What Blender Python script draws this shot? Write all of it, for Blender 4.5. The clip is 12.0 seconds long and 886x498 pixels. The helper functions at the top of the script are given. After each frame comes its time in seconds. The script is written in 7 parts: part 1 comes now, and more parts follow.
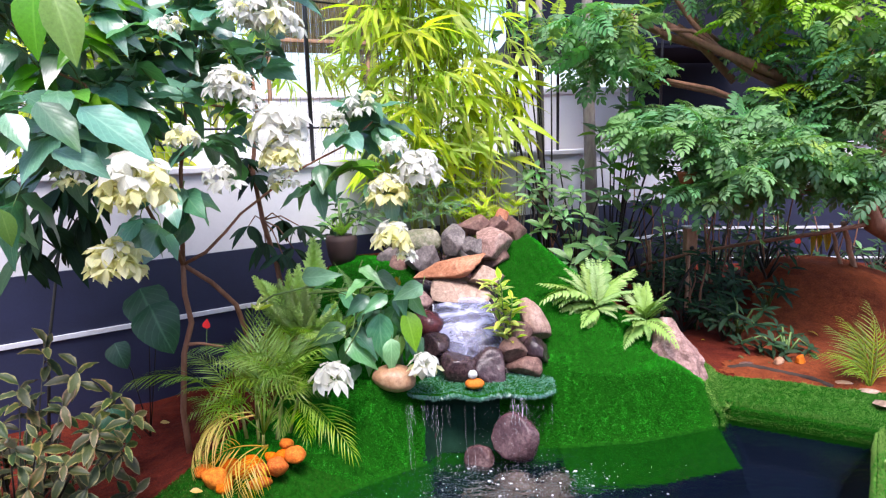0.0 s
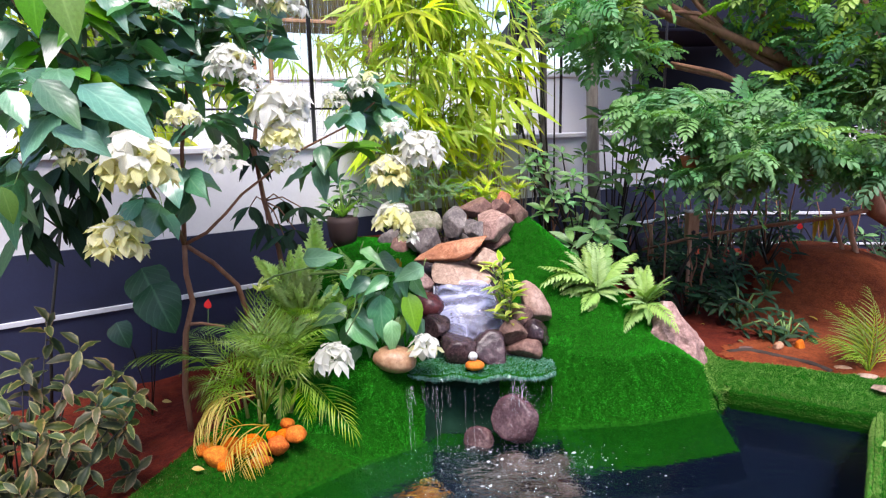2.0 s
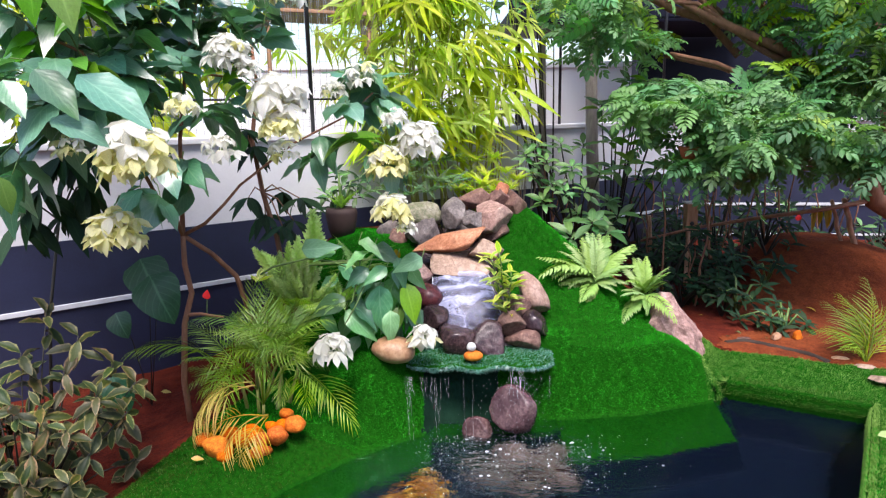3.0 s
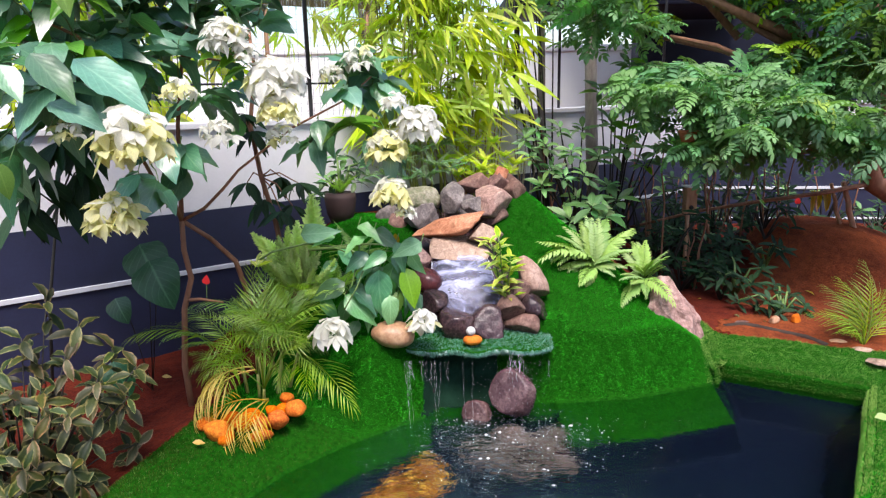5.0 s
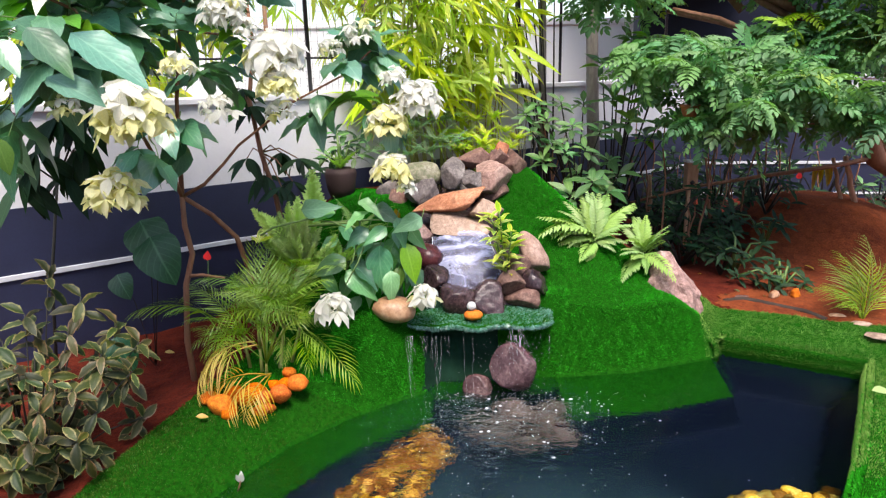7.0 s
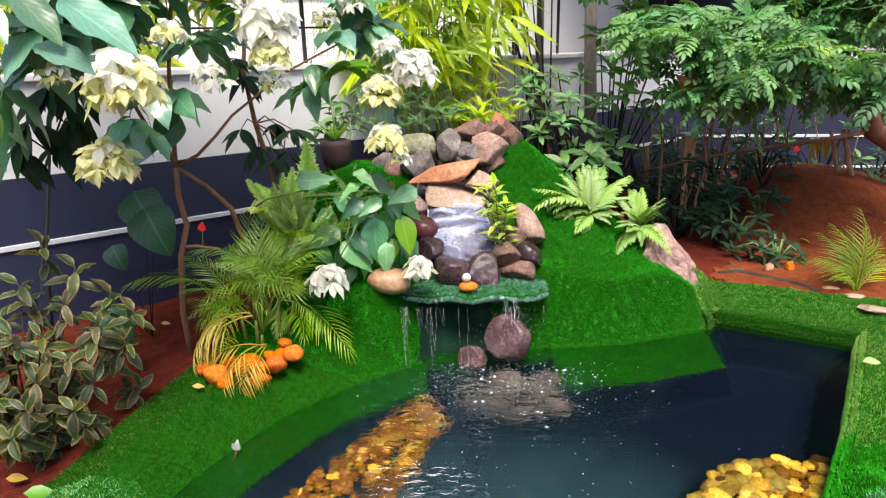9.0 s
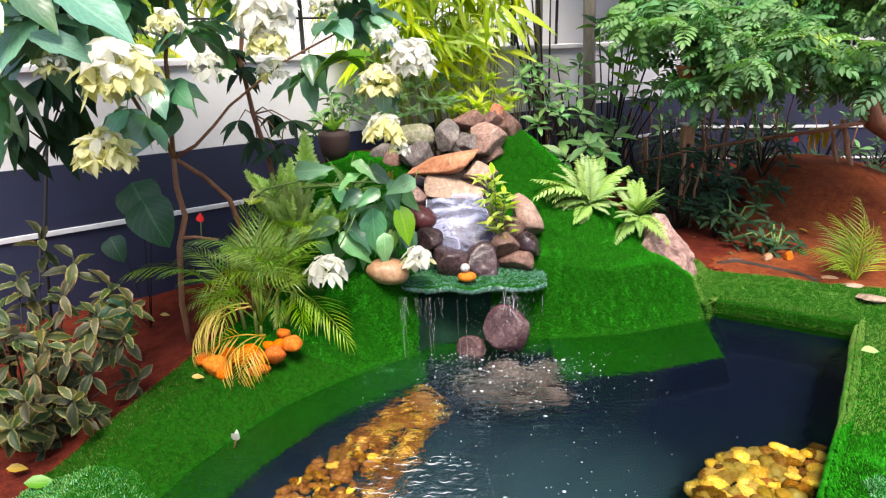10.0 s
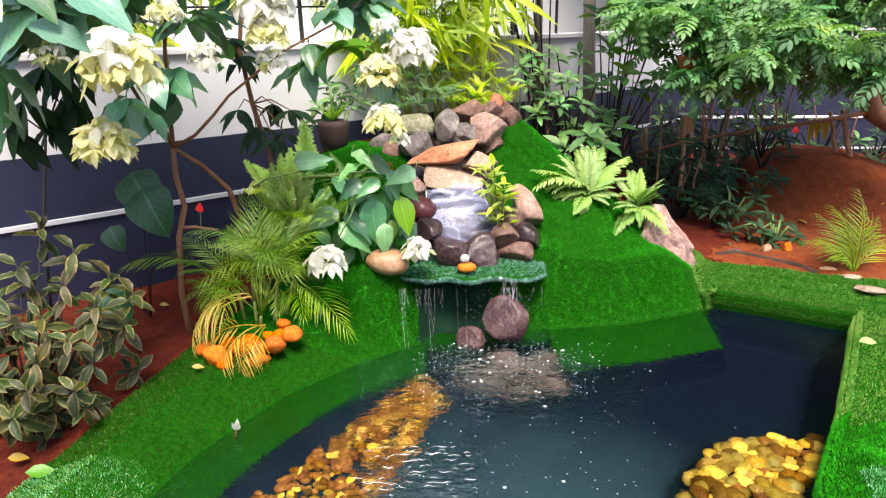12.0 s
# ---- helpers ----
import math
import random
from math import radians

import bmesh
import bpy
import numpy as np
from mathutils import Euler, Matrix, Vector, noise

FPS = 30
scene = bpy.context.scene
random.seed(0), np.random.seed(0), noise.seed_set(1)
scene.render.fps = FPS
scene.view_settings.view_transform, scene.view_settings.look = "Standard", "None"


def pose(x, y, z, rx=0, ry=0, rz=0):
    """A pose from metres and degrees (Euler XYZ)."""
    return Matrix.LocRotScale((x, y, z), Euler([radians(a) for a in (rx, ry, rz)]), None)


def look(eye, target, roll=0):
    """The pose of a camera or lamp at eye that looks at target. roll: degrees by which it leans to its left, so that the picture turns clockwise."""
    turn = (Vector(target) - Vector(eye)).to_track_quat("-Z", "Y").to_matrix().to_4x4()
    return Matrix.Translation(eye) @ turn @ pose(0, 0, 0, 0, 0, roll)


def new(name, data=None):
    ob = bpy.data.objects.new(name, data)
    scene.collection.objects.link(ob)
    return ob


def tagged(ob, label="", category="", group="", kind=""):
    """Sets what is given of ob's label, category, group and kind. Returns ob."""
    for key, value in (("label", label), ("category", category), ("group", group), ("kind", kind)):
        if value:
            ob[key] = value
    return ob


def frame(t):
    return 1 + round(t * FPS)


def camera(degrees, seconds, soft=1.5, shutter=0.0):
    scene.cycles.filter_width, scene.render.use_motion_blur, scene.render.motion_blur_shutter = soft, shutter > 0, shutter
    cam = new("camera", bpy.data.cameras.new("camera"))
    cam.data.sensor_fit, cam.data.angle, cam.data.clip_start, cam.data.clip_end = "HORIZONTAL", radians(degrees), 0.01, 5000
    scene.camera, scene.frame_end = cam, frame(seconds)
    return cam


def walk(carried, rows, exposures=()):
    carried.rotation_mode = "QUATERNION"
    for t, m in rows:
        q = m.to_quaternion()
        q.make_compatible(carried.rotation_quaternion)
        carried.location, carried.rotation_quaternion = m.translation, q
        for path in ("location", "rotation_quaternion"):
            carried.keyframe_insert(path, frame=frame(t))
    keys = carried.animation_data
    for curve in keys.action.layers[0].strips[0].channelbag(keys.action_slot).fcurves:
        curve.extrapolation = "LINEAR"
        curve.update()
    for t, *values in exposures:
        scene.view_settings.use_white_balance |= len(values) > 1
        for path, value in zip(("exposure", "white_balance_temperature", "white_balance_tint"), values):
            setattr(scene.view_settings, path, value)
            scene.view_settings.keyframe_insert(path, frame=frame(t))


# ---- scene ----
import itertools

# camera: seconds, place, and turn in degrees
cam = camera(66.0, 12.0, soft=1.25)
EXPOSURE = 1.35
PATH = [
    (0, 0.000, 0.000, 1.450, 79.999, 0.985, -0.174),
    (0.5, -0.000, -0.002, 1.448, 79.704, 0.795, -0.134),
    (1, -0.000, -0.004, 1.446, 79.354, 0.734, -0.074),
    (1.5, 0.002, -0.003, 1.443, 79.010, 0.636, 0.017),
    (2, 0.001, -0.001, 1.442, 78.635, 0.595, 0.023),
    (2.5, -0.001, -0.002, 1.442, 78.246, 0.464, -0.042),
    (3, 0.003, -0.003, 1.441, 77.893, 0.554, -0.053),
    (5, 0.003, -0.004, 1.439, 76.631, 0.714, -0.158),
    (5.5, 0.012, -0.006, 1.434, 76.273, 0.791, -0.021),
    (6, 0.010, -0.007, 1.437, 75.719, 0.819, -0.034),
    (6.5, 0.006, -0.008, 1.435, 75.223, 0.798, -0.071),
    (7, 0.002, -0.008, 1.435, 74.651, 0.852, -0.155),
    (9, 0.014, -0.010, 1.423, 72.486, 0.706, -0.312),
    (9.5, 0.019, -0.013, 1.409, 72.195, 0.786, -0.316),
    (10, 0.018, -0.013, 1.410, 71.907, 0.852, -0.400),
    (10.5, 0.014, -0.012, 1.418, 71.574, 0.771, -0.475),
    (11, 0.010, -0.012, 1.418, 71.374, 0.735, -0.523),
    (11.5, 0.009, -0.014, 1.416, 71.228, 0.703, -0.518),
    (12, 0.010, -0.012, 1.416, 71.008, 0.687, -0.518),
]
walk(cam, [(t, pose(x, y, z, rx, ry, rz)) for t, x, y, z, rx, ry, rz in PATH],
     exposures=[(0.0, EXPOSURE - 0.06, 6050, 21), (3.0, EXPOSURE - 0.2, 6250, 18), (6.5, EXPOSURE - 0.18, 6500, 15), (9.0, EXPOSURE - 0.1, 6800, 11), (12.0, EXPOSURE + 0.12, 6950, 11)])

# ---- world, sun, exposure ----
world = bpy.data.worlds.new("sky")
scene.world = world
world.use_nodes = True
wn = world.node_tree
sky = wn.nodes.new("ShaderNodeTexSky")
sky.sky_type, sky.sun_disc = "NISHITA", False
SUN_ELEVATION, SUN_AZIMUTH = radians(64), radians(175)   # azimuth from +y towards +x
sky.sun_elevation, sky.sun_rotation = SUN_ELEVATION, SUN_AZIMUTH
sky.air_density, sky.dust_density = 1.0, 2.0
wn.links.new(sky.outputs[0], wn.nodes["Background"].inputs[0])
wn.nodes["Background"].inputs[1].default_value = 0.15
sun = new("sun", bpy.data.lights.new("sun", "SUN"))
sun.data.energy, sun.data.angle, sun.data.color = 3.0, radians(24), (1.0, 0.95, 0.86)
sun_way = Vector((math.sin(SUN_AZIMUTH) * math.cos(SUN_ELEVATION), math.cos(SUN_AZIMUTH) * math.cos(SUN_ELEVATION), math.sin(SUN_ELEVATION)))
sun.matrix_world = look(sun_way * 20, (0, 0, 0))


# ---- materials ----
def shader(name):
    m = bpy.data.materials.new(name)
    m.use_nodes = True
    nt = m.node_tree
    return m, nt, nt.nodes["Principled BSDF"]


def node(nt, kind, **values):
    n = nt.nodes.new(kind)
    for key, value in values.items():
        n.inputs[key].default_value = value
    return n


def ramp(nt, source, stops):
    r = nt.nodes.new("ShaderNodeValToRGB")
    while len(r.color_ramp.elements) < len(stops):
        r.color_ramp.elements.new(0.5)
    for e, (p, c) in zip(r.color_ramp.elements, stops):
        e.position, e.color = p, (*c, 1)
    nt.links.new(source, r.inputs[0])
    return r.outputs[0]


def mixed(nt, factor, a, b, blend="MIX"):
    m = nt.nodes.new("ShaderNodeMix")
    m.data_type, m.blend_type = "RGBA", blend
    for socket, value in ((m.inputs[0], factor), (m.inputs[6], a), (m.inputs[7], b)):
        if isinstance(value, (int, float)):
            socket.default_value = value
        elif isinstance(value, tuple):
            socket.default_value = (*value, 1)
        else:
            nt.links.new(value, socket)
    return m.outputs[2]


def grain(nt, scale, detail=6.0, space="Object", rough=0.6):
    co = nt.nodes.new("ShaderNodeTexCoord")
    n = node(nt, "ShaderNodeTexNoise", Scale=scale, Detail=detail, Roughness=rough)
    nt.links.new(co.outputs[space], n.inputs["Vector"])
    return n.outputs[0]


def relief(nt, bsdf, height, strength=0.4, distance=0.01):
    b = node(nt, "ShaderNodeBump", Strength=strength, Distance=distance)
    nt.links.new(height, b.inputs["Height"])
    nt.links.new(b.outputs[0], bsdf.inputs["Normal"])


def tinted(nt, colour, hue=0.03, value=0.35, sat=0.2):
    """Varies a colour from one object to the next."""
    info = nt.nodes.new("ShaderNodeObjectInfo")
    white = nt.nodes.new("ShaderNodeTexWhiteNoise")
    white.noise_dimensions = "1D"
    nt.links.new(info.outputs["Random"], white.inputs["W"])
    h = nt.nodes.new("ShaderNodeHueSaturation")
    split = nt.nodes.new("ShaderNodeSeparateColor")
    nt.links.new(white.outputs["Color"], split.inputs[0])
    for i, (socket, spread, mid) in enumerate((("Hue", hue, 0.5), ("Value", value, 1.0), ("Saturation", sat, 1.0))):
        r = node(nt, "ShaderNodeMapRange")
        r.inputs[3].default_value, r.inputs[4].default_value = mid - spread, mid + spread
        nt.links.new(split.outputs[i], r.inputs[0])
        nt.links.new(r.outputs[0], h.inputs[socket])
    nt.links.new(colour, h.inputs["Color"])
    return h.outputs[0]


def stone(name, dark, mid, light, scale=9.0, rough=0.75, bump=0.6, vary=0.2, speck=0.5, spec=0.4):
    m, nt, b = shader(name)
    b.inputs["Specular IOR Level"].default_value = spec
    big, fine, blotch = grain(nt, scale, 8, rough=0.7), grain(nt, scale * 7, 6, rough=0.7), grain(nt, scale * 2.6, 5)
    c = ramp(nt, big, ((0.36, dark), (0.5, mid), (0.64, light)))
    c = mixed(nt, speck * 0.7, c, ramp(nt, fine, ((0.38, tuple(v * 0.4 for v in mid)), (0.52, mid), (0.68, tuple(min(1, v * 1.3) for v in light)))))
    c = mixed(nt, ramp(nt, blotch, ((0.52, (0, 0, 0)), (0.62, (0.55, 0.55, 0.55)))), c, dark)
    co = nt.nodes.new("ShaderNodeTexCoord")
    vor = node(nt, "ShaderNodeTexVoronoi", Scale=scale * 1.4)
    vor.feature = "DISTANCE_TO_EDGE"
    warp = nt.nodes.new("ShaderNodeVectorMath")
    warp.operation = "ADD"
    nt.links.new(co.outputs["Object"], warp.inputs[0])
    nt.links.new(mixed(nt, 0.93, grain(nt, scale * 2, 3), (0, 0, 0)), warp.inputs[1])
    nt.links.new(warp.outputs[0], vor.inputs["Vector"])
    crack = ramp(nt, vor.outputs["Distance"], ((0.0, (0, 0, 0)), (0.03, (1, 1, 1))))
    c = mixed(nt, speck * 0.8, c, mixed(nt, crack, tuple(v * 0.5 for v in dark), c))
    nt.links.new(tinted(nt, c, 0.010, vary, 0.03), b.inputs["Base Color"])
    b.inputs["Roughness"].default_value = rough
    relief(nt, b, mixed(nt, 0.25 * speck, mixed(nt, 0.4, big, fine), crack), bump, 0.02)
    return m


def wood(name, dark, light, scale=14.0, rough=0.8):
    m, nt, b = shader(name)
    co = nt.nodes.new("ShaderNodeTexCoord")
    mp = node(nt, "ShaderNodeMapping")
    mp.inputs["Scale"].default_value = (1, 1, 0.25)
    n = node(nt, "ShaderNodeTexNoise", Scale=scale * 3, Detail=7.0, Roughness=0.65)
    nt.links.new(co.outputs["Object"], mp.inputs[0])
    nt.links.new(mp.outputs[0], n.inputs["Vector"])
    nt.links.new(mixed(nt, 0.35, ramp(nt, n.outputs[0], ((0.3, dark), (0.7, light))), ramp(nt, grain(nt, 5), ((0.3, dark), (0.7, light)))), b.inputs["Base Color"])
    b.inputs["Roughness"].default_value = rough
    relief(nt, b, n.outputs[0], 0.6, 0.006)
    return m


def plain(name, colour, rough=0.6, spread=0.12, scale=6.0, bump=0.1, metal=0.0, spec=0.5):
    """Paint, plaster or plastic with blotches and fine grain."""
    m, nt, b = shader(name)
    big, fine = grain(nt, scale, 5), grain(nt, scale * 25, 3)
    lo, hi = tuple(v * (1 - spread) for v in colour), tuple(min(1, v * (1 + spread)) for v in colour)
    nt.links.new(mixed(nt, 0.3, ramp(nt, big, ((0.3, lo), (0.7, hi))), ramp(nt, fine, ((0.3, lo), (0.7, hi)))), b.inputs["Base Color"])
    b.inputs["Roughness"].default_value, b.inputs["Metallic"].default_value = rough, metal
    b.inputs["Specular IOR Level"].default_value = spec
    relief(nt, b, fine, bump, 0.004)
    return m


def leafy(name, colour, pale, rough=0.4, through_light=0.3, vary=0.3, hue=0.02, vein=0.25, margin=None, spec=0.5, glow=(1.0, 1.25, 0.45), rib=0.7):
    """A leaf: uv x runs across the blade (0.5 is the midrib), uv y along it."""
    m, nt, b = shader(name)
    uv = nt.nodes.new("ShaderNodeTexCoord")
    sx = nt.nodes.new("ShaderNodeSeparateXYZ")
    nt.links.new(uv.outputs["UV"], sx.inputs[0])
    off = node(nt, "ShaderNodeMath")
    off.operation = "SUBTRACT"
    off.inputs[1].default_value = 0.5
    nt.links.new(sx.outputs[0], off.inputs[0])
    away = node(nt, "ShaderNodeMath")
    away.operation = "ABSOLUTE"
    nt.links.new(off.outputs[0], away.inputs[0])
    # side veins run slantwise from the midrib
    slant = node(nt, "ShaderNodeMath")
    slant.operation = "MULTIPLY_ADD"
    slant.inputs[1].default_value = -0.9
    nt.links.new(away.outputs[0], slant.inputs[0])
    nt.links.new(sx.outputs[1], slant.inputs[2])
    wave = node(nt, "ShaderNodeMath")
    wave.operation = "MULTIPLY"
    wave.inputs[1].default_value = 40
    nt.links.new(slant.outputs[0], wave.inputs[0])
    sine = node(nt, "ShaderNodeMath")
    sine.operation = "SINE"
    nt.links.new(wave.outputs[0], sine.inputs[0])
    blotch = grain(nt, 25, 4)
    c = ramp(nt, blotch, ((0.3, tuple(v * 0.75 for v in colour)), (0.7, colour)))
    c = mixed(nt, ramp(nt, sine.outputs[0], ((0.8, (0, 0, 0)), (1.0, (vein, vein, vein)))), c, pale)
    if margin:
        wob = node(nt, "ShaderNodeMath")
        wob.operation = "MULTIPLY_ADD"
        wob.inputs[1].default_value = 0.9
        nt.links.new(grain(nt, 3.5, 4), wob.inputs[0])
        nt.links.new(away.outputs[0], wob.inputs[2])
        c = mixed(nt, ramp(nt, wob.outputs[0], ((0.72, (0, 0, 0)), (0.95, (1, 1, 1)))), c, margin)
    c = mixed(nt, ramp(nt, away.outputs[0], ((0.0, (rib, rib, rib)), (0.045, (0, 0, 0)))), c, pale)
    c = tinted(nt, c, hue, vary, 0.15)
    nt.links.new(c, b.inputs["Base Color"])
    b.inputs["Roughness"].default_value = rough
    b.inputs["Specular IOR Level"].default_value = spec
    relief(nt, b, mixed(nt, 0.35, sine.outputs[0], blotch), 0.12, 0.002)
    t = nt.nodes.new("ShaderNodeBsdfTranslucent")
    nt.links.new(mixed(nt, 1.0, c, glow, "MULTIPLY"), t.inputs[0])
    mix = node(nt, "ShaderNodeMixShader")
    mix.inputs[0].default_value = through_light
    nt.links.new(b.outputs[0], mix.inputs[1])
    nt.links.new(t.outputs[0], mix.inputs[2])
    nt.links.new(mix.outputs[0], nt.nodes["Material Output"].inputs[0])
    return m


def soil_material(name, low, middle, high):
    m, nt, b = shader(name)
    big, mid, fine = grain(nt, 1.6, 6), grain(nt, 14, 6), grain(nt, 110, 3)
    c = ramp(nt, big, ((0.3, low), (0.5, middle), (0.72, high)))
    c = mixed(nt, 0.45, c, ramp(nt, mid, ((0.35, low), (0.65, high))))
    c = mixed(nt, 0.25, c, ramp(nt, fine, ((0.4, low), (0.7, tuple(v * 1.7 for v in high)))))
    nt.links.new(c, b.inputs["Base Color"])
    b.inputs["Roughness"].default_value = 1.0
    b.inputs["Specular IOR Level"].default_value = 0.1
    relief(nt, b, mixed(nt, 0.35, mid, fine), 0.8, 0.02)
    return m


def turf_material():
    m, nt, b = shader("turf_green")
    geo = nt.nodes.new("ShaderNodeNewGeometry")
    big = grain(nt, 2.2, 4)
    c = ramp(nt, geo.outputs["Random Per Island"], ((0.0, (0.006, 0.16, 0.005)), (0.5, (0.015, 0.29, 0.008)), (0.85, (0.028, 0.37, 0.012)), (0.95, (0.050, 0.44, 0.025)), (1.0, (0.13, 0.54, 0.09))))
    c = mixed(nt, ramp(nt, big, ((0.42, (0, 0, 0)), (0.7, (0.45, 0.45, 0.45)))), c, (0.012, 0.20, 0.006))
    nt.links.new(c, b.inputs["Base Color"])
    b.inputs["Roughness"].default_value = 0.85
    b.inputs["Specular IOR Level"].default_value = 0.04
    return m


def deep_turf_material():
    m, nt, b = shader("turf_deep")
    geo = nt.nodes.new("ShaderNodeNewGeometry")
    nt.links.new(ramp(nt, geo.outputs["Random Per Island"], ((0.0, (0.003, 0.05, 0.005)), (0.6, (0.006, 0.09, 0.008)), (1.0, (0.013, 0.14, 0.012)))), b.inputs["Base Color"])
    b.inputs["Roughness"].default_value = 0.85
    b.inputs["Specular IOR Level"].default_value = 0.04
    return m


def pale_turf_material():
    m, nt, b = shader("turf_pale")
    geo = nt.nodes.new("ShaderNodeNewGeometry")
    c = ramp(nt, geo.outputs["Random Per Island"], ((0.0, (0.10, 0.23, 0.03)), (0.5, (0.165, 0.32, 0.055)), (1.0, (0.26, 0.40, 0.11))))
    c = mixed(nt, ramp(nt, grain(nt, 3.5, 4), ((0.4, (0, 0, 0)), (0.7, (0.5, 0.5, 0.5)))), c, (0.15, 0.25, 0.05))
    nt.links.new(c, b.inputs["Base Color"])
    b.inputs["Roughness"].default_value = 0.85
    b.inputs["Specular IOR Level"].default_value = 0.04
    return m


def mint_turf_material():
    m, nt, b = shader("turf_mint")
    geo = nt.nodes.new("ShaderNodeNewGeometry")
    nt.links.new(ramp(nt, geo.outputs["Random Per Island"], ((0.0, (0.05, 0.26, 0.08)), (0.6, (0.13, 0.42, 0.17)), (1.0, (0.36, 0.62, 0.42)))), b.inputs["Base Color"])
    b.inputs["Roughness"].default_value = 0.85
    b.inputs["Specular IOR Level"].default_value = 0.04
    return m


def olive_turf_material():
    m, nt, b = shader("turf_olive")
    geo = nt.nodes.new("ShaderNodeNewGeometry")
    c = ramp(nt, geo.outputs["Random Per Island"], ((0.0, (0.011, 0.036, 0.003)), (0.5, (0.027, 0.068, 0.006)), (0.88, (0.052, 0.110, 0.012)), (1.0, (0.15, 0.24, 0.07))))
    c = mixed(nt, ramp(nt, grain(nt, 3.0, 4), ((0.4, (0, 0, 0)), (0.7, (0.5, 0.5, 0.5)))), c, (0.030, 0.055, 0.007))
    nt.links.new(c, b.inputs["Base Color"])
    b.inputs["Roughness"].default_value = 0.85
    b.inputs["Specular IOR Level"].default_value = 0.04
    return m


def backing_material():
    m, nt, b = shader("turf_backing")
    nt.links.new(ramp(nt, grain(nt, 60, 4), ((0.3, (0.004, 0.045, 0.002)), (0.7, (0.012, 0.10, 0.005)))), b.inputs["Base Color"])
    b.inputs["Roughness"].default_value = 0.9
    b.inputs["Specular IOR Level"].default_value = 0.02
    relief(nt, b, grain(nt, 240, 3), 0.8, 0.01)
    return m


def water_material():
    """Clear pond water with small ripples, stronger below the fall."""
    m, nt, b = shader("pond_water")
    co = nt.nodes.new("ShaderNodeTexCoord")
    far = nt.nodes.new("ShaderNodeVectorMath")
    far.operation = "DISTANCE"
    far.inputs[1].default_value = (0.06, 2.80, 0.0)
    nt.links.new(co.outputs["Object"], far.inputs[0])
    near = node(nt, "ShaderNodeMath")
    near.operation = "MULTIPLY"
    near.inputs[1].default_value = 1.05
    nt.links.new(far.outputs["Value"], near.inputs[0])
    fade = ramp(nt, near.outputs[0], ((0.0, (1, 1, 1)), (0.3, (0.8, 0.8, 0.8)), (0.55, (0.38, 0.38, 0.38)), (0.75, (0.16, 0.16, 0.16)), (1.0, (0.05, 0.05, 0.05))))
    drift = nt.nodes.new("ShaderNodeVectorMath")
    drift.operation = "DISTANCE"
    drift.inputs[1].default_value = (-0.02, 1.95, 0.0)
    nt.links.new(co.outputs["Object"], drift.inputs[0])
    fade = mixed(nt, 1.0, fade, ramp(nt, drift.outputs["Value"], ((0.0, (1, 1, 1)), (0.15, (0.85, 0.85, 0.85)), (0.30, (0.03, 0.03, 0.03)))), "LIGHTEN")
    stretch = node(nt, "ShaderNodeMapping")
    stretch.inputs["Scale"].default_value = (11, 27, 11)
    swell = node(nt, "ShaderNodeTexNoise", Scale=1.0, Detail=3.0)
    nt.links.new(co.outputs["Object"], stretch.inputs[0])
    nt.links.new(stretch.outputs[0], swell.inputs["Vector"])
    rip = mixed(nt, 0.3, swell.outputs[0], grain(nt, 42, 2))
    bump = node(nt, "ShaderNodeBump", Distance=0.2)
    nt.links.new(rip, bump.inputs["Height"])
    nt.links.new(fade, bump.inputs["Strength"])
    glass = node(nt, "ShaderNodeBsdfGlass", IOR=1.33, Roughness=0.0)
    glass.inputs["Color"].default_value = (0.50, 0.64, 0.68, 1)
    nt.links.new(bump.outputs[0], glass.inputs["Normal"])
    nt.links.new(glass.outputs[0], nt.nodes["Material Output"].inputs[0])
    return m


def liner_material():
    """Black pond liner, grey-green in middle and front: sky sheen put into colour."""
    m, nt, b = shader("black_liner")
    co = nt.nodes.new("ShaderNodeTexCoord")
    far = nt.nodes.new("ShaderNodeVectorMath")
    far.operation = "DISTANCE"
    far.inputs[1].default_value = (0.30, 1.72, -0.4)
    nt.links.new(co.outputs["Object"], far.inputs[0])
    # paler round this point, where the water would mirror the sky
    sky_sheen = mixed(nt, 0.3, far.outputs["Value"], grain(nt, 3.0, 4))
    c = mixed(nt, ramp(nt, sky_sheen, ((0.42, (1, 1, 1)), (0.88, (0, 0, 0)))), (0.0042, 0.0062, 0.016), (0.030, 0.050, 0.060))
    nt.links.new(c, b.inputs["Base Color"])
    b.inputs["Roughness"].default_value = 0.7
    b.inputs["Specular IOR Level"].default_value = 0.05
    relief(nt, b, grain(nt, 3.0, 4), 0.2, 0.01)
    return m


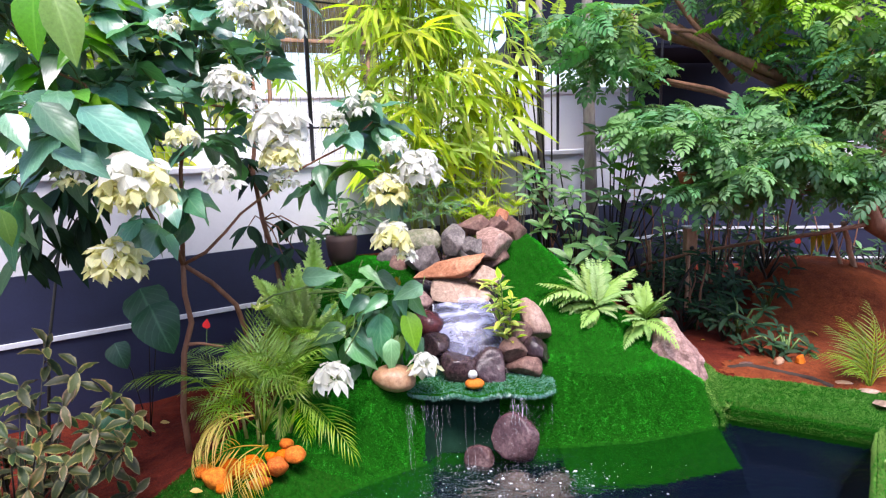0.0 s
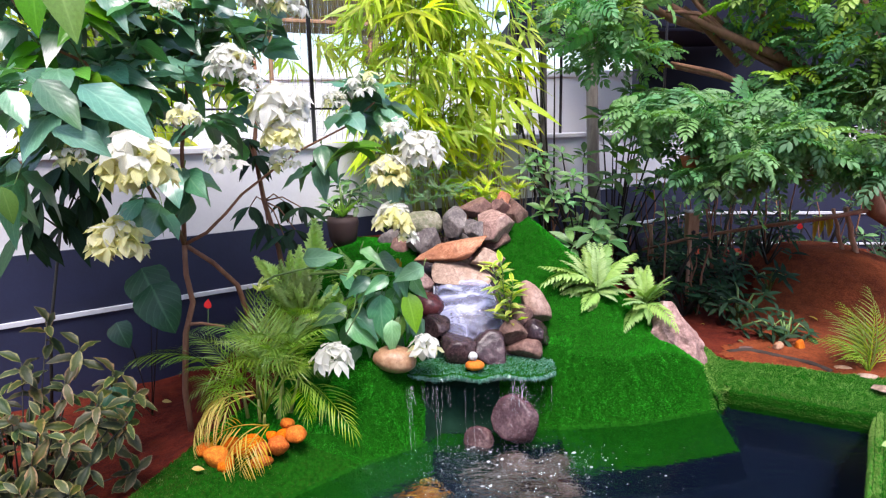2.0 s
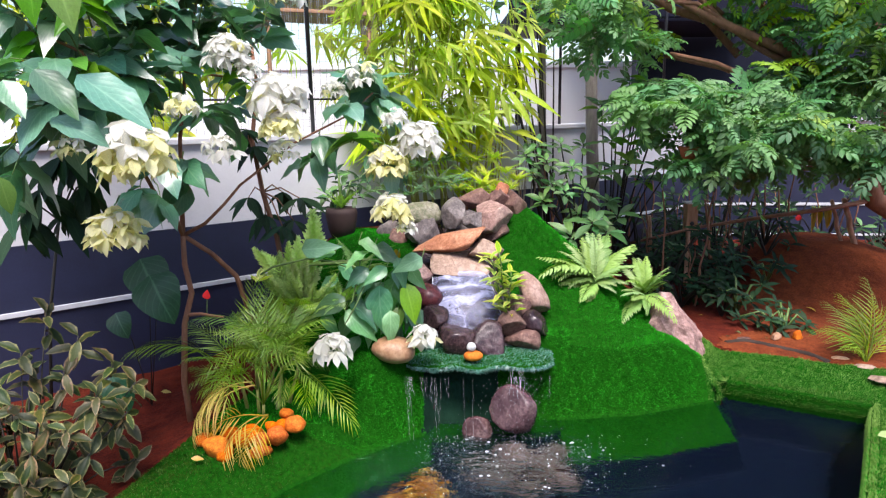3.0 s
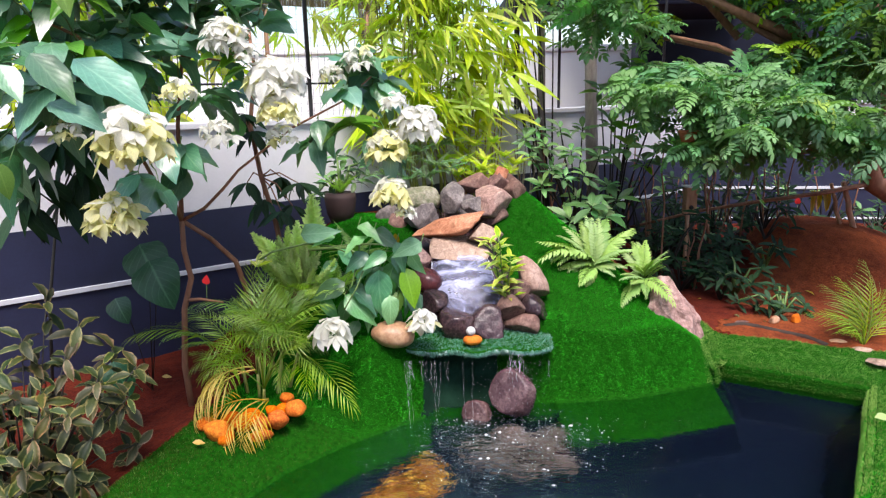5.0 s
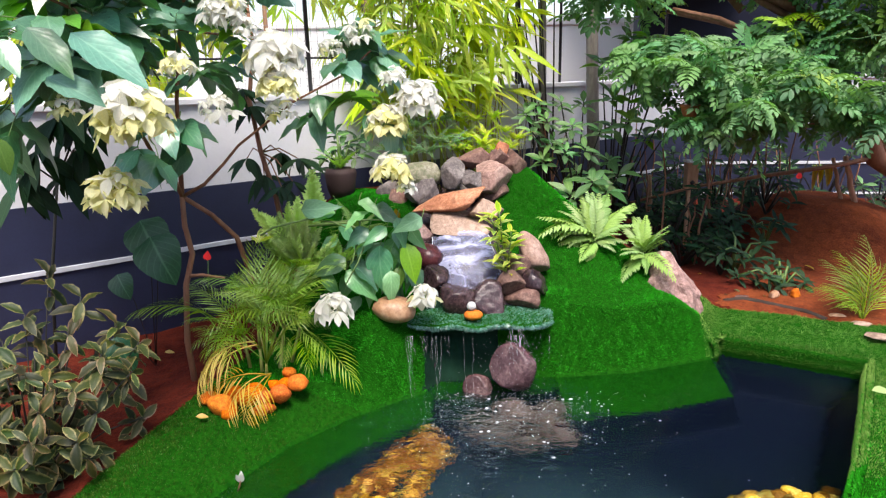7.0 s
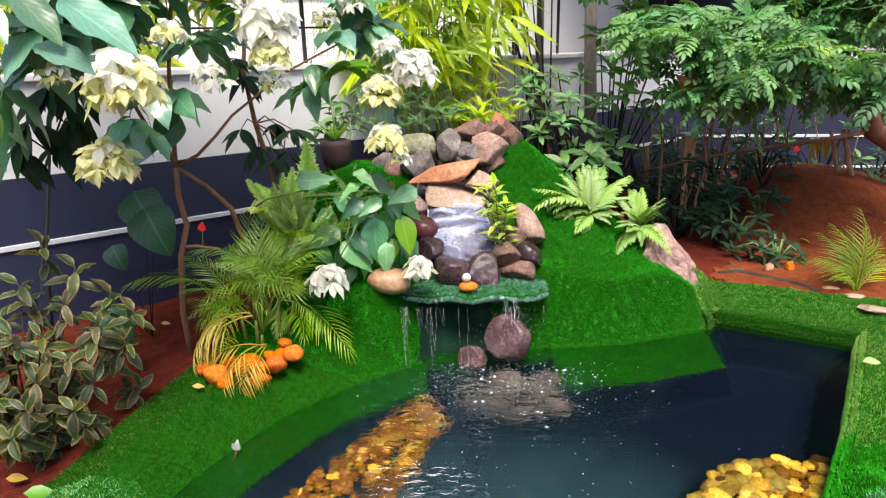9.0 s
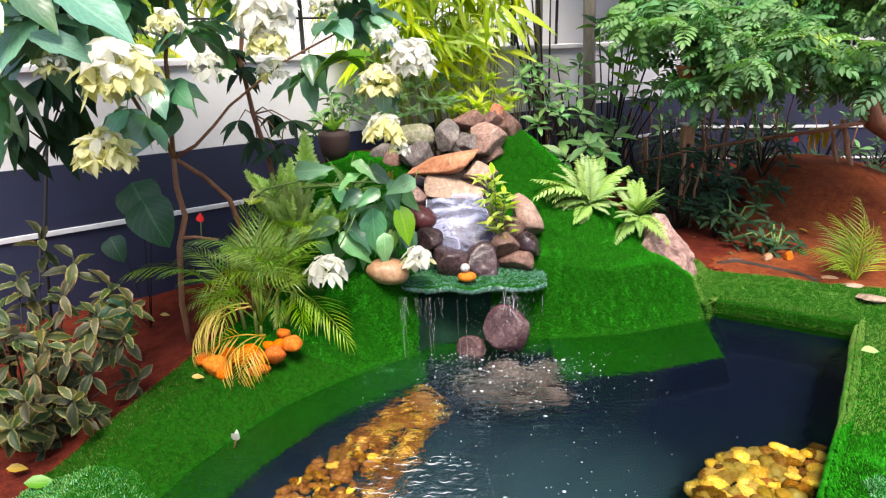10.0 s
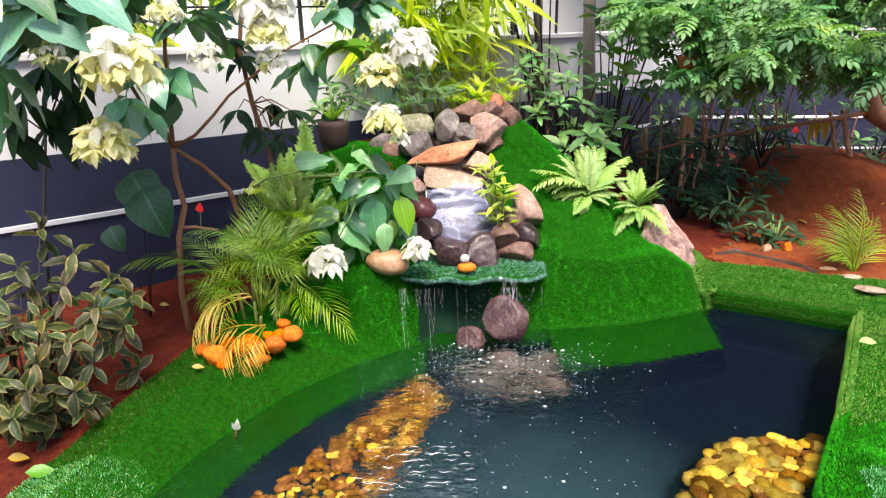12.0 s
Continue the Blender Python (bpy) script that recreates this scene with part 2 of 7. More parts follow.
def fall_material():
    """Thin running water: clear with white streaks along the flow (local y)."""
    m, nt, b = shader("running_water")
    co = nt.nodes.new("ShaderNodeTexCoord")
    mp = node(nt, "ShaderNodeMapping")
    mp.inputs["Scale"].default_value = (7, 15, 13)
    n = node(nt, "ShaderNodeTexNoise", Scale=1.0, Detail=4.0, Roughness=0.6)
    n.inputs["Distortion"].default_value = 0.4
    nt.links.new(co.outputs["Object"], mp.inputs[0])
    nt.links.new(mp.outputs[0], n.inputs["Vector"])
    b.inputs["Base Color"].default_value = (0.50, 0.52, 0.74, 1)
    b.inputs["Roughness"].default_value = 0.6
    b.inputs["Specular IOR Level"].default_value = 0.05
    relief(nt, b, n.outputs[0], 0.4, 0.01)
    clear = nt.nodes.new("ShaderNodeBsdfTransparent")
    clear.inputs[0].default_value = (0.93, 0.95, 1, 1)
    gloss = node(nt, "ShaderNodeBsdfGlossy", Roughness=0.12)
    first = node(nt, "ShaderNodeMixShader")
    first.inputs[0].default_value = 0.006
    nt.links.new(clear.outputs[0], first.inputs[1])
    nt.links.new(gloss.outputs[0], first.inputs[2])
    second = node(nt, "ShaderNodeMixShader")
    nt.links.new(ramp(nt, n.outputs[0], ((0.36, (0.06, 0.06, 0.06)), (0.5, (0.32, 0.32, 0.32)), (0.64, (0.85, 0.85, 0.85)))), second.inputs[0])
    nt.links.new(first.outputs[0], second.inputs[1])
    nt.links.new(b.outputs[0], second.inputs[2])
    nt.links.new(second.outputs[0], nt.nodes["Material Output"].inputs[0])
    return m


SOIL, TURF, TURF_PALE, TURF_DEEP, TURF_OLIVE, TURF_MINT, BACKING = soil_material("red_soil", (0.026, 0.005, 0.004), (0.072, 0.008, 0.005), (0.14, 0.024, 0.010)), turf_material(), pale_turf_material(), deep_turf_material(), olive_turf_material(), mint_turf_material(), backing_material()
# same soil, lighter and more orange: sunlight on the bank put into the colour
SUNLIT_SOIL = soil_material("sunlit_soil", (0.05, 0.011, 0.006), (0.125, 0.024, 0.009), (0.235, 0.060, 0.018))
WATER, RUNNING = water_material(), fall_material()
LINER = liner_material()
NAVY = plain("navy_paint", (0.0135, 0.017, 0.045), 0.55, 0.3, 3.0, 0.15)
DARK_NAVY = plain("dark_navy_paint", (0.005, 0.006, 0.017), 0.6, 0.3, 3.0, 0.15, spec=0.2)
WHITE = plain("white_plaster", (0.58, 0.575, 0.60), 0.8, 0.08, 3.0, 0.25)
BRIGHT_WALL = plain("bright_white_paint", (0.84, 0.84, 0.85), 0.8, 0.04, 1.0, 0.1)
STRIPE = plain("white_stripe_paint", (0.55, 0.56, 0.6), 0.6, 0.15, 8.0, 0.1)
IRON = plain("black_iron", (0.01, 0.01, 0.014), 0.45, 0.3, 20.0, 0.2)
GALVANISED = plain("grey_post_paint", (0.22, 0.23, 0.26), 0.6, 0.25, 12.0, 0.2)
GREY_STONE = stone("grey_stone", (0.06, 0.05, 0.05), (0.145, 0.12, 0.115), (0.31, 0.27, 0.25))
PINK_STONE = stone("pink_granite", (0.12, 0.062, 0.052), (0.25, 0.145, 0.12), (0.46, 0.32, 0.27))
GRANITE = stone("pale_granite", (0.17, 0.10, 0.085), (0.33, 0.205, 0.17), (0.54, 0.41, 0.36), 7, vary=0.05)
BROWN_STONE = stone("brown_stone", (0.07, 0.034, 0.028), (0.155, 0.082, 0.064), (0.29, 0.18, 0.14))
ORANGE_SLATE = stone("orange_slate", (0.22, 0.08, 0.035), (0.38, 0.16, 0.075), (0.52, 0.29, 0.17), 12)
CREAM_STONE = stone("cream_stone", (0.20, 0.12, 0.085), (0.32, 0.21, 0.16), (0.45, 0.33, 0.27), 8)
WET_STONE = stone("wet_dark_stone", (0.012, 0.007, 0.009), (0.036, 0.020, 0.023), (0.10, 0.06, 0.062), 10, 0.16, 0.3, spec=0.35)
PURPLE_STONE = stone("wet_purple_stone", (0.035, 0.018, 0.021), (0.085, 0.046, 0.049), (0.18, 0.115, 0.112), 10, 0.2, 0.35, 0.1, 0.35)
SLAB_STONE = stone("dark_slab", (0.025, 0.018, 0.024), (0.06, 0.045, 0.06), (0.13, 0.10, 0.12), 10, 0.85, 0.5, 0.1, 0.35, 0.05)
TAN_STONE = stone("tan_river_stone", (0.22, 0.10, 0.06), (0.35, 0.185, 0.11), (0.50, 0.31, 0.20), 7, 0.45, 0.2, 0.15, 0.25)
DARK_RED = stone("dark_red_stone", (0.03, 0.008, 0.011), (0.065, 0.015, 0.02), (0.13, 0.04, 0.045), 7, 0.22, 0.3)
ORANGE_PEBBLE = stone("orange_pebble", (0.38, 0.07, 0.003), (0.56, 0.13, 0.006), (0.68, 0.23, 0.015), 9, 0.7, 0.3, 0.25, 0.15, 0.08)
YELLOW_PEBBLE = stone("yellow_pebble", (0.48, 0.17, 0.010), (0.80, 0.37, 0.035), (0.95, 0.62, 0.17), 12, 0.5, 0.2, 0.55, 0.2, 0.1)
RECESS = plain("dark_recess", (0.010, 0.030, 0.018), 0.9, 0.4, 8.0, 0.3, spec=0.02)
AMBER_PEBBLE = stone("amber_pebble", (0.09, 0.020, 0.002), (0.25, 0.070, 0.004), (0.50, 0.20, 0.03), 14, 0.5, 0.2, 0.6, 0.2, 0.1)
MOSS_STONE = stone("mossy_stone", (0.07, 0.09, 0.03), (0.19, 0.17, 0.12), (0.36, 0.33, 0.26), 10)
PALE_STONE = stone("pale_stone", (0.42, 0.42, 0.4), (0.6, 0.6, 0.58), (0.78, 0.78, 0.75), 8)
BARK = wood("brown_bark", (0.13, 0.05, 0.025), (0.32, 0.15, 0.08))
GREY_BARK = wood("grey_bark", (0.12, 0.10, 0.09), (0.33, 0.29, 0.26))
TIMBER = wood("weathered_timber", (0.25, 0.12, 0.06), (0.5, 0.3, 0.18))
TERRACOTTA = plain("terracotta", (0.42, 0.12, 0.045), 0.8, 0.25, 15.0, 0.2)
DARK_POT = plain("dark_clay", (0.032, 0.014, 0.012), 0.75, 0.3, 12.0, 0.2)
REED = wood("tan_reed", (0.30, 0.22, 0.10), (0.5, 0.4, 0.2), 30.0)
HOSE = plain("brown_hose", (0.045, 0.032, 0.026), 0.85, 0.4, 10.0, 0.3, spec=0.1)


# ---- mesh helpers ----
def data_of(name, bm, material, smooth=True):
    mesh = bpy.data.meshes.new(name)
    bm.to_mesh(mesh)
    bm.free()
    if material:
        mesh.materials.append(material)
    if smooth:
        mesh.shade_smooth()
    return mesh


def raw(name, verts, faces, material, smooth=True):
    mesh = bpy.data.meshes.new(name)
    mesh.from_pydata(verts, [], faces)
    mesh.update()
    if material:
        mesh.materials.append(material)
    if smooth:
        mesh.shade_smooth()
    return mesh


def part(name, bm, material, parent, label="", m=None, smooth=True):
    mesh = bm if isinstance(bm, bpy.types.Mesh) else data_of(name, bm, material, smooth)
    ob = new(name, mesh)
    ob.parent = parent
    if m is not None:
        ob.matrix_basis = m
    return tagged(ob, label)


def thing(name, label, category, m=None, group="", kind=""):
    ob = new(name)
    ob.empty_display_size = 0.1
    if m is not None:
        ob.matrix_basis = m
    return tagged(ob, label, category, group, kind)


def single(name, bm, material, label, category, m=None, group="", kind="", smooth=True):
    mesh = bm if isinstance(bm, bpy.types.Mesh) else data_of(name, bm, material, smooth)
    ob = new(name, mesh)
    if m is not None:
        ob.matrix_basis = m
    return tagged(ob, label, category, group, kind)


def box(size, at=(0, 0, 0), bevel=0.0):
    bm = bmesh.new()
    bmesh.ops.create_cube(bm, size=1.0, matrix=Matrix.Translation(at) @ Matrix.Diagonal((*size, 1)))
    if bevel:
        bmesh.ops.bevel(bm, geom=bm.edges[:], offset=bevel, segments=2, affect="EDGES", profile=0.6)
    return bm


def tube(points, radii, sides=8, bm=None):
    """A tapered round limb through the points."""
    bm = bm or bmesh.new()
    pts = [Vector(p) for p in points]
    if isinstance(radii, (int, float)):
        radii = [radii] * len(pts)
    rings, ref = [], Vector((0.31, 0.17, 0.93)).normalized()
    for i, p in enumerate(pts):
        d = (pts[min(i + 1, len(pts) - 1)] - pts[max(i - 1, 0)]).normalized()
        u = d.cross(ref)
        if u.length < 0.05:
            u = d.cross(Vector((1, 0, 0)))
        u.normalize()
        v = d.cross(u)
        rings.append([bm.verts.new(p + (u * math.cos(a) + v * math.sin(a)) * radii[i]) for a in (2 * math.pi * k / sides for k in range(sides))])
    for a, b in zip(rings, rings[1:]):
        for k in range(sides):
            bm.faces.new((a[k], a[(k + 1) % sides], b[(k + 1) % sides], b[k]))
    bm.faces.new(rings[0][::-1])
    bm.faces.new(rings[-1])
    return bm


def bend(a, b, sag=0.0, n=8, wob=0.0, seed=0):
    """Points of a bowed, slightly crooked line from a to b."""
    rng = random.Random(seed)
    a, b = Vector(a), Vector(b)
    out = []
    for i in range(n + 1):
        s = i / n
        p = a.lerp(b, s) + Vector((0, 0, -sag * 4 * s * (1 - s)))
        if 0 < i < n:
            p += Vector((rng.uniform(-wob, wob), rng.uniform(-wob, wob), rng.uniform(-wob, wob)))
        out.append(p)
    return out


def taper(r0, r1, n):
    return [r0 + (r1 - r0) * i / n for i in range(n + 1)]


# ---- the lie of the land ----
WATER_Z = -0.08
SHORE = [(-1.25, 0.75), (-1.03, 1.60), (-0.968, 1.90), (-0.912, 2.07), (-0.821, 2.244), (-0.659, 2.499), (-0.44, 2.719), (-0.234, 2.876), (-0.103, 2.96), (-0.04, 3.06), (0.55, 3.10), (0.93, 3.14), (1.42, 3.30),
         (1.48, 3.38), (2.07, 3.05), (1.56, 2.26), (1.23, 1.80), (0.75, 0.75)]


def shore_distance(x, y):
    """Metres from the waterline; inside the pond it is negative."""
    best, inside, n = 1e9, False, len(SHORE)
    for i in range(n):
        (ax, ay), (bx, by) = SHORE[i], SHORE[(i + 1) % n]
        dx, dy = bx - ax, by - ay
        s = max(0.0, min(1.0, ((x - ax) * dx + (y - ay) * dy) / (dx * dx + dy * dy)))
        best = min(best, math.hypot(x - ax - s * dx, y - ay - s * dy))
        if (ay > y) != (by > y) and x < (bx - ax) * (y - ay) / (by - ay) + ax:
            inside = not inside
    return -best if inside else best


def smooth_step(s):
    s = max(0.0, min(1.0, s))
    return s * s * (3 - 2 * s)


def hill(x, y, cx, cy, left, right, front, back, peak, power=1.0):
    ax = left if x < cx else right
    ay = front if y < cy else back
    r = math.hypot((x - cx) / ax, (y - cy) / ay)
    return peak * max(0.0, 1 - r) ** power


def shelf(x, y, cx, cy, ax, ay, peak, steep=3.0):
    r = math.hypot((x - cx) / ax, (y - cy) / ay)
    return peak * smooth_step((1 - r) * steep)


def mound(x, y):
    """Height of the garden over its level: rockery mound, red earth bank behind."""
    h = hill(x, y, 0.46, 4.08, 1.55, 1.18, 1.25, 1.0, 0.80, 1.2)
    h = max(h, shelf(x, y, -0.20, 3.28, 0.42, 0.48, 0.25, 3.2))
    h = max(h, shelf(x, y, 0.30, 3.55, 0.55, 0.62, 0.26, 3.0))
    h = max(h, shelf(x, y, 0.95, 3.45, 0.55, 0.42, 0.17, 1.6))
    h = max(h, shelf(x, y, -0.30, 4.10, 1.15, 1.0, 0.64, 1.3))
    h += shelf(x, y, 2.86, 5.2, 0.95 if x < 2.86 else 1.25, 1.0, 0.36, 1.15)
    h += -0.10 * smooth_step((-1.0 - x) * 2.0)
    return h


def land(x, y, rough=True):
    d = shore_distance(x, y)
    if d <= 0:
        # a turfed lip, then the steep lined side
        lip, fall = (0.30, 0.55) if 0.55 < x < 1.40 and y > 2.6 + 0.9 * max(0.0, x - 1.1) else (0.20, 0.55) if x < -0.05 and y < 2.95 else (0.015, 4.0) if x > 0.9 else (0.08, 1.15)
        if d > -lip:
            return WATER_Z + d * fall
        floor = -0.45
        # two shallow steps that carry pebbles
        if x < 0.1 and y < 2.75:
            floor = -0.45 + 0.24 * smooth_step((d + 0.82) * 7)
        elif x > 0.75 and y < 2.2:
            floor = -0.45 + 0.22 * smooth_step((d + 0.50) * 7)
        return max(floor, WATER_Z - lip * fall + (d + lip) * 2.6)
    level = mound(x, y)
    if rough and d > 0.3:
        level += 0.012 * noise.noise(Vector((x * 5, y * 5, 0))) + 0.006 * noise.noise(Vector((x * 17, y * 17, 3)))
    reach = 0.20 if x < -0.3 and y < 2.8 else 0.12 + 0.33 * smooth_step((x - 1.40) * 5)
    edge = min(1.0, d / reach) ** 0.85
    if x > 1.4 and d < 0.06:
        edge = max(edge, 0.22)
    return WATER_Z + (level + 0.035 - WATER_Z) * edge


def sheet(name, x0, x1, y0, y1, step, lift, keep, material):
    """A piece of the land's surface, where keep(x, y) says so."""
    nx, ny = int((x1 - x0) / step), int((y1 - y0) / step)
    verts, index, faces = [], {}, []
    for j in range(ny + 1):
        for i in range(nx + 1):
            x, y = x0 + i * step, y0 + j * step
            if keep(x, y):
                index[i, j] = len(verts)
                verts.append((x, y, land(x, y) + lift))
    for j in range(ny):
        for i in range(nx):
            q = [(i, j), (i + 1, j), (i + 1, j + 1), (i, j + 1)]
            if all(k in index for k in q):
                faces.append([index[k] for k in q])
    return raw(name, verts, faces, material)


# ---- ground: one sheet, fine in the garden and coarse out to the horizon ----
def ground():
    near = [-3.2 + 0.04 * i for i in range(231)]
    ys = [0.2 + 0.04 * i for i in range(196)]
    far = [10, 14, 22, 40, 90, 250, 800, 2500]
    xs = [-v for v in reversed(far)] + near + far
    ys = [-v for v in reversed(far)] + [-4, -1] + ys + far
    verts = [(x, y, land(x, y) - (0.06 if turf_zone(x, y) or shore_distance(x, y) < 0.06 else 0.0) if -4 < x < 7 and 0 < y < 9 else 0.02) for y in ys for x in xs]
    n = len(xs)
    faces = [(j * n + i, j * n + i + 1, (j + 1) * n + i + 1, (j + 1) * n + i) for j in range(len(ys) - 1) for i in range(n - 1)]
    tagged(new("ground", raw("ground", verts, faces, SOIL)), "bare red garden soil round the pond", "ground", kind="structure")


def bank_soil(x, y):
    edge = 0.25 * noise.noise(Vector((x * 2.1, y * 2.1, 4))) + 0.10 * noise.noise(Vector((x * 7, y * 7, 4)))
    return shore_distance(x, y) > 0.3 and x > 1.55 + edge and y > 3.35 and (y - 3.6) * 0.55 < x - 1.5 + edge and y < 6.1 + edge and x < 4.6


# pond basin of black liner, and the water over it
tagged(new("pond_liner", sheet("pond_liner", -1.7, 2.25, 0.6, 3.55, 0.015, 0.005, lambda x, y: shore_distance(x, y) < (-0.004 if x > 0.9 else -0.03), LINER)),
       "black rubber liner of the koi pond under water", "pond liner", kind="structure")


def pond_water():
    verts = [(x, y, 0) for x, y in SHORE]
    c = Vector((0.35, 2.1, 0))
    verts = [(c.x + (x - c.x) * 1.06, c.y + (y - c.y) * 1.05, 0) for x, y, z in verts]
    bm = bmesh.new()
    bm.faces.new([bm.verts.new(v) for v in reversed(verts)])
    bmesh.ops.triangulate(bm, faces=bm.faces[:])
    ob = tagged(new("water", data_of("water", bm, WATER, False)), "clear dark pond water, rippled below the waterfall", "water", kind="structure")
    ob.location.z = WATER_Z
    ob.visible_shadow = False


pond_water()


# ---- artificial turf ----
def turf_zone(x, y):
    """Which mat lies here: 1 deep green, 2 pale, 0 none."""
    d = shore_distance(x, y)
    skirt = -0.30 if 0.55 < x < 1.40 and y > 2.6 + 0.9 * max(0.0, x - 1.1) else -0.20 if x < -0.05 and y < 2.95 else -0.012 if x > 0.9 else -0.085
    if d < skirt or d > 2.0 or y < 0.9:
        return 0
    if d < -0.01:
        return 3
    wob = 0.03 * noise.noise(Vector((x * 3, y * 3, 7)))
    if x < -0.02 and y < 2.75:
        if x < -1.40 + 0.36 * (y - 1.855) + wob:
            return 0
        pale = y < 1.917 + 0.14 * (x + 1.368) and y < 1.964 - 0.71 * (x + 1.032) and x < -0.803 - 0.68 * max(0.0, 1.801 - y)
        return 2 if pale else 4
    if x < 1.36 and y > 2.6:
        # the rockery mound, without the stream bed
        if -0.16 < x < (0.36 if y < 3.6 else 0.30) and (3.16 if x < -0.09 or x > 0.26 else 2.9) < y < 4.2:
            return 0
        if y > 4.12 + wob or x < -1.1 + 0.35 * (y - 2.75):
            return 0
        if y > 4.15 - (x - 0.5) * 0.42 + wob:
            return 0
        return 1
    if x < 1.0:
        return 0
    if y > 3.83 - (x - 1.4) * 0.47 + wob or x > 2.45:
        return 0
    if y < 1.80 + wob and x > 1.30 + 0.35 * (y - 1.70) + 0.5 * wob:
        return 6
    return 2 if y > 2.80 + wob else 5 if y > 2.15 + 0.2 * wob else 1


def turf():
    mat = thing("turf", "artificial grass mats laid round the pond and rockery", "artificial turf", kind="structure")
    part("backing", sheet("backing", -2.4, 2.6, 0.9, 4.4, 0.0125, 0.014, lambda x, y: turf_zone(x, y) > 0, BACKING), None, mat)
    rng = random.Random(1)
    verts, faces = ({k: [] for k in (1, 2, 3, 4, 6)} for _ in range(2))
    step = 0.0048
    nx, ny = int(5.0 / step), int(3.3 / step)
    cell = {}
    for j in range(ny):
        for i in range(nx):
            x, y = -2.2 + (i + rng.random()) * step, 1.0 + (j + rng.random()) * step
            key = (int(x * 50 + 1000), int(y * 50))
            if key not in cell:
                gx, gy = (key[0] - 999.5) / 50, (key[1] + 0.5) / 50
                zone = turf_zone(gx, gy)
                if zone:
                    g = Vector((land(gx + 0.01, gy) - land(gx - 0.01, gy), land(gx, gy + 0.01) - land(gx, gy - 0.01), 0)) / 0.02
                    rim = any(turf_zone(gx + ax, gy + ay) != zone for ax in (-0.012, 0.012) for ay in (-0.012, 0.012))
                    cell[key] = (zone, rim, gx, gy, land(gx, gy), g, Vector((-g.x, -g.y, 1)).normalized())
                else:
                    cell[key] = None
            if cell[key] is None:
                continue
            zone, rim, gx, gy, z0, g, up = cell[key]
            if rim:
                zone = turf_zone(x, y)
                if not zone:
                    continue
            if zone == 5:
                zone = 2 if rng.random() < 0.7 else 1
            elif zone == 2 and x < 0 and rng.random() < 0.55:
                zone = 6
            for again in range(1 if x > 1.3 else 1 + (g.length > 0.8) + (g.length > 2.0) + (g.length > 4.0)):
                if again:
                    x, y = gx + rng.uniform(-0.01, 0.01), gy + rng.uniform(-0.01, 0.01)
                p = Vector((x, y, z0 + g.x * (x - gx) + g.y * (y - gy) + 0.012))
                a = rng.uniform(0, 6.283)
                lean = Vector((math.cos(a), math.sin(a), 0)) * rng.uniform(0.1, 0.5) + noise.noise_vector(Vector((x * 38, y * 38, z0 * 20))) * 0.75
                tip = p + (up + lean + Vector((0.1, -0.25, 0))).normalized() * rng.uniform(0.007, 0.014)
                w = Vector((-math.sin(a), math.cos(a), 0)) * 0.0017
                k = len(verts[zone])
                verts[zone] += [p - w, p + w, tip]
                faces[zone].append((k, k + 1, k + 2))
    for zone, name, material, label in ((1, "green_grass_blades", TURF, "deep green pile"), (2, "pale_grass_blades", TURF_PALE, "paler yellowish pile"), (3, "wet_grass_blades", TURF_DEEP, "dark wet pile at the water"), (4, "olive_grass_blades", TURF_OLIVE, "dull olive-green pile"), (6, "mint_grass_blades", TURF_MINT, "pale mint-green pile")):
        ob = part(name, raw("blades", verts[zone], faces[zone], material, False), None, mat, label)
        ob["kind"] = "stuff"


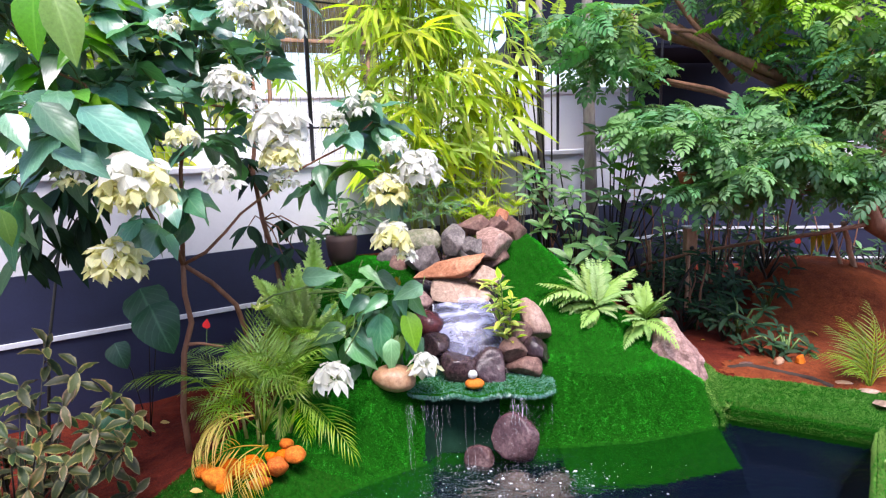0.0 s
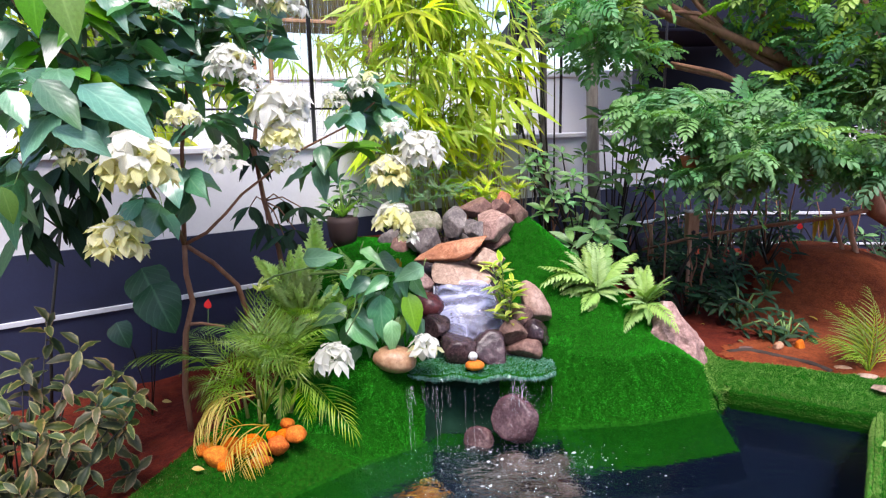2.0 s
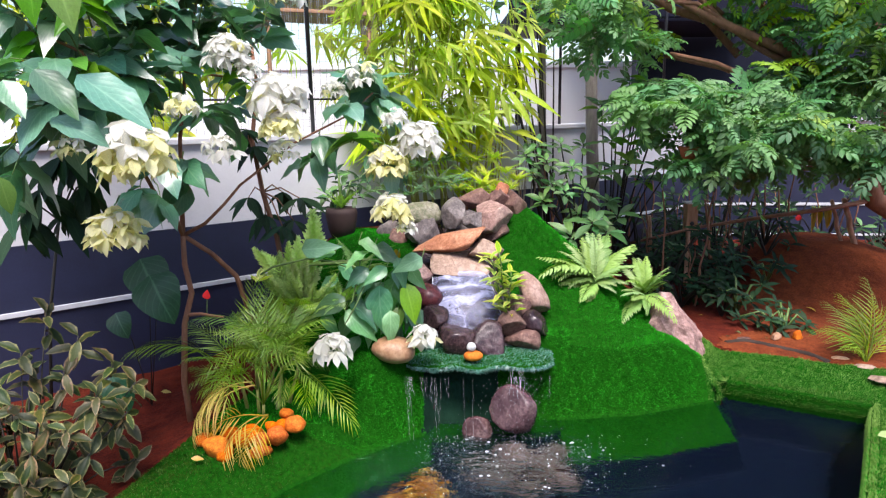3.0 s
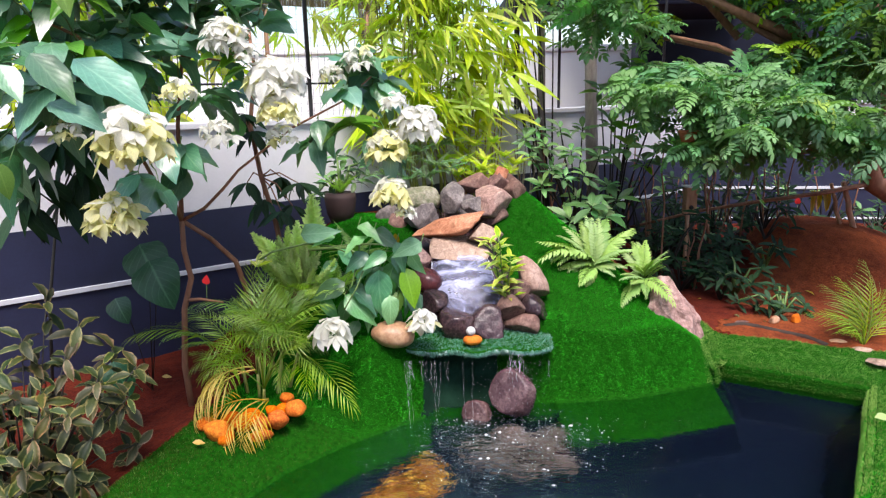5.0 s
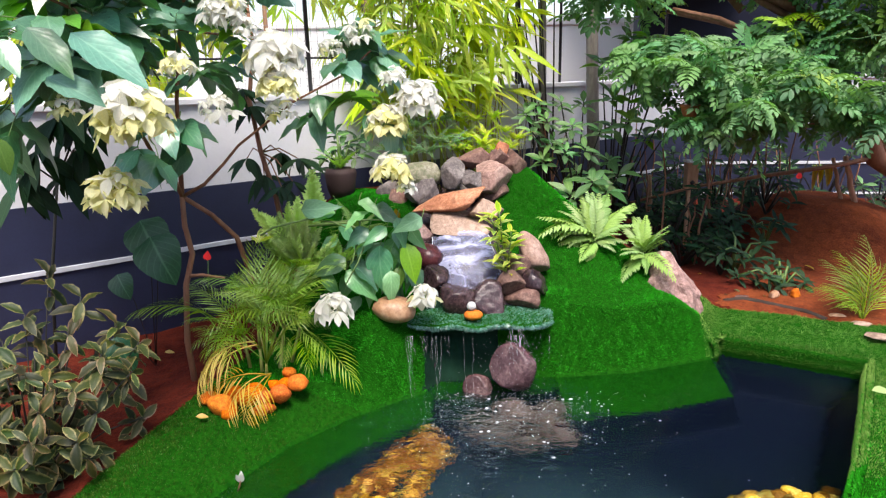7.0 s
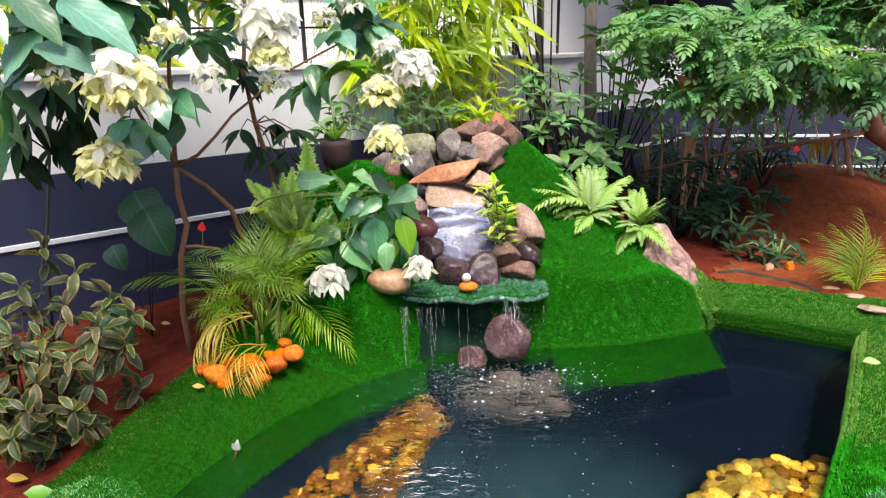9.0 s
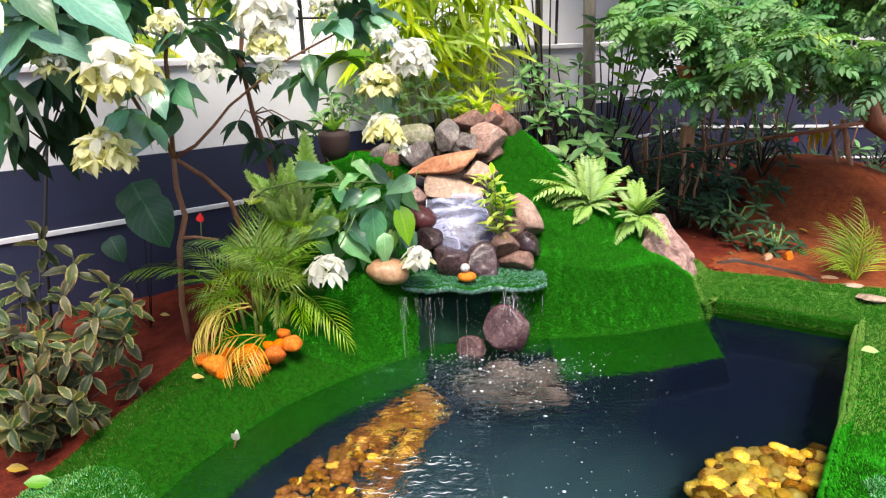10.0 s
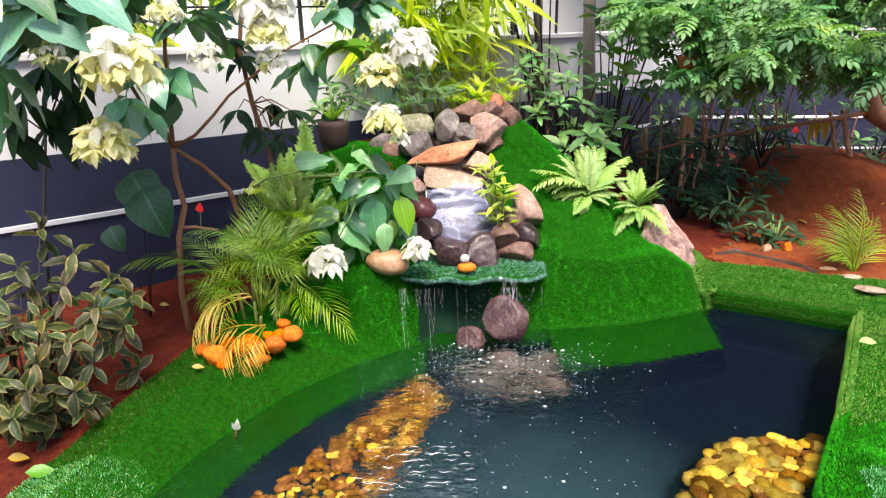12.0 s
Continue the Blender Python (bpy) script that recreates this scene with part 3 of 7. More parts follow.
def mat_edge():
    """The edge of the mat tucked down over the liner along the east side of the pond."""
    line = [Vector(SHORE[12]).lerp(Vector(SHORE[11]), 0.05)] + [Vector(p) for p in SHORE[12:17]] + [Vector((0.85, 0.97))]
    fine = []
    for a, b in zip(line, line[1:]):
        n = max(2, int((b - a).length / 0.03))
        fine += [a.lerp(b, i / n) for i in range(n)]
    verts, faces, middle = [], [], Vector((0.6, 2.4))
    for i, p in enumerate(fine):
        d = (fine[min(i + 1, len(fine) - 1)] - fine[max(i - 1, 0)]).normalized()
        inward = Vector((d.y, -d.x))
        if inward.dot(middle - p) < 0:
            inward = -inward
        wob = 0.004 * noise.noise(Vector((p.x * 9, p.y * 9, 2)))
        for off, z in ((0.014, WATER_Z - 0.10), (0.020 + wob, WATER_Z - 0.002), (0.016 + wob, -0.040), (0.006 + wob, -0.006), (-0.028, 0.015)):
            q = p + inward * off
            verts.append((q.x, q.y, z))
    for i in range(len(fine) - 1):
        for k in range(4):
            faces.append((i * 5 + k, i * 5 + k + 1, i * 5 + k + 6, i * 5 + k + 5))
    mat = tagged(new("mat_edge", raw("mat_edge", verts, faces, BACKING)), "edge of the artificial grass mat tucked into the pond", "turf edging", kind="structure")
    rng = random.Random(6)
    blades = {TURF: ([], []), TURF_PALE: ([], [])}
    for i in range(len(fine) - 1):
        for k in range(1, 4):
            a, b, c, d = (Vector(verts[n]) for n in (i * 5 + k, i * 5 + k + 1, i * 5 + k + 6, i * 5 + k + 5))
            up = (c - a).cross(b - d).normalized()
            up = -up if up.z < 0 else up
            for _ in range(int((b - a).length * (d - a).length / 0.000016)):
                p = a.lerp(b, rng.random()).lerp(d.lerp(c, rng.random()), rng.random())
                turn = rng.uniform(0, 6.283)
                w = Vector((math.cos(turn), math.sin(turn), 0)) * 0.0017
                tip = p + (up + Vector((-w.y, w.x, 0)) * 280 * rng.random() + Vector((0, 0, 0.3))).normalized() * rng.uniform(0.007, 0.014)
                pale = p.y > 2.8 or p.y > 2.15 and rng.random() < 0.7
                points, tris = blades[TURF_PALE if pale else TURF]
                tris.append((len(points), len(points) + 1, len(points) + 2))
                points += [p - w, p + w, tip]
    for material, (points, tris) in blades.items():
        part("grass_blades", raw("blades", points, tris, material, False), None, mat)["kind"] = "stuff"


ground()
turf()
mat_edge()
# lighter sheet over the ground: sun on red soil, painted in
tagged(new("bank_soil", sheet("bank_soil", 1.4, 4.7, 3.2, 6.4, 0.022, 0.006, bank_soil, SUNLIT_SOIL)), "loose orange-red earth on the east bank, sunlight put into its colour", "soil", kind="structure")
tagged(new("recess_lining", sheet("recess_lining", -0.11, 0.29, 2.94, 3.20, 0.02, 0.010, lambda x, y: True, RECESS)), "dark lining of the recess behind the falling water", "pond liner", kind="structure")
tagged(new("stream_bed", sheet("stream_bed", -0.30, 0.50, 3.04, 4.24, 0.02, 0.004, lambda x, y: True, WET_STONE)), "dark wet stony bed of the small stream", "stream bed", kind="structure")

# ---- boundary walls: white above a navy dado with a white stripe ----
CORNER = Vector((2.62, 6.93))
WEST_END, EAST_END = Vector((-4.4, 1.70)), Vector((8.6, 6.55))


def boundary(name, a, b, label):
    d = (b - a)
    turn = math.atan2(d.y, d.x)
    length = d.length
    wall = thing(name, label, "wall", Matrix.Translation((a.x, a.y, 0)) @ Matrix.Rotation(turn, 4, "Z"), kind="structure")
    part("dado", box((length, 0.15, 0.95), (length / 2, 0.075, 0.275)), NAVY, wall, "navy painted lower band", smooth=False)
    part("plaster", box((length, 0.144, 0.47), (length / 2, 0.078, 0.987)), WHITE, wall, "white painted plaster", smooth=False)
    part("coping", box((length, 0.19, 0.035), (length / 2, 0.078, 1.2395), 0.006), WHITE, wall, smooth=False)
    part("stripe", box((length, 0.012, 0.028), (length / 2, -0.0055, 0.400), 0.003), STRIPE, wall, "thin white stripe", smooth=False)
    return wall


boundary("wall_north_west", WEST_END, CORNER, "low garden wall, white over navy dado with stripe")
east_wall = boundary("wall_north_east", CORNER, EAST_END, "low garden wall, white over navy dado with stripe")
part("lower_stripe", box(((EAST_END - CORNER).length, 0.012, 0.022), ((EAST_END - CORNER).length / 2, -0.0055, 0.085), 0.003), STRIPE, east_wall, "thin white line near the ground", smooth=False)


# ---- rocks ----
def rock_mesh(name, size, seed, material, jag=0.25, facets=0, detail=3, flat=0.0):
    """A stone of the given width, depth and height, its centre at the origin; facets cut it angular."""
    rng = random.Random(seed)
    bm = bmesh.new()
    bmesh.ops.create_icosphere(bm, subdivisions=detail, radius=0.5)
    cuts = []
    for _ in range(facets * 2):
        n = Vector((rng.gauss(0, 1), rng.gauss(0, 1), rng.gauss(0, 1))).normalized()
        cuts.append((n, rng.uniform(0.26, 0.43)))
    off = Vector((seed * 3.7, seed * 1.3, seed * 2.1))
    for v in bm.verts:
        p = v.co.copy()
        p *= 1.08 + jag * noise.noise(p * 2.2 + off)
        for n, limit in cuts:
            over = p.dot(n) - limit
            if over > 0:
                p -= n * over * 0.96
        p *= 1 + jag * 0.22 * noise.noise(p * 7 + off) + jag * 0.10 * noise.noise(p * 17 + off)
        v.co = Vector((p.x * size[0], p.y * size[1], p.z * size[2])) * (1.0 + 0.016 * min(facets, 6))
    return data_of(name, bm, material)


def rock(name, label, at, size, material, seed, turn=(0, 0, 0), jag=0.25, facets=0, category="stone", group="", detail=4):
    mesh = rock_mesh(name, size, seed, material, jag, facets, detail)
    return single(name, mesh, None, label, category, pose(*at, *turn), group)


TOP = "stones heaped on top of the rockery"
rock("rock", "rounded grey stone with moss, on the rockery top", (-0.137, 3.95, 0.80), (0.23, 0.2, 0.15), MOSS_STONE, 1, (0, 0, 10), group=TOP)
rock("rock", "upright pinkish grey boulder on the rockery top", (0.057, 3.90, 0.79), (0.15, 0.16, 0.19), GREY_STONE, 2, (0, 10, 20), 0.2, 5, group=TOP)
rock("rock", "small grey stone wedged between larger ones", (0.178, 3.85, 0.775), (0.125, 0.12, 0.105), GREY_STONE, 3, (0, 0, 40), 0.2, 5, group=TOP)
rock("rock", "brown angular stone at the back of the rockery", (0.18, 4.07, 0.87), (0.19, 0.17, 0.14), BROWN_STONE, 4, (0, 0, -10), 0.2, 6, group=TOP)
rock("rock", "rough pink and grey split rock on the rockery", (0.30, 3.90, 0.80), (0.25, 0.2, 0.19), PINK_STONE, 5, (10, -12, 0), 0.32, 8, group=TOP)
rock("rock", "flat brown stone leaning on the rockery top", (0.325, 4.07, 0.875), (0.2, 0.15, 0.12), BROWN_STONE, 6, (0, -14, 0), 0.2, 6, group=TOP)
rock("rock", "pointed orange splinter of rock standing upright", (0.352, 4.06, 0.925), (0.12, 0.05, 0.08), ORANGE_SLATE, 7, (0, -38, 0), 0.15, 6, group=TOP)
rock("rock", "brown stone at the edge of the turf", (0.425, 4.07, 0.835), (0.15, 0.15, 0.19), BROWN_STONE, 8, (0, 22, 0), 0.2, 6, group=TOP)
rock("rock", "dark mottled rock above the spout slab", (-0.113, 3.80, 0.735), (0.22, 0.19, 0.15), GREY_STONE, 9, (0, 8, 0), 0.3, 6, group=TOP)
for k, (x, y, z) in enumerate(((0.18, 4.06, 0.74), (0.34, 4.06, 0.74), (-0.08, 3.96, 0.69), (0.08, 3.98, 0.68), (0.28, 3.92, 0.69), (-0.02, 3.84, 0.62), (-0.30, 3.98, 0.68), (-0.24, 3.88, 0.66))):
    rock("rock", "grey-brown stone at the bottom of the rockery heap", (x, y, z), (0.19, 0.18, 0.15), (GREY_STONE, BROWN_STONE, WET_STONE)[k % 3], 60 + k, (0, 0, 40 * k), 0.25, 4, group=TOP, detail=3)
rock("spout_slab", "long orange slate slab bridging the spout", (0.046, 3.66, 0.703), (0.46, 0.24, 0.095), ORANGE_SLATE, 11, (8, -13, -4), 0.3, 5)
rock("rock", "flat cream slab under the spout", (0.06, 3.58, 0.592), (0.36, 0.30, 0.085), CREAM_STONE, 12, (16, 0, 0), 0.16, 4)
rock("rock", "yellowish stone beside the spout", (0.233, 3.60, 0.655), (0.21, 0.16, 0.11), CREAM_STONE, 13, (0, 12, 0), 0.22, 4)
FLANK = "stones flanking the waterfall"
rock("rock", "pinkish brown stone flanking the waterfall", (-0.125, 3.52, 0.57), (0.12, 0.14, 0.10), PINK_STONE, 14, (0, 20, 0), 0.2, 4, group=FLANK)
rock("rock", "smooth dark red stone flanking the waterfall", (-0.085, 3.40, 0.464), (0.16, 0.16, 0.12), DARK_RED, 15, (0, 10, 0), 0.12, 0, group=FLANK)
rock("rock", "dark wet stone beside the waterfall", (-0.045, 3.30, 0.37), (0.14, 0.15, 0.13), WET_STONE, 16, (0, 0, 0), 0.2, 3, group=FLANK)
rock("rock", "long tan boulder leaning beside the waterfall", (0.462, 3.40, 0.45), (0.125, 0.17, 0.26), CREAM_STONE, 17, (-10, -26, 0), 0.16, 1, group=FLANK)
rock("rock", "reddish brown stone beside the waterfall", (0.374, 3.30, 0.44), (0.11, 0.11, 0.10), BROWN_STONE, 18, (0, 0, 0), 0.2, 2, group=FLANK)
rock("rock", "wet reddish stone beside the waterfall", (0.337, 3.22, 0.375), (0.13, 0.13, 0.13), BROWN_STONE, 19, (0, 0, 30), 0.2, 4, group=FLANK)
rock("rock", "dark grey wet rock at the turf edge", (0.46, 3.25, 0.35), (0.145, 0.15, 0.15), WET_STONE, 20, (0, 0, 10), 0.25, 4, group=FLANK)
rock("rock", "brown wet rock on the ledge", (0.392, 3.19, 0.30), (0.15, 0.13, 0.11), BROWN_STONE, 21, (0, 0, -15), 0.2, 3, group=FLANK)
rock("boulder", "wet dark boulder at the foot of the slide", (0.065, 3.15, 0.32), (0.165, 0.17, 0.18), WET_STONE, 22, (0, 0, 0), 0.2, 1)
rock("boulder", "wet dark boulder at the foot of the slide", (0.225, 3.15, 0.31), (0.175, 0.18, 0.165), WET_STONE, 23, (0, 0, 20), 0.22, 1)
rock("cobble", "smooth tan river cobble on the turf", (-0.233, 3.0, 0.32), (0.19, 0.15, 0.115), TAN_STONE, 24, (0, 8, 0), 0.08, 0)
# small toy duck on the ledge, put together from two pebble shapes
rock("pebble", "orange body of a small toy duck on the ledge, built as a pebble", (0.135, 3.0, 0.287), (0.085, 0.065, 0.048), ORANGE_PEBBLE, 25, (0, 0, 0), 0.08, 0, "pebble", detail=2)
rock("pebble", "white head of a small toy duck, built as a pebble", (0.127, 3.0, 0.33), (0.042, 0.04, 0.042), PALE_STONE, 26, (0, 0, 0), 0.08, 0, "pebble", detail=2)
rock("boulder", "round pinkish boulder under the falling water", (0.322, 2.93, 0.050), (0.190, 0.19, 0.215), PURPLE_STONE, 27, (0, 0, 0), 0.2, 1)
rock("boulder", "smaller wet boulder in the pond", (0.150, 2.96, -0.072), (0.125, 0.13, 0.125), PURPLE_STONE, 28, (0, 0, 0), 0.25, 1)
for k, (x, y, z, w) in enumerate(((0.31, 2.83, -0.15, 0.19), (0.43, 2.78, -0.18, 0.17), (0.50, 2.86, -0.17, 0.15), (0.25, 2.73, -0.24, 0.17), (0.37, 2.68, -0.26, 0.15), (0.14, 2.80, -0.25, 0.15), (0.52, 2.74, -0.27, 0.16))):
    rock("boulder", "brown stone lying just under the rippled water", (x, y, z), (w, w * 0.8, w * 0.55), BROWN_STONE, 29 + k * 7, (0, 0, 50 * k), 0.25, 2, group="stones under the waterfall", detail=3)


def granite():
    """An angular boulder: a blocky wedge with a peak, its faces broken by noise."""
    bm = bmesh.new()
    for p in ((1.10, 3.58, 0.10), (1.13, 3.50, 0.06), (1.32, 3.42, 0.02), (1.43, 3.52, 0.05), (1.43, 3.72, 0.05), (1.20, 3.84, 0.08), (1.125, 3.57, 0.25), (1.17, 3.54, 0.29),
              (1.21, 3.62, 0.405), (1.25, 3.63, 0.40), (1.30, 3.55, 0.30), (1.35, 3.50, 0.20), (1.42, 3.57, 0.19), (1.29, 3.75, 0.33), (1.20, 3.74, 0.36)):
        bm.verts.new(Vector(p))
    bmesh.ops.convex_hull(bm, input=bm.verts[:])
    for _ in range(3):
        bmesh.ops.subdivide_edges(bm, edges=bm.edges[:], cuts=1, use_grid_fill=True)
    bm.normal_update()
    for v in bm.verts:
        v.co += v.normal * (0.016 * noise.noise(v.co * 14) + 0.009 * noise.noise(v.co * 37))
    return bm


single("boulder", granite(), GRANITE, "large angular pinkish granite boulder on the turf", "stone", smooth=False)


# ---- running water ----
def slide():
    """The sheet of water that runs down the slab, from the spout to the ledge."""
    bm = bmesh.new()
    rows, cols, grid = 26, 14, []
    for j in range(rows + 1):
        s = j / rows
        line = []
        for i in range(cols + 1):
            u = i / cols - 0.5
            x = 0.085 + 0.075 * s + u * (0.30 + 0.02 * s)
            y = 3.50 - 0.27 * s - 0.03 * math.sin(s * 3.1)
            z = 0.575 - 0.29 * s ** 1.15 + 0.012 * noise.noise(Vector((u * 9, s * 4, 1))) - 0.03 * (2 * u) ** 4
            line.append(bm.verts.new((x, y, z)))
        grid.append(line)
    for a, b in zip(grid, grid[1:]):
        for i in range(cols):
            bm.faces.new((a[i], a[i + 1], b[i + 1], b[i]))
    return bm


single("waterfall", slide(), RUNNING, "thin sheet of water running down a slab", "waterfall", kind="structure")
rock("slide_slab", "dark wet slab below the running water", (0.125, 3.46, 0.36), (0.40, 0.16, 0.50), SLAB_STONE, 33, (-42, 0, 0), 0.08, 3, detail=4)


# ---- leaves and plants ----
def blade(name, material, width=0.5, segs=5, fold=0.18, curl=0.25, belly=0.42, wave=0.0, point=1.0):
    """A leaf one metre long from the origin along +y, face up; width is its greatest breadth."""
    verts, faces, uvs = [], [], []
    for j in range(segs + 1):
        s = j / segs
        k = math.sin(math.pi * s ** (math.log(0.5) / math.log(belly))) ** point if 0 < s < 1 else 0.0
        h = 0.5 * width * k
        z = -curl * s * s
        for u in ((-1, -0.5, 0, 0.5, 1) if segs > 5 else (-1, 0, 1)):
            ripple = wave * math.sin(s * 17 + 2 * u) * k * u * u
            verts.append((u * h + 0.04 * math.sin(s * 2.5) * wave * 20, s, z + fold * h * 2 * abs(u) * (1.35 - 0.5 * abs(u)) * (1 if u < 0 else 0.8) + ripple))
            uvs.append((0.5 + u * 0.5, s))
    n = 5 if segs > 5 else 3
    for j in range(segs):
        for i in range(n - 1):
            a = j * n + i
            faces.append((a, a + 1, a + n + 1, a + n))
    mesh = raw(name, verts, faces, material)
    layer = mesh.uv_layers.new(name="uv")
    for loop in mesh.loops:
        layer.data[loop.index].uv = uvs[loop.vertex_index]
    return mesh


def joined(name, pieces, material):
    """One mesh out of (mesh, matrix) pairs, uv kept."""
    verts, faces, uvs = [], [], []
    for mesh, m in pieces:
        k = len(verts)
        verts += [tuple(m @ v.co) for v in mesh.vertices]
        faces += [[k + i for i in p.vertices] for p in mesh.polygons]
        layer = mesh.uv_layers.active.data if mesh.uv_layers else None
        for p in mesh.polygons:
            uvs += [tuple(layer[i].uv) if layer else (0.3, 0.5) for i in p.loop_indices]
    out = raw(name, verts, faces, material)
    layer = out.uv_layers.new(name="uv")
    for i, uv in enumerate(uvs):
        layer.data[i].uv = uv
    return out


def aim(at, way, up=(0, 0, 1), size=1.0, roll=0.0, broad=1.0):
    """The pose of a leaf at a place, pointing along way, its face towards up."""
    y = Vector(way).normalized()
    x = y.cross(Vector(up))
    if x.length < 1e-3:
        x = y.cross(Vector((0.3, 1, 0.2)))
    x.normalize()
    z = x.cross(y)
    m = Matrix((x, y, z)).transposed().to_4x4()
    return Matrix.Translation(at) @ m @ Matrix.Rotation(roll, 4, "Y") @ Matrix.Diagonal((size * broad, size, size, 1))


def plant(name, label, category, base, group=""):
    return thing(name, label, category, Matrix.Translation(base), group)


def local(root, m):
    return Matrix.Translation(-root.location) @ m


def limb(root, points, r0, r1, material, name="branch", sides=7):
    pts = [Vector(p) - root.location for p in points]
    return part(name, tube(pts, taper(r0, r1, len(pts) - 1), sides), material, root)


def leaf_on(root, mesh, m, name="leaf"):
    ob = new(name, mesh)
    ob.parent = root
    ob.matrix_basis = local(root, m)
    return ob


def rnd_way(rng, up=0.0, spread=1.0):
    a = rng.uniform(0, 2 * math.pi)
    return Vector((math.cos(a) * spread, math.sin(a) * spread, up + rng.uniform(-0.3, 0.3)))


def inside(rng, c, r):
    while True:
        p = Vector((rng.uniform(-1, 1), rng.uniform(-1, 1), rng.uniform(-1, 1)))
        if p.length < 1:
            return Vector(c) + Vector((p.x * r[0], p.y * r[1], p.z * r[2]))


def foliage(root, rng, meshes, centre, radii, count, size, droop=0.5, anchor=None, wood_material=None, per=5, twig=0.004, face=(0.0, -0.35, 1.0), name="leaf"):
    """Leafy twigs that fill an ellipsoid: each twig starts near the anchor side and carries a few leaves."""
    c = Vector(centre)
    made = 0
    while made < count:
        end = inside(rng, centre, radii)
        start = c.lerp(end, 0.25) + Vector((0, 0, -0.25 * radii[2])) if anchor is None else Vector(anchor).lerp(end, rng.uniform(0.45, 0.75))
        if wood_material:
            limb(root, bend(start, end, -0.015, 4, 0.006, rng.random()), twig, twig * 0.5, wood_material, "twig", 4)
        for k in range(per):
            s = 1 - 0.55 * k / per
            at = start.lerp(end, s)
            way = rnd_way(rng, -droop)
            way += (end - start).normalized() * (0.8 if k == 0 else 0.3)
            up = Vector(face) + Vector((rng.uniform(-0.5, 0.5), rng.uniform(-0.4, 0.4), 0))
            leaf_on(root, rng.choice(meshes), aim(at, way, up, rng.uniform(*size), rng.uniform(-0.4, 0.4), rng.uniform(0.85, 1.15)), name)
            made += 1


# leaf colours
BIG_GREEN = leafy("broad_leaf_green", (0.10, 0.265, 0.145), (0.20, 0.36, 0.22), 0.34, 0.32, 0.55, 0.04, 0.35, spec=1.0)
BIG_GREEN.node_tree.nodes["Principled BSDF"].inputs["Coat Weight"].default_value = 0.7
BIG_GREEN.node_tree.nodes["Principled BSDF"].inputs["Coat Roughness"].default_value = 0.34
SHRUB_BROAD = leafy("drooping_leaf_green", (0.13, 0.33, 0.15), (0.23, 0.42, 0.25), 0.36, 0.36, 0.6, 0.04, 0.35, spec=0.8)
BRIGHT = leafy("young_leaf_green", (0.13, 0.32, 0.02), (0.2, 0.4, 0.05), 0.4, 0.4, 0.2, 0.02, 0.1)
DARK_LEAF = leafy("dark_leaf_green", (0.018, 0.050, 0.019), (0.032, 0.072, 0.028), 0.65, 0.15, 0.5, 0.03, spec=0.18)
HEART_LEAF = leafy("heart_leaf_green", (0.018, 0.085, 0.03), (0.07, 0.19, 0.08), 0.35, 0.2, 0.4)
VARIEGATED = leafy("variegated_leaf", (0.032, 0.044, 0.010), (0.06, 0.065, 0.02), 0.5, 0.12, 0.65, 0.06, 0.2, (0.165, 0.135, 0.05), spec=0.25, rib=0.3)
PALM_GREEN = leafy("palm_green", (0.19, 0.35, 0.03), (0.38, 0.52, 0.09), 0.3, 0.4, 0.3, 0.02, 0.0)
PALM_YELLOW = leafy("palm_yellow", (0.52, 0.34, 0.015), (0.55, 0.4, 0.04), 0.5, 0.3, 0.25, 0.015, 0.0)
FERN_GREEN = leafy("fern_green", (0.32, 0.54, 0.09), (0.42, 0.6, 0.15), 0.5, 0.4, 0.25, 0.015, 0.0)
FERN_PALE = leafy("pale_fern_green", (0.29, 0.45, 0.12), (0.48, 0.60, 0.26), 0.5, 0.3, 0.2, 0.015, 0.0)
MIST_FERN = leafy("grey_fern_green", (0.15, 0.27, 0.115), (0.24, 0.36, 0.18), 0.5, 0.35, 0.4, 0.03, 0.0)
PLUME_GREEN = leafy("plume_green", (0.60, 0.76, 0.28), (0.5, 0.65, 0.3), 0.6, 0.35, 0.3, 0.015, 0.0)
PALE_PALM = leafy("pale_palm_green", (0.24, 0.34, 0.03), (0.40, 0.43, 0.08), 0.5, 0.45, 0.45, 0.03, 0.0, spec=0.25)
BAMBOO_LEAF = leafy("bamboo_leaf", (0.58, 0.66, 0.07), (0.68, 0.70, 0.18), 0.45, 0.55, 0.3, 0.025, 0.0)
TREE_LEAF = leafy("tree_leaf_green", (0.145, 0.315, 0.12), (0.23, 0.40, 0.18), 0.5, 0.38, 0.3, 0.03, 0.12, spec=0.35)
# yellower copy of the tree leaf: sunlight on the tops put into the colour
TREE_SUNLIT = leafy("tree_leaf_sunlit", (0.26, 0.42, 0.035), (0.3, 0.45, 0.08), 0.45, 0.4, 0.25, 0.02, 0.1)
SHRUB_LEAF = leafy("shrub_leaf_green", (0.13, 0.27, 0.095), (0.24, 0.38, 0.17), 0.42, 0.3, 0.5, 0.035, 0.15)
LIME_MARGIN = leafy("lime_margined_leaf", (0.30, 0.43, 0.05), (0.4, 0.46, 0.06), 0.4, 0.35, 0.25, 0.02, 0.1, (0.75, 0.68, 0.14))
PETAL = leafy("white_bract", (0.90, 0.90, 0.87), (0.90, 0.90, 0.80), 0.55, 0.62, 0.05, 0.005, 0.10, spec=0.2, glow=(1.0, 0.99, 0.9))
PETAL_CREAM = leafy("cream_bract", (0.92, 0.90, 0.56), (0.90, 0.86, 0.46), 0.55, 0.60, 0.08, 0.008, 0.14, spec=0.2, glow=(1.0, 1.0, 0.68))
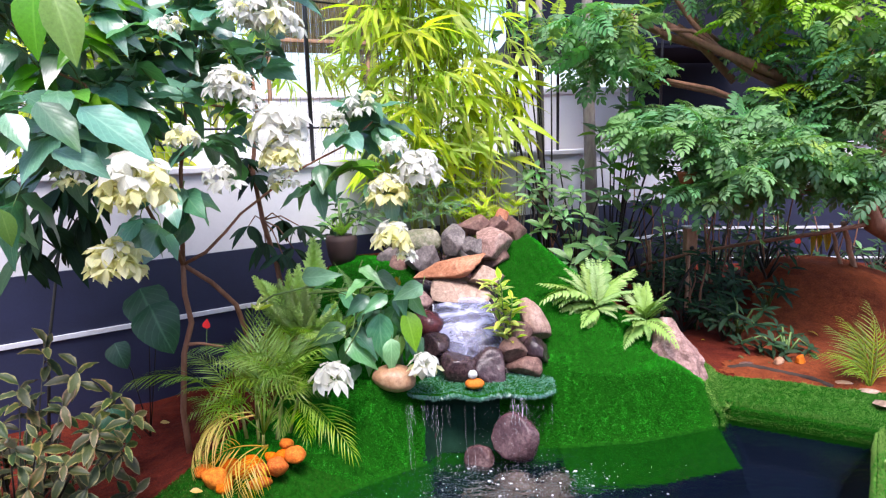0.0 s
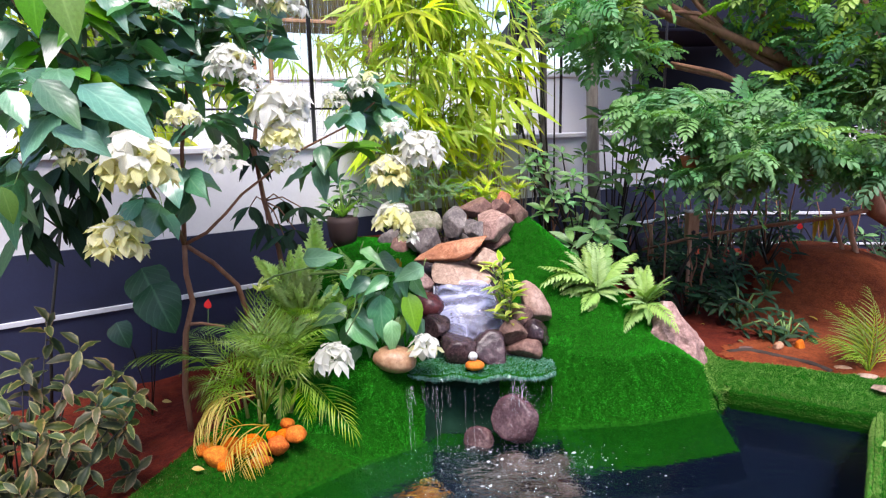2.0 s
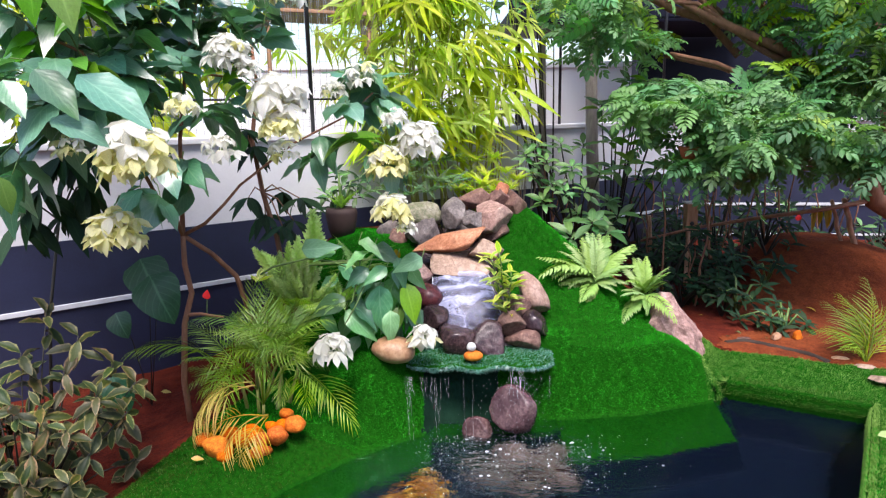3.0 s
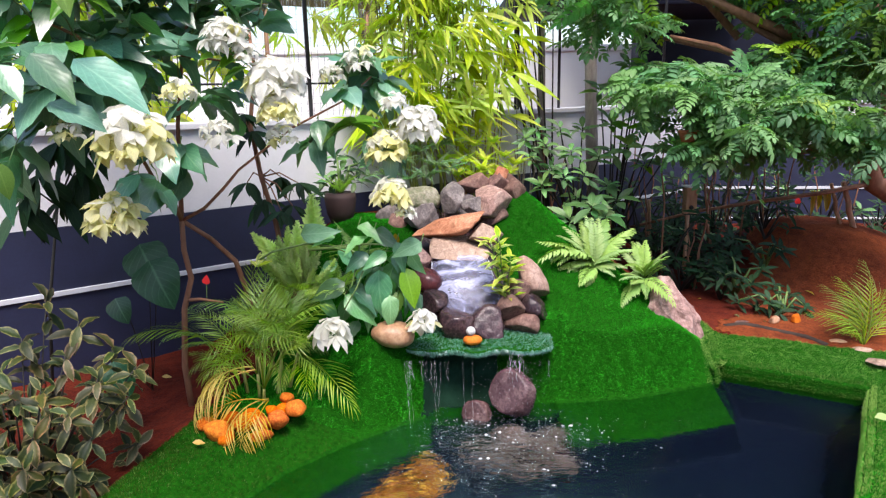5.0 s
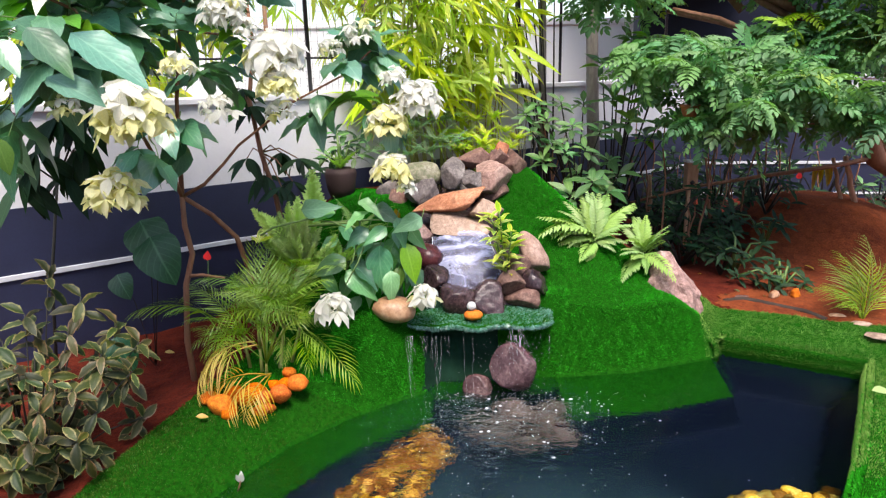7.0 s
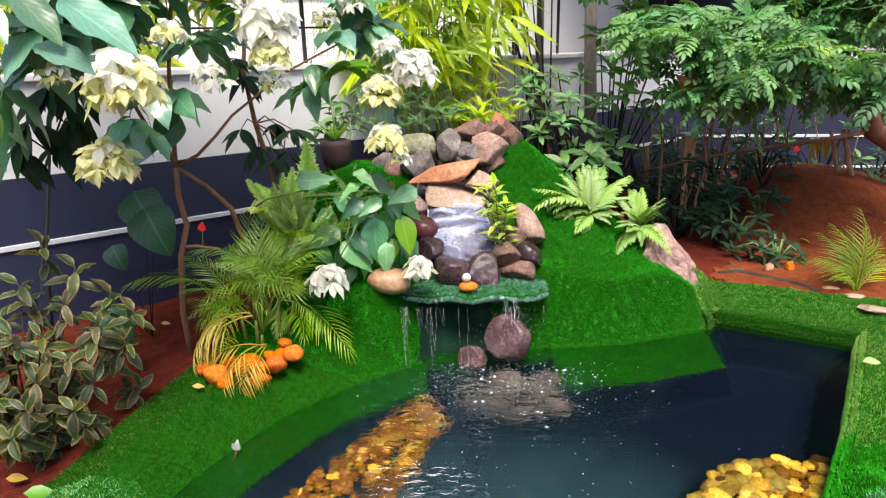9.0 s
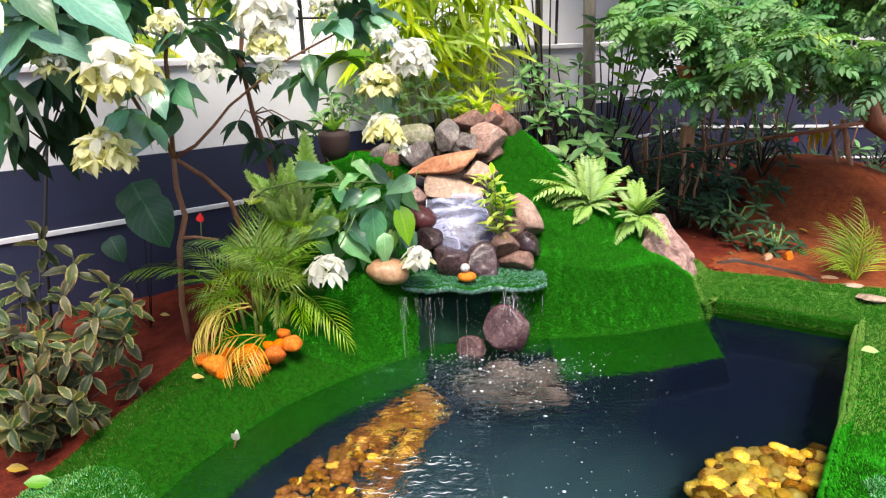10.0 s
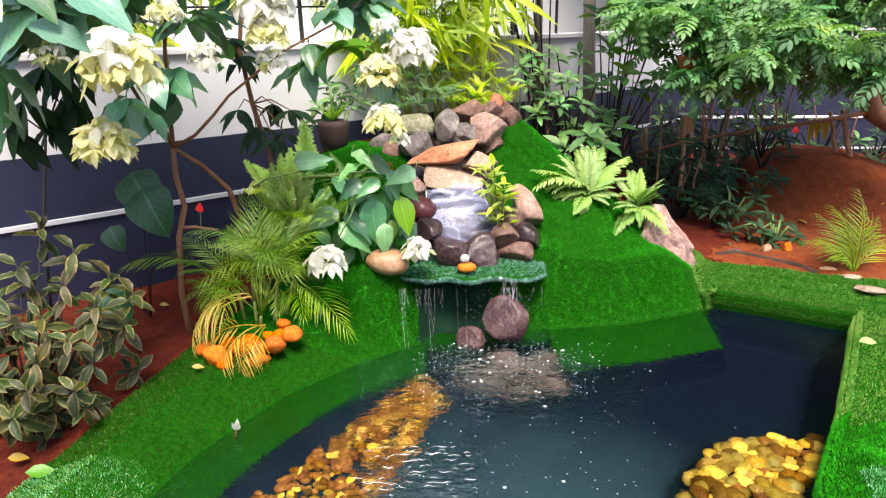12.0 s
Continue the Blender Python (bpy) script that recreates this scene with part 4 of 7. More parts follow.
STEM_GREEN = plain("green_stem", (0.10, 0.17, 0.04), 0.5, 0.3, 20.0, 0.1)
DARK_STEM = plain("dark_stem", (0.022, 0.020, 0.014), 0.7, 0.3, 20.0, 0.1)
CULM = plain("bamboo_culm", (0.24, 0.26, 0.06), 0.45, 0.3, 12.0, 0.1)

broad = [blade("broad_leaf", BIG_GREEN, w * 0.93, 9, f, c, 0.40, v, 1.0) for w, f, c, v in ((0.58, 0.14, 0.15, 0.03), (0.62, 0.08, 0.45, 0.045), (0.5, 0.2, 0.3, 0.04), (0.66, -0.08, 0.55, 0.045), (0.55, 0.1, 0.8, 0.045))]
pointed = [blade("broad_leaf", SHRUB_BROAD, w, 9, f, c, 0.34, v, 1.15) for w, f, c, v in ((0.50, 0.2, 0.25, 0.05), (0.56, 0.12, 0.5, 0.06), (0.46, 0.25, 0.35, 0.05), (0.52, 0.05, 0.7, 0.06))]
heart_dark = blade("heart_leaf", HEART_LEAF, 0.8, 8, 0.12, 0.3, 0.34, 0.02, 0.7)
broad_young = [blade("young_leaf", BRIGHT, 0.5, 6, f, c, 0.42, 0.01) for f, c in ((0.25, 0.2), (0.35, 0.35))]
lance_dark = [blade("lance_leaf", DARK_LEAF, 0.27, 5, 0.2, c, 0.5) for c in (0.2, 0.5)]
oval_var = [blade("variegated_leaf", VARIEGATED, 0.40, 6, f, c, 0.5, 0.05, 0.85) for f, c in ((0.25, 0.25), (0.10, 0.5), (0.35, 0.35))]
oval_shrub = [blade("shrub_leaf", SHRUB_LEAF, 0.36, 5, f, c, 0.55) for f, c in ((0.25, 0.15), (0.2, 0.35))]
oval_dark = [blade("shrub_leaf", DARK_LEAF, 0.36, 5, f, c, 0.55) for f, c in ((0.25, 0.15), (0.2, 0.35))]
lime_leaf = [blade("margined_leaf", LIME_MARGIN, 0.28, 5, 0.25, c, 0.45) for c in (0.15, 0.4)]
petals = [blade("petal", PETAL, 0.50, 5, 0.22, c, 0.45, 0.03, 1.0) for c in (-0.25, 0.1, 0.35)]
petals_cream = [blade("petal", PETAL_CREAM, 0.52, 5, 0.22, c, 0.45, 0.03, 1.0) for c in (-0.25, 0.1, 0.35)]


def floret_mesh(name, material, shapes, seed):
    """Five or six bracts round one point, spread like a small drooping umbrella; local z points out."""
    rng = random.Random(seed)
    n, pieces = rng.choice((5, 6)), []
    for k in range(n):
        a = 2 * math.pi * (k + rng.uniform(-0.25, 0.25)) / n
        way = (math.cos(a), math.sin(a), rng.uniform(-1.7, -0.25))
        pieces.append((rng.choice(shapes), aim((0, 0, rng.uniform(-0.05, 0.05)), way, (0.3 * math.cos(a), 0.3 * math.sin(a), 1), rng.uniform(0.8, 1.15), rng.uniform(-0.5, 0.5), rng.uniform(0.85, 1.1))))
    return joined(name, pieces, material)


white_florets = [floret_mesh("floret", PETAL, petals, k) for k in range(5)]
cream_florets = [floret_mesh("floret", PETAL_CREAM, petals_cream, 10 + k) for k in range(5)]


def flower_head(root, rng, at, width, cream, count=30, bract=1.0):
    """A dome of florets of overlapping bracts: white on top, creamier towards the hanging rim."""
    hub = part("flower_head", tube([(0, 0, width * 0.12), (0, 0, -0.01)], [0.004, 0.012], 6), STEM_GREEN, root, "cluster of drooping cream-white bracts",
               local(root, Matrix.Translation(at)))
    tiers = ((1.3, 3, 0.0), (0.8, 7, 0.15), (0.35, 9, 0.5), (-0.08, 11, 0.95)) if count > 22 else ((1.2, 2, 0.1), (0.6, 5, 0.4), (0.0, 6, 0.9))
    for lift, number, depth in tiers:
        for k in range(number):
            a = 2 * math.pi * (k + rng.uniform(-0.35, 0.35)) / number + lift * 3
            e = lift + rng.uniform(-0.15, 0.15)
            out = Vector((math.cos(a) * math.cos(e), math.sin(a) * math.cos(e), math.sin(e)))
            start = Vector((out.x * width * 0.35, out.y * width * 0.31, out.z * width * 0.36 + 0.02 * width + rng.uniform(-0.04, 0.04) * width))
            face = out * rng.uniform(0.3, 1.0) + Vector((rng.uniform(-0.35, 0.35), rng.uniform(-0.35, 0.35), 0.9 + 0.5 * depth))
            size = width * bract * rng.uniform(0.22, 0.31)
            ob = new("floret", rng.choice(cream_florets if rng.random() < cream * (0.15 + 1.05 * depth) else white_florets))
            ob.parent = hub
            ob.matrix_basis = Matrix.Translation(start) @ face.to_track_quat("Z", "Y").to_matrix().to_4x4() @ Matrix.Rotation(rng.uniform(0, 6.28), 4, "Z") @ Matrix.Diagonal((size, size, size, 1))


def frond(name, material, length, pairs, leaflet, narrow, arch, angle=55, droop=0.35, stalk=0.25, tip=0.35, rib=None, vee=0.35, seed=0, shape=0.5, belly=0.35, point=1.0):
    """A feathered frond along +y, arching down: rib and leaflets in one mesh."""
    rng = random.Random(seed)
    one = blade("leaflet", material, narrow, 3 if point == 1.0 else 4, 0.2, droop, belly, 0.0, point)
    pieces, curve = [], []
    for i in range(13):
        s = i / 12
        a = arch * s
        curve.append(Vector((0, length * math.sin(a) / max(arch, 1e-3), -length * (1 - math.cos(a)) / max(arch, 1e-3))))
    ribbon = data_of("rib", tube(curve, taper(length * 0.009, length * 0.002, 12), 5), rib or material)
    pieces.append((ribbon, Matrix()))

    def on(s):
        k = min(11, int(s * 12))
        return curve[k].lerp(curve[k + 1], s * 12 - k), (curve[k + 1] - curve[k]).normalized()

    for i in range(pairs):
        s = stalk + (1 - stalk) * (i + 0.5) / pairs
        p, d = on(s)
        k = (s - stalk) / (1 - stalk)
        size = leaflet * (tip + (1 - tip) * math.sin(math.pi * min(1.0, 0.12 + k * 0.95) ** shape) if shape else 1.0)
        spread = radians(angle * (1 - 0.45 * k))
        for side in (-1, 1):
            x = Vector((side, 0, 0))
            way = d * math.cos(spread) + x * math.sin(spread) + Vector((0, 0, vee * (0.6 - 0.4 * k)))
            way += Vector((rng.uniform(-0.08, 0.08), rng.uniform(-0.08, 0.08), rng.uniform(-0.1, 0.1)))
            pieces.append((one, aim(p, way, (0, -d.z, 1), size * rng.uniform(0.88, 1.1), side * 0.2)))
    p, d = on(0.999)
    pieces.append((one, aim(p, d, (0, 0, 1), leaflet * tip)))
    return joined(name, pieces, material)


def arc_to(root, mesh, arch, length, base, tip, roll=0.0, name="frond", broad=1.0):
    """Sets a frond that arches by that angle over that length so that it runs from base to tip."""
    base, tip = Vector(base), Vector(tip)
    chord = tip - base
    axis = chord.cross(Vector((0, 0, 1)))
    if axis.length < 0.05 * chord.length:
        axis = Vector((1, 0.2, 0))
    way = Matrix.Rotation(arch / 2, 3, axis) @ chord
    reach = length * 2 * math.sin(arch / 2) / arch
    return leaf_on(root, mesh, aim(base, way, (0, -0.05, 1) if abs(way.normalized().z) < 0.97 else (0, -1, 0), chord.length / reach, roll, broad), name)


def rosette(root, rng, meshes, at, up, count, size, flare=0.5, name="leaf", loose=0.1):
    up = Vector(up).normalized()
    side = up.cross(Vector((0.2, 0.9, 0.1))).normalized()
    other = up.cross(side)
    for k in range(count):
        a = k * 2.4 + rng.uniform(-0.25, 0.25)
        out = side * math.cos(a) + other * math.sin(a)
        f = flare + 0.35 * (k / count) + rng.uniform(-loose, loose)
        out += Vector((rng.uniform(-loose, loose), rng.uniform(-loose, loose), rng.uniform(-loose, loose) * 2))
        leaf_on(root, rng.choice(meshes), aim(Vector(at) - up * (0.02 + loose * 0.3) * k / count, up * (1 - f) + out * f * 1.4, up, rng.uniform(*size), rng.uniform(-0.3, 0.3)), name)


# ---- the white-flowered shrub tree beside the wall ----
def flower_tree():
    rng = random.Random(5)
    base = Vector((-1.17, 2.92, -0.10))
    tree = plant("flowering_tree", "small tree with broad leaves and drooping white flower clusters", "tree", base)
    fork = Vector((-1.134, 2.920, 0.886))
    limb(tree, [base, (-1.188, 2.920, 0.207), (-1.163, 2.920, 0.482), (-1.118, 2.920, 0.626), (-1.138, 2.920, 0.754), fork], 0.0145, 0.011, BARK, "trunk", 9)
    foot = Vector((-0.919, 3.150, 0.403))
    limb(tree, [(foot.x + 0.06, foot.y + 0.1, 0.0), foot, (-0.965, 3.080, 0.661), (-1.042, 3.000, 0.786), fork], 0.0135, 0.010, BARK, "trunk", 9)
    limb(tree, [(-1.145, 2.920, 0.524), (-1.079, 2.900, 0.534), (-0.973, 2.880, 0.523)], 0.009, 0.005, BARK)
    # boughs from the fork
    b1 = [fork, (-1.033, 2.920, 0.938), (-0.953, 2.950, 1.017), (-0.893, 3.000, 1.094), (-0.658, 3.050, 1.271), (-0.434, 3.100, 1.383), (-0.303, 3.100, 1.488)]
    limb(tree, b1, 0.0085, 0.0035, BARK)
    limb(tree, [fork, (-1.132, 2.850, 0.986), (-1.160, 2.750, 1.081), (-1.210, 2.700, 1.247), (-1.229, 2.600, 1.467), (-1.317, 2.600, 1.634)], 0.010, 0.005, BARK)
    limb(tree, [fork, (-1.117, 2.900, 1.059), (-1.102, 2.900, 1.300), (-1.055, 2.900, 1.579), (-1.003, 2.950, 1.856), (-0.972, 3.000, 2.178)], 0.011, 0.005, BARK)
    limb(tree, [(-1.317, 2.600, 1.634), (-1.400, 2.500, 1.688), (-1.471, 2.450, 1.835)], 0.006, 0.003, BARK)
    limb(tree, [(-1.055, 2.900, 1.579), (-0.892, 2.900, 1.554), (-0.782, 2.950, 1.647)], 0.006, 0.003, BARK)
    # crown, bough by bough
    upper = (
            ((-1.433, 2.700, 1.830), (0.36, 0.35, 0.26), 104, (0.13, 0.21), (-1.229, 2.600, 1.467)),
            ((-1.146, 2.950, 1.836), (0.36, 0.4, 0.26), 124, (0.13, 0.2), (-1.055, 2.900, 1.579)),
            ((-1.207, 2.950, 2.191), (0.7, 0.5, 0.26), 108, (0.13, 0.2), (-1.003, 2.950, 1.856)),
            ((-1.516, 2.700, 2.036), (0.4, 0.4, 0.26), 66, (0.14, 0.2), (-1.317, 2.600, 1.634)),
            ((-1.336, 2.500, 1.549), (0.28, 0.3, 0.15), 56, (0.14, 0.21), (-1.229, 2.600, 1.467)),
            ((-1.481, 2.400, 1.355), (0.2, 0.3, 0.20), 18, (0.15, 0.24), (-1.385, 2.500, 1.470)),
            ((-1.069, 2.800, 1.509), (0.28, 0.3, 0.17), 52, (0.12, 0.19), (-1.102, 2.900, 1.300)),
            ((-0.795, 3.050, 1.866), (0.18, 0.3, 0.2), 20, (0.12, 0.18), (-0.782, 2.950, 1.647)),
    )
    lower = (
            ((-0.932, 3.300, 2.002), (0.3, 0.25, 0.3), 20, (0.13, 0.2), (-0.988, 3.100, 1.780)),
            ((-0.965, 3.100, 1.412), (0.14, 0.15, 0.14), 10, (0.12, 0.18), (-0.970, 2.950, 1.367)),
            ((-1.359, 2.750, 1.336), (0.3, 0.2, 0.12), 18, (0.14, 0.2), (-1.283, 2.700, 1.403)),
            ((-0.359, 3.150, 1.489), (0.17, 0.25, 0.13), 36, (0.13, 0.19), (-0.434, 3.100, 1.383)),
            ((-0.559, 3.050, 1.232), (0.11, 0.12, 0.09), 12, (0.13, 0.19), (-0.554, 3.050, 1.332)),
            ((-0.317, 3.000, 1.157), (0.10, 0.12, 0.12), 12, (0.13, 0.18), (-0.329, 3.100, 1.451)),
            ((-1.154, 2.600, 1.135), (0.12, 0.14, 0.08), 8, (0.13, 0.18), (-1.183, 2.700, 1.291)),
            ((-1.043, 2.750, 1.194), (0.09, 0.14, 0.10), 12, (0.13, 0.18), (-1.097, 2.900, 1.300)),
    )
    for c, r, n, size, anchor in itertools.chain(upper, lower):
        foliage(tree, rng, broad, c, r, n, size, 0.3, anchor, STEM_GREEN, 4, 0.0035)
    for c, r, n in (((-1.362, 2.500, 1.841), (0.24, 0.2, 0.2), 16), ((-0.715, 2.850, 1.549), (0.18, 0.2, 0.08), 8), ((-1.268, 2.350, 1.599), (0.1, 0.1, 0.08), 5), ((-0.399, 3.000, 1.282), (0.1, 0.1, 0.05), 4)):
        foliage(tree, rng, broad_young, c, r, n, (0.12, 0.19), 0.3, None, STEM_GREEN, 3, 0.003)
    # the great pale leaves close to the eye
    for at, tip, size in (((-1.127, 1.950, 1.544), (-0.967, 1.900, 1.402), 0.19), ((-1.010, 1.950, 1.527), (-0.772, 1.900, 1.399), 0.26), ((-1.186, 1.900, 1.513), (-1.106, 1.850, 1.422), 0.13),
                          ((-1.095, 1.950, 1.411), (-0.879, 1.900, 1.339), 0.19), ((-1.068, 1.900, 1.848), (-1.070, 1.850, 1.655), 0.2), ((-1.025, 1.900, 1.833), (-0.946, 1.850, 1.639), 0.21), ((-1.105, 1.700, 1.272), (-1.083, 1.700, 1.171), 0.1)):
        a, b = Vector(at), Vector(tip)
        leaf_on(tree, broad[0] if size > 0.12 and at[2] < 1.75 else broad_young[0], aim(a, b - a, (0.1, -0.3, 1), size, 0.1))
    # flower clusters
    large = (((-1.055, 2.360, 1.269), 0.31, 1.0, 46), ((-1.172, 2.400, 0.997), 0.23, 2.6, 30), ((-1.285, 2.380, 1.298), 0.14, 0.80, 18), ((-0.836, 2.600, 1.274), 0.17, 0.10, 18), ((-0.625, 2.660, 1.461), 0.27, 0.35, 40), ((-0.611, 2.620, 1.361), 0.18, 1.6, 26), ((-0.236, 2.960, 1.188), 0.21, 1.3, 30), ((-0.103, 3.000, 1.276), 0.24, 0.08, 38), ((-0.220, 2.920, 0.985), 0.21, 0.8, 28), ((-0.156, 2.900, 0.920), 0.11, 0.05, 14), ((-0.790, 2.620, 1.626), 0.20, 0.10, 26), ((-0.720, 2.620, 1.567), 0.12, 0.10, 16))
    small = (((-0.912, 2.450, 1.429), 0.14, 0.40, 18), ((-0.666, 2.720, 1.887), 0.24, 0.10, 30), ((-0.588, 2.720, 1.844), 0.17, 0.10, 18), ((-0.699, 3.000, 1.233), 0.16, 0.30, 16), ((-0.199, 3.000, 1.372), 0.15, 0.05, 18), ((-0.985, 2.600, 1.834), 0.12, 0.10, 10), ((-0.744, 2.600, 1.885), 0.14, 0.10, 10), ((-0.340, 3.000, 1.547), 0.18, 0.10, 16), ((-0.464, 3.000, 1.490), 0.14, 0.10, 12))
    for at, w, cream, n in itertools.chain(large, small):
        flower_head(tree, rng, Vector(at), w * 0.98, cream, n)


flower_tree()


# ---- the second flowering shrub, hanging over the rockery ----
def flower_shrub():
    rng = random.Random(8)
    base = Vector((-0.72, 3.30, 0.14))
    shrub = plant("flowering_shrub", "low shrub with broad drooping leaves and white flowers", "shrub", base)
    limb(shrub, [base, (-0.831, 3.200, 0.587), (-0.638, 3.100, 0.705), (-0.446, 3.050, 0.727), (-0.340, 3.000, 0.685)], 0.010, 0.004, STEM_GREEN, "stem")
    limb(shrub, [(-0.638, 3.100, 0.705), (-0.407, 3.150, 0.718), (-0.221, 3.150, 0.715), (-0.155, 3.100, 0.617)], 0.006, 0.003, STEM_GREEN, "stem")
    limb(shrub, [(-0.340, 3.000, 0.685), (-0.387, 2.950, 0.567), (-0.441, 2.900, 0.477)], 0.004, 0.003, STEM_GREEN, "stem")
    limb(shrub, [(-0.221, 3.150, 0.715), (-0.191, 3.000, 0.550), (-0.102, 2.950, 0.429)], 0.004, 0.003, STEM_GREEN, "stem")
    limb(shrub, [(-0.887, 3.050, 0.648), (-0.770, 3.000, 0.722), (-0.610, 2.980, 0.763), (-0.498, 2.980, 0.749), (-0.437, 2.980, 0.722)], 0.006, 0.003, STEM_GREEN, "stem", 5)
    limb(shrub, [(-0.373, 3.000, 0.763), (-0.381, 2.970, 0.693), (-0.411, 2.950, 0.573), (-0.443, 2.940, 0.531)], 0.005, 0.003, STEM_GREEN, "stem", 5)
    for k, (low, tip) in enumerate((((-0.636, 2.998, 0.801), (-0.491, 2.928, 0.838)), ((-0.445, 2.977, 0.582), (-0.560, 2.907, 0.525)), ((-0.432, 3.023, 0.552), (-0.306, 2.953, 0.490)), ((-0.450, 2.985, 0.518), (-0.329, 2.915, 0.457)), ((-0.331, 2.971, 0.795), (-0.424, 2.901, 0.756)), ((-0.293, 3.024, 0.625), (-0.275, 2.954, 0.443)), ((-0.280, 3.107, 0.617), (-0.372, 3.037, 0.536)), ((-0.219, 3.088, 0.648), (-0.277, 3.018, 0.519)), ((-0.219, 3.082, 0.636), (-0.177, 3.012, 0.533)), ((-0.175, 2.996, 0.644), (-0.125, 2.926, 0.504)), ((-0.313, 3.046, 0.804), (-0.207, 2.976, 0.766)), ((-0.209, 3.004, 0.760), (-0.153, 2.934, 0.678)), ((-0.255, 2.988, 0.718), (-0.332, 2.918, 0.667)), ((-0.335, 2.977, 0.716), (-0.400, 2.907, 0.670)), ((-0.376, 2.994, 0.841), (-0.276, 2.924, 0.816)), ((-0.481, 3.108, 0.709), (-0.396, 3.038, 0.676)), ((-0.152, 3.093, 0.687), (-0.099, 3.023, 0.623)), ((-0.440, 3.089, 0.472), (-0.463, 3.019, 0.383)), ((-0.319, 3.088, 0.471), (-0.358, 3.018, 0.354)), ((-0.244, 2.991, 0.513), (-0.217, 2.921, 0.413)), ((-0.487, 3.010, 0.789), (-0.557, 2.940, 0.779)), ((-0.402, 3.060, 0.368), (-0.437, 2.990, 0.314)), ((-0.197, 3.077, 0.514), (-0.222, 3.007, 0.425)), ((-0.575, 3.097, 0.472), (-0.501, 3.027, 0.423)), ((-0.339, 3.101, 0.647), (-0.387, 3.031, 0.585)), ((-0.094, 2.974, 0.765), (-0.179, 2.904, 0.726)), ((-0.156, 3.057, 0.511), (-0.103, 2.987, 0.430)), ((-0.492, 3.067, 0.657), (-0.547, 2.997, 0.631)))):
        low, tip = Vector(low), Vector(tip)
        limb(shrub, [low + Vector((0.01, 0.04, 0.03)), low], 0.0025, 0.002, STEM_GREEN, "petiole", 4)
        leaf_on(shrub, broad_young[0] if k in (9, 22) else pointed[k % 4], aim(low, tip - low, (rng.uniform(-0.6, 0.6), -0.7, 0.6), (tip - low).length * 1.18, rng.uniform(-0.3, 0.3), rng.uniform(0.9, 1.15)))
    for c, r, n, size, anchor in (((-0.322, 3.120, 0.60), (0.22, 0.10, 0.13), 16, (0.09, 0.14), (-0.403, 3.150, 0.689)), ((-0.25, 3.080, 0.50), (0.16, 0.06, 0.10), 12, (0.09, 0.14), (-0.340, 3.10, 0.685))):
        foliage(shrub, rng, pointed, c, r, n, size, 0.75, anchor, STEM_GREEN, 3, 0.003)
    for at, w, cream, n in (((-0.490, 2.820, 0.399), 0.19, 0.0, 20), ((-0.088, 2.920, 0.411), 0.14, 0.15, 20)):
        flower_head(shrub, rng, Vector(at), w, cream, n, 1.5)
    rust = blade("withered_leaf", PALM_YELLOW, 0.6, 4, 0.3, 0.5)
    leaf_on(shrub, rust, aim((-0.220, 3.100, 0.779), (0.1, -0.2, -1), (0, -1, 0.3), 0.065), "withered_leaf")


flower_shrub()


# ---- variegated shrub in the corner of the bed ----
def variegated_shrub():
    rng = random.Random(12)
    base = Vector((-1.62, 2.35, -0.12))
    shrub = plant("variegated_shrub", "bushy shrub with cream-edged grey-green leaves in red soil", "shrub", base)
    ends = []
    for k in range(80):
        p = inside(rng, (-1.62, 2.33, 0.13), (0.44, 0.36, 0.38))
        p.z = max(p.z, -0.03)
        ends.append(p)
    for at in ((-1.138, 2.350, 0.445), (-1.236, 2.400, 0.495), (-1.153, 2.300, 0.353), (-1.255, 2.100, 0.119), (-1.250, 2.200, 0.244), (-1.397, 2.100, 0.300), (-1.406, 2.200, 0.425), (-1.521, 2.500, 0.669), (-1.576, 2.400, 0.545), (-1.362, 2.300, 0.514), (-1.294, 2.150, 0.360), (-1.414, 1.950, 0.172),
               (-1.251, 2.050, 0.216), (-1.380, 2.000, 0.248), (-1.228, 2.250, 0.444), (-1.437, 2.100, 0.472), (-1.353, 2.400, 0.609)):
        ends.append(Vector(at))
    for p in ends:
        low = base.lerp(p, 0.25)
        low.z = base.z + 0.05
        limb(shrub, [base.lerp(low, 0.5), low.lerp(p, 0.55) + Vector((0, 0, 0.03)), p], 0.004, 0.002, DARK_STEM, "stem", 5)
        way = (p - Vector((-1.62, 2.55, -0.05))).normalized() + Vector((0, -0.2, 0.5))
        rosette(shrub, rng, oval_var, p, way, rng.randint(6, 8), (0.06, 0.105), 0.72, loose=0.3)


variegated_shrub()

# ---- palms and ferns ----
PALM_ARCH = (0.9, 1.4, 0.6)
palm_fronds = [frond("frond", PALM_GREEN, 0.54, 13, 0.175, 0.058, a, 46, 0.5, 0.28, 0.5, STEM_GREEN, 0.45, i) for i, a in enumerate(PALM_ARCH)]
plumes = []
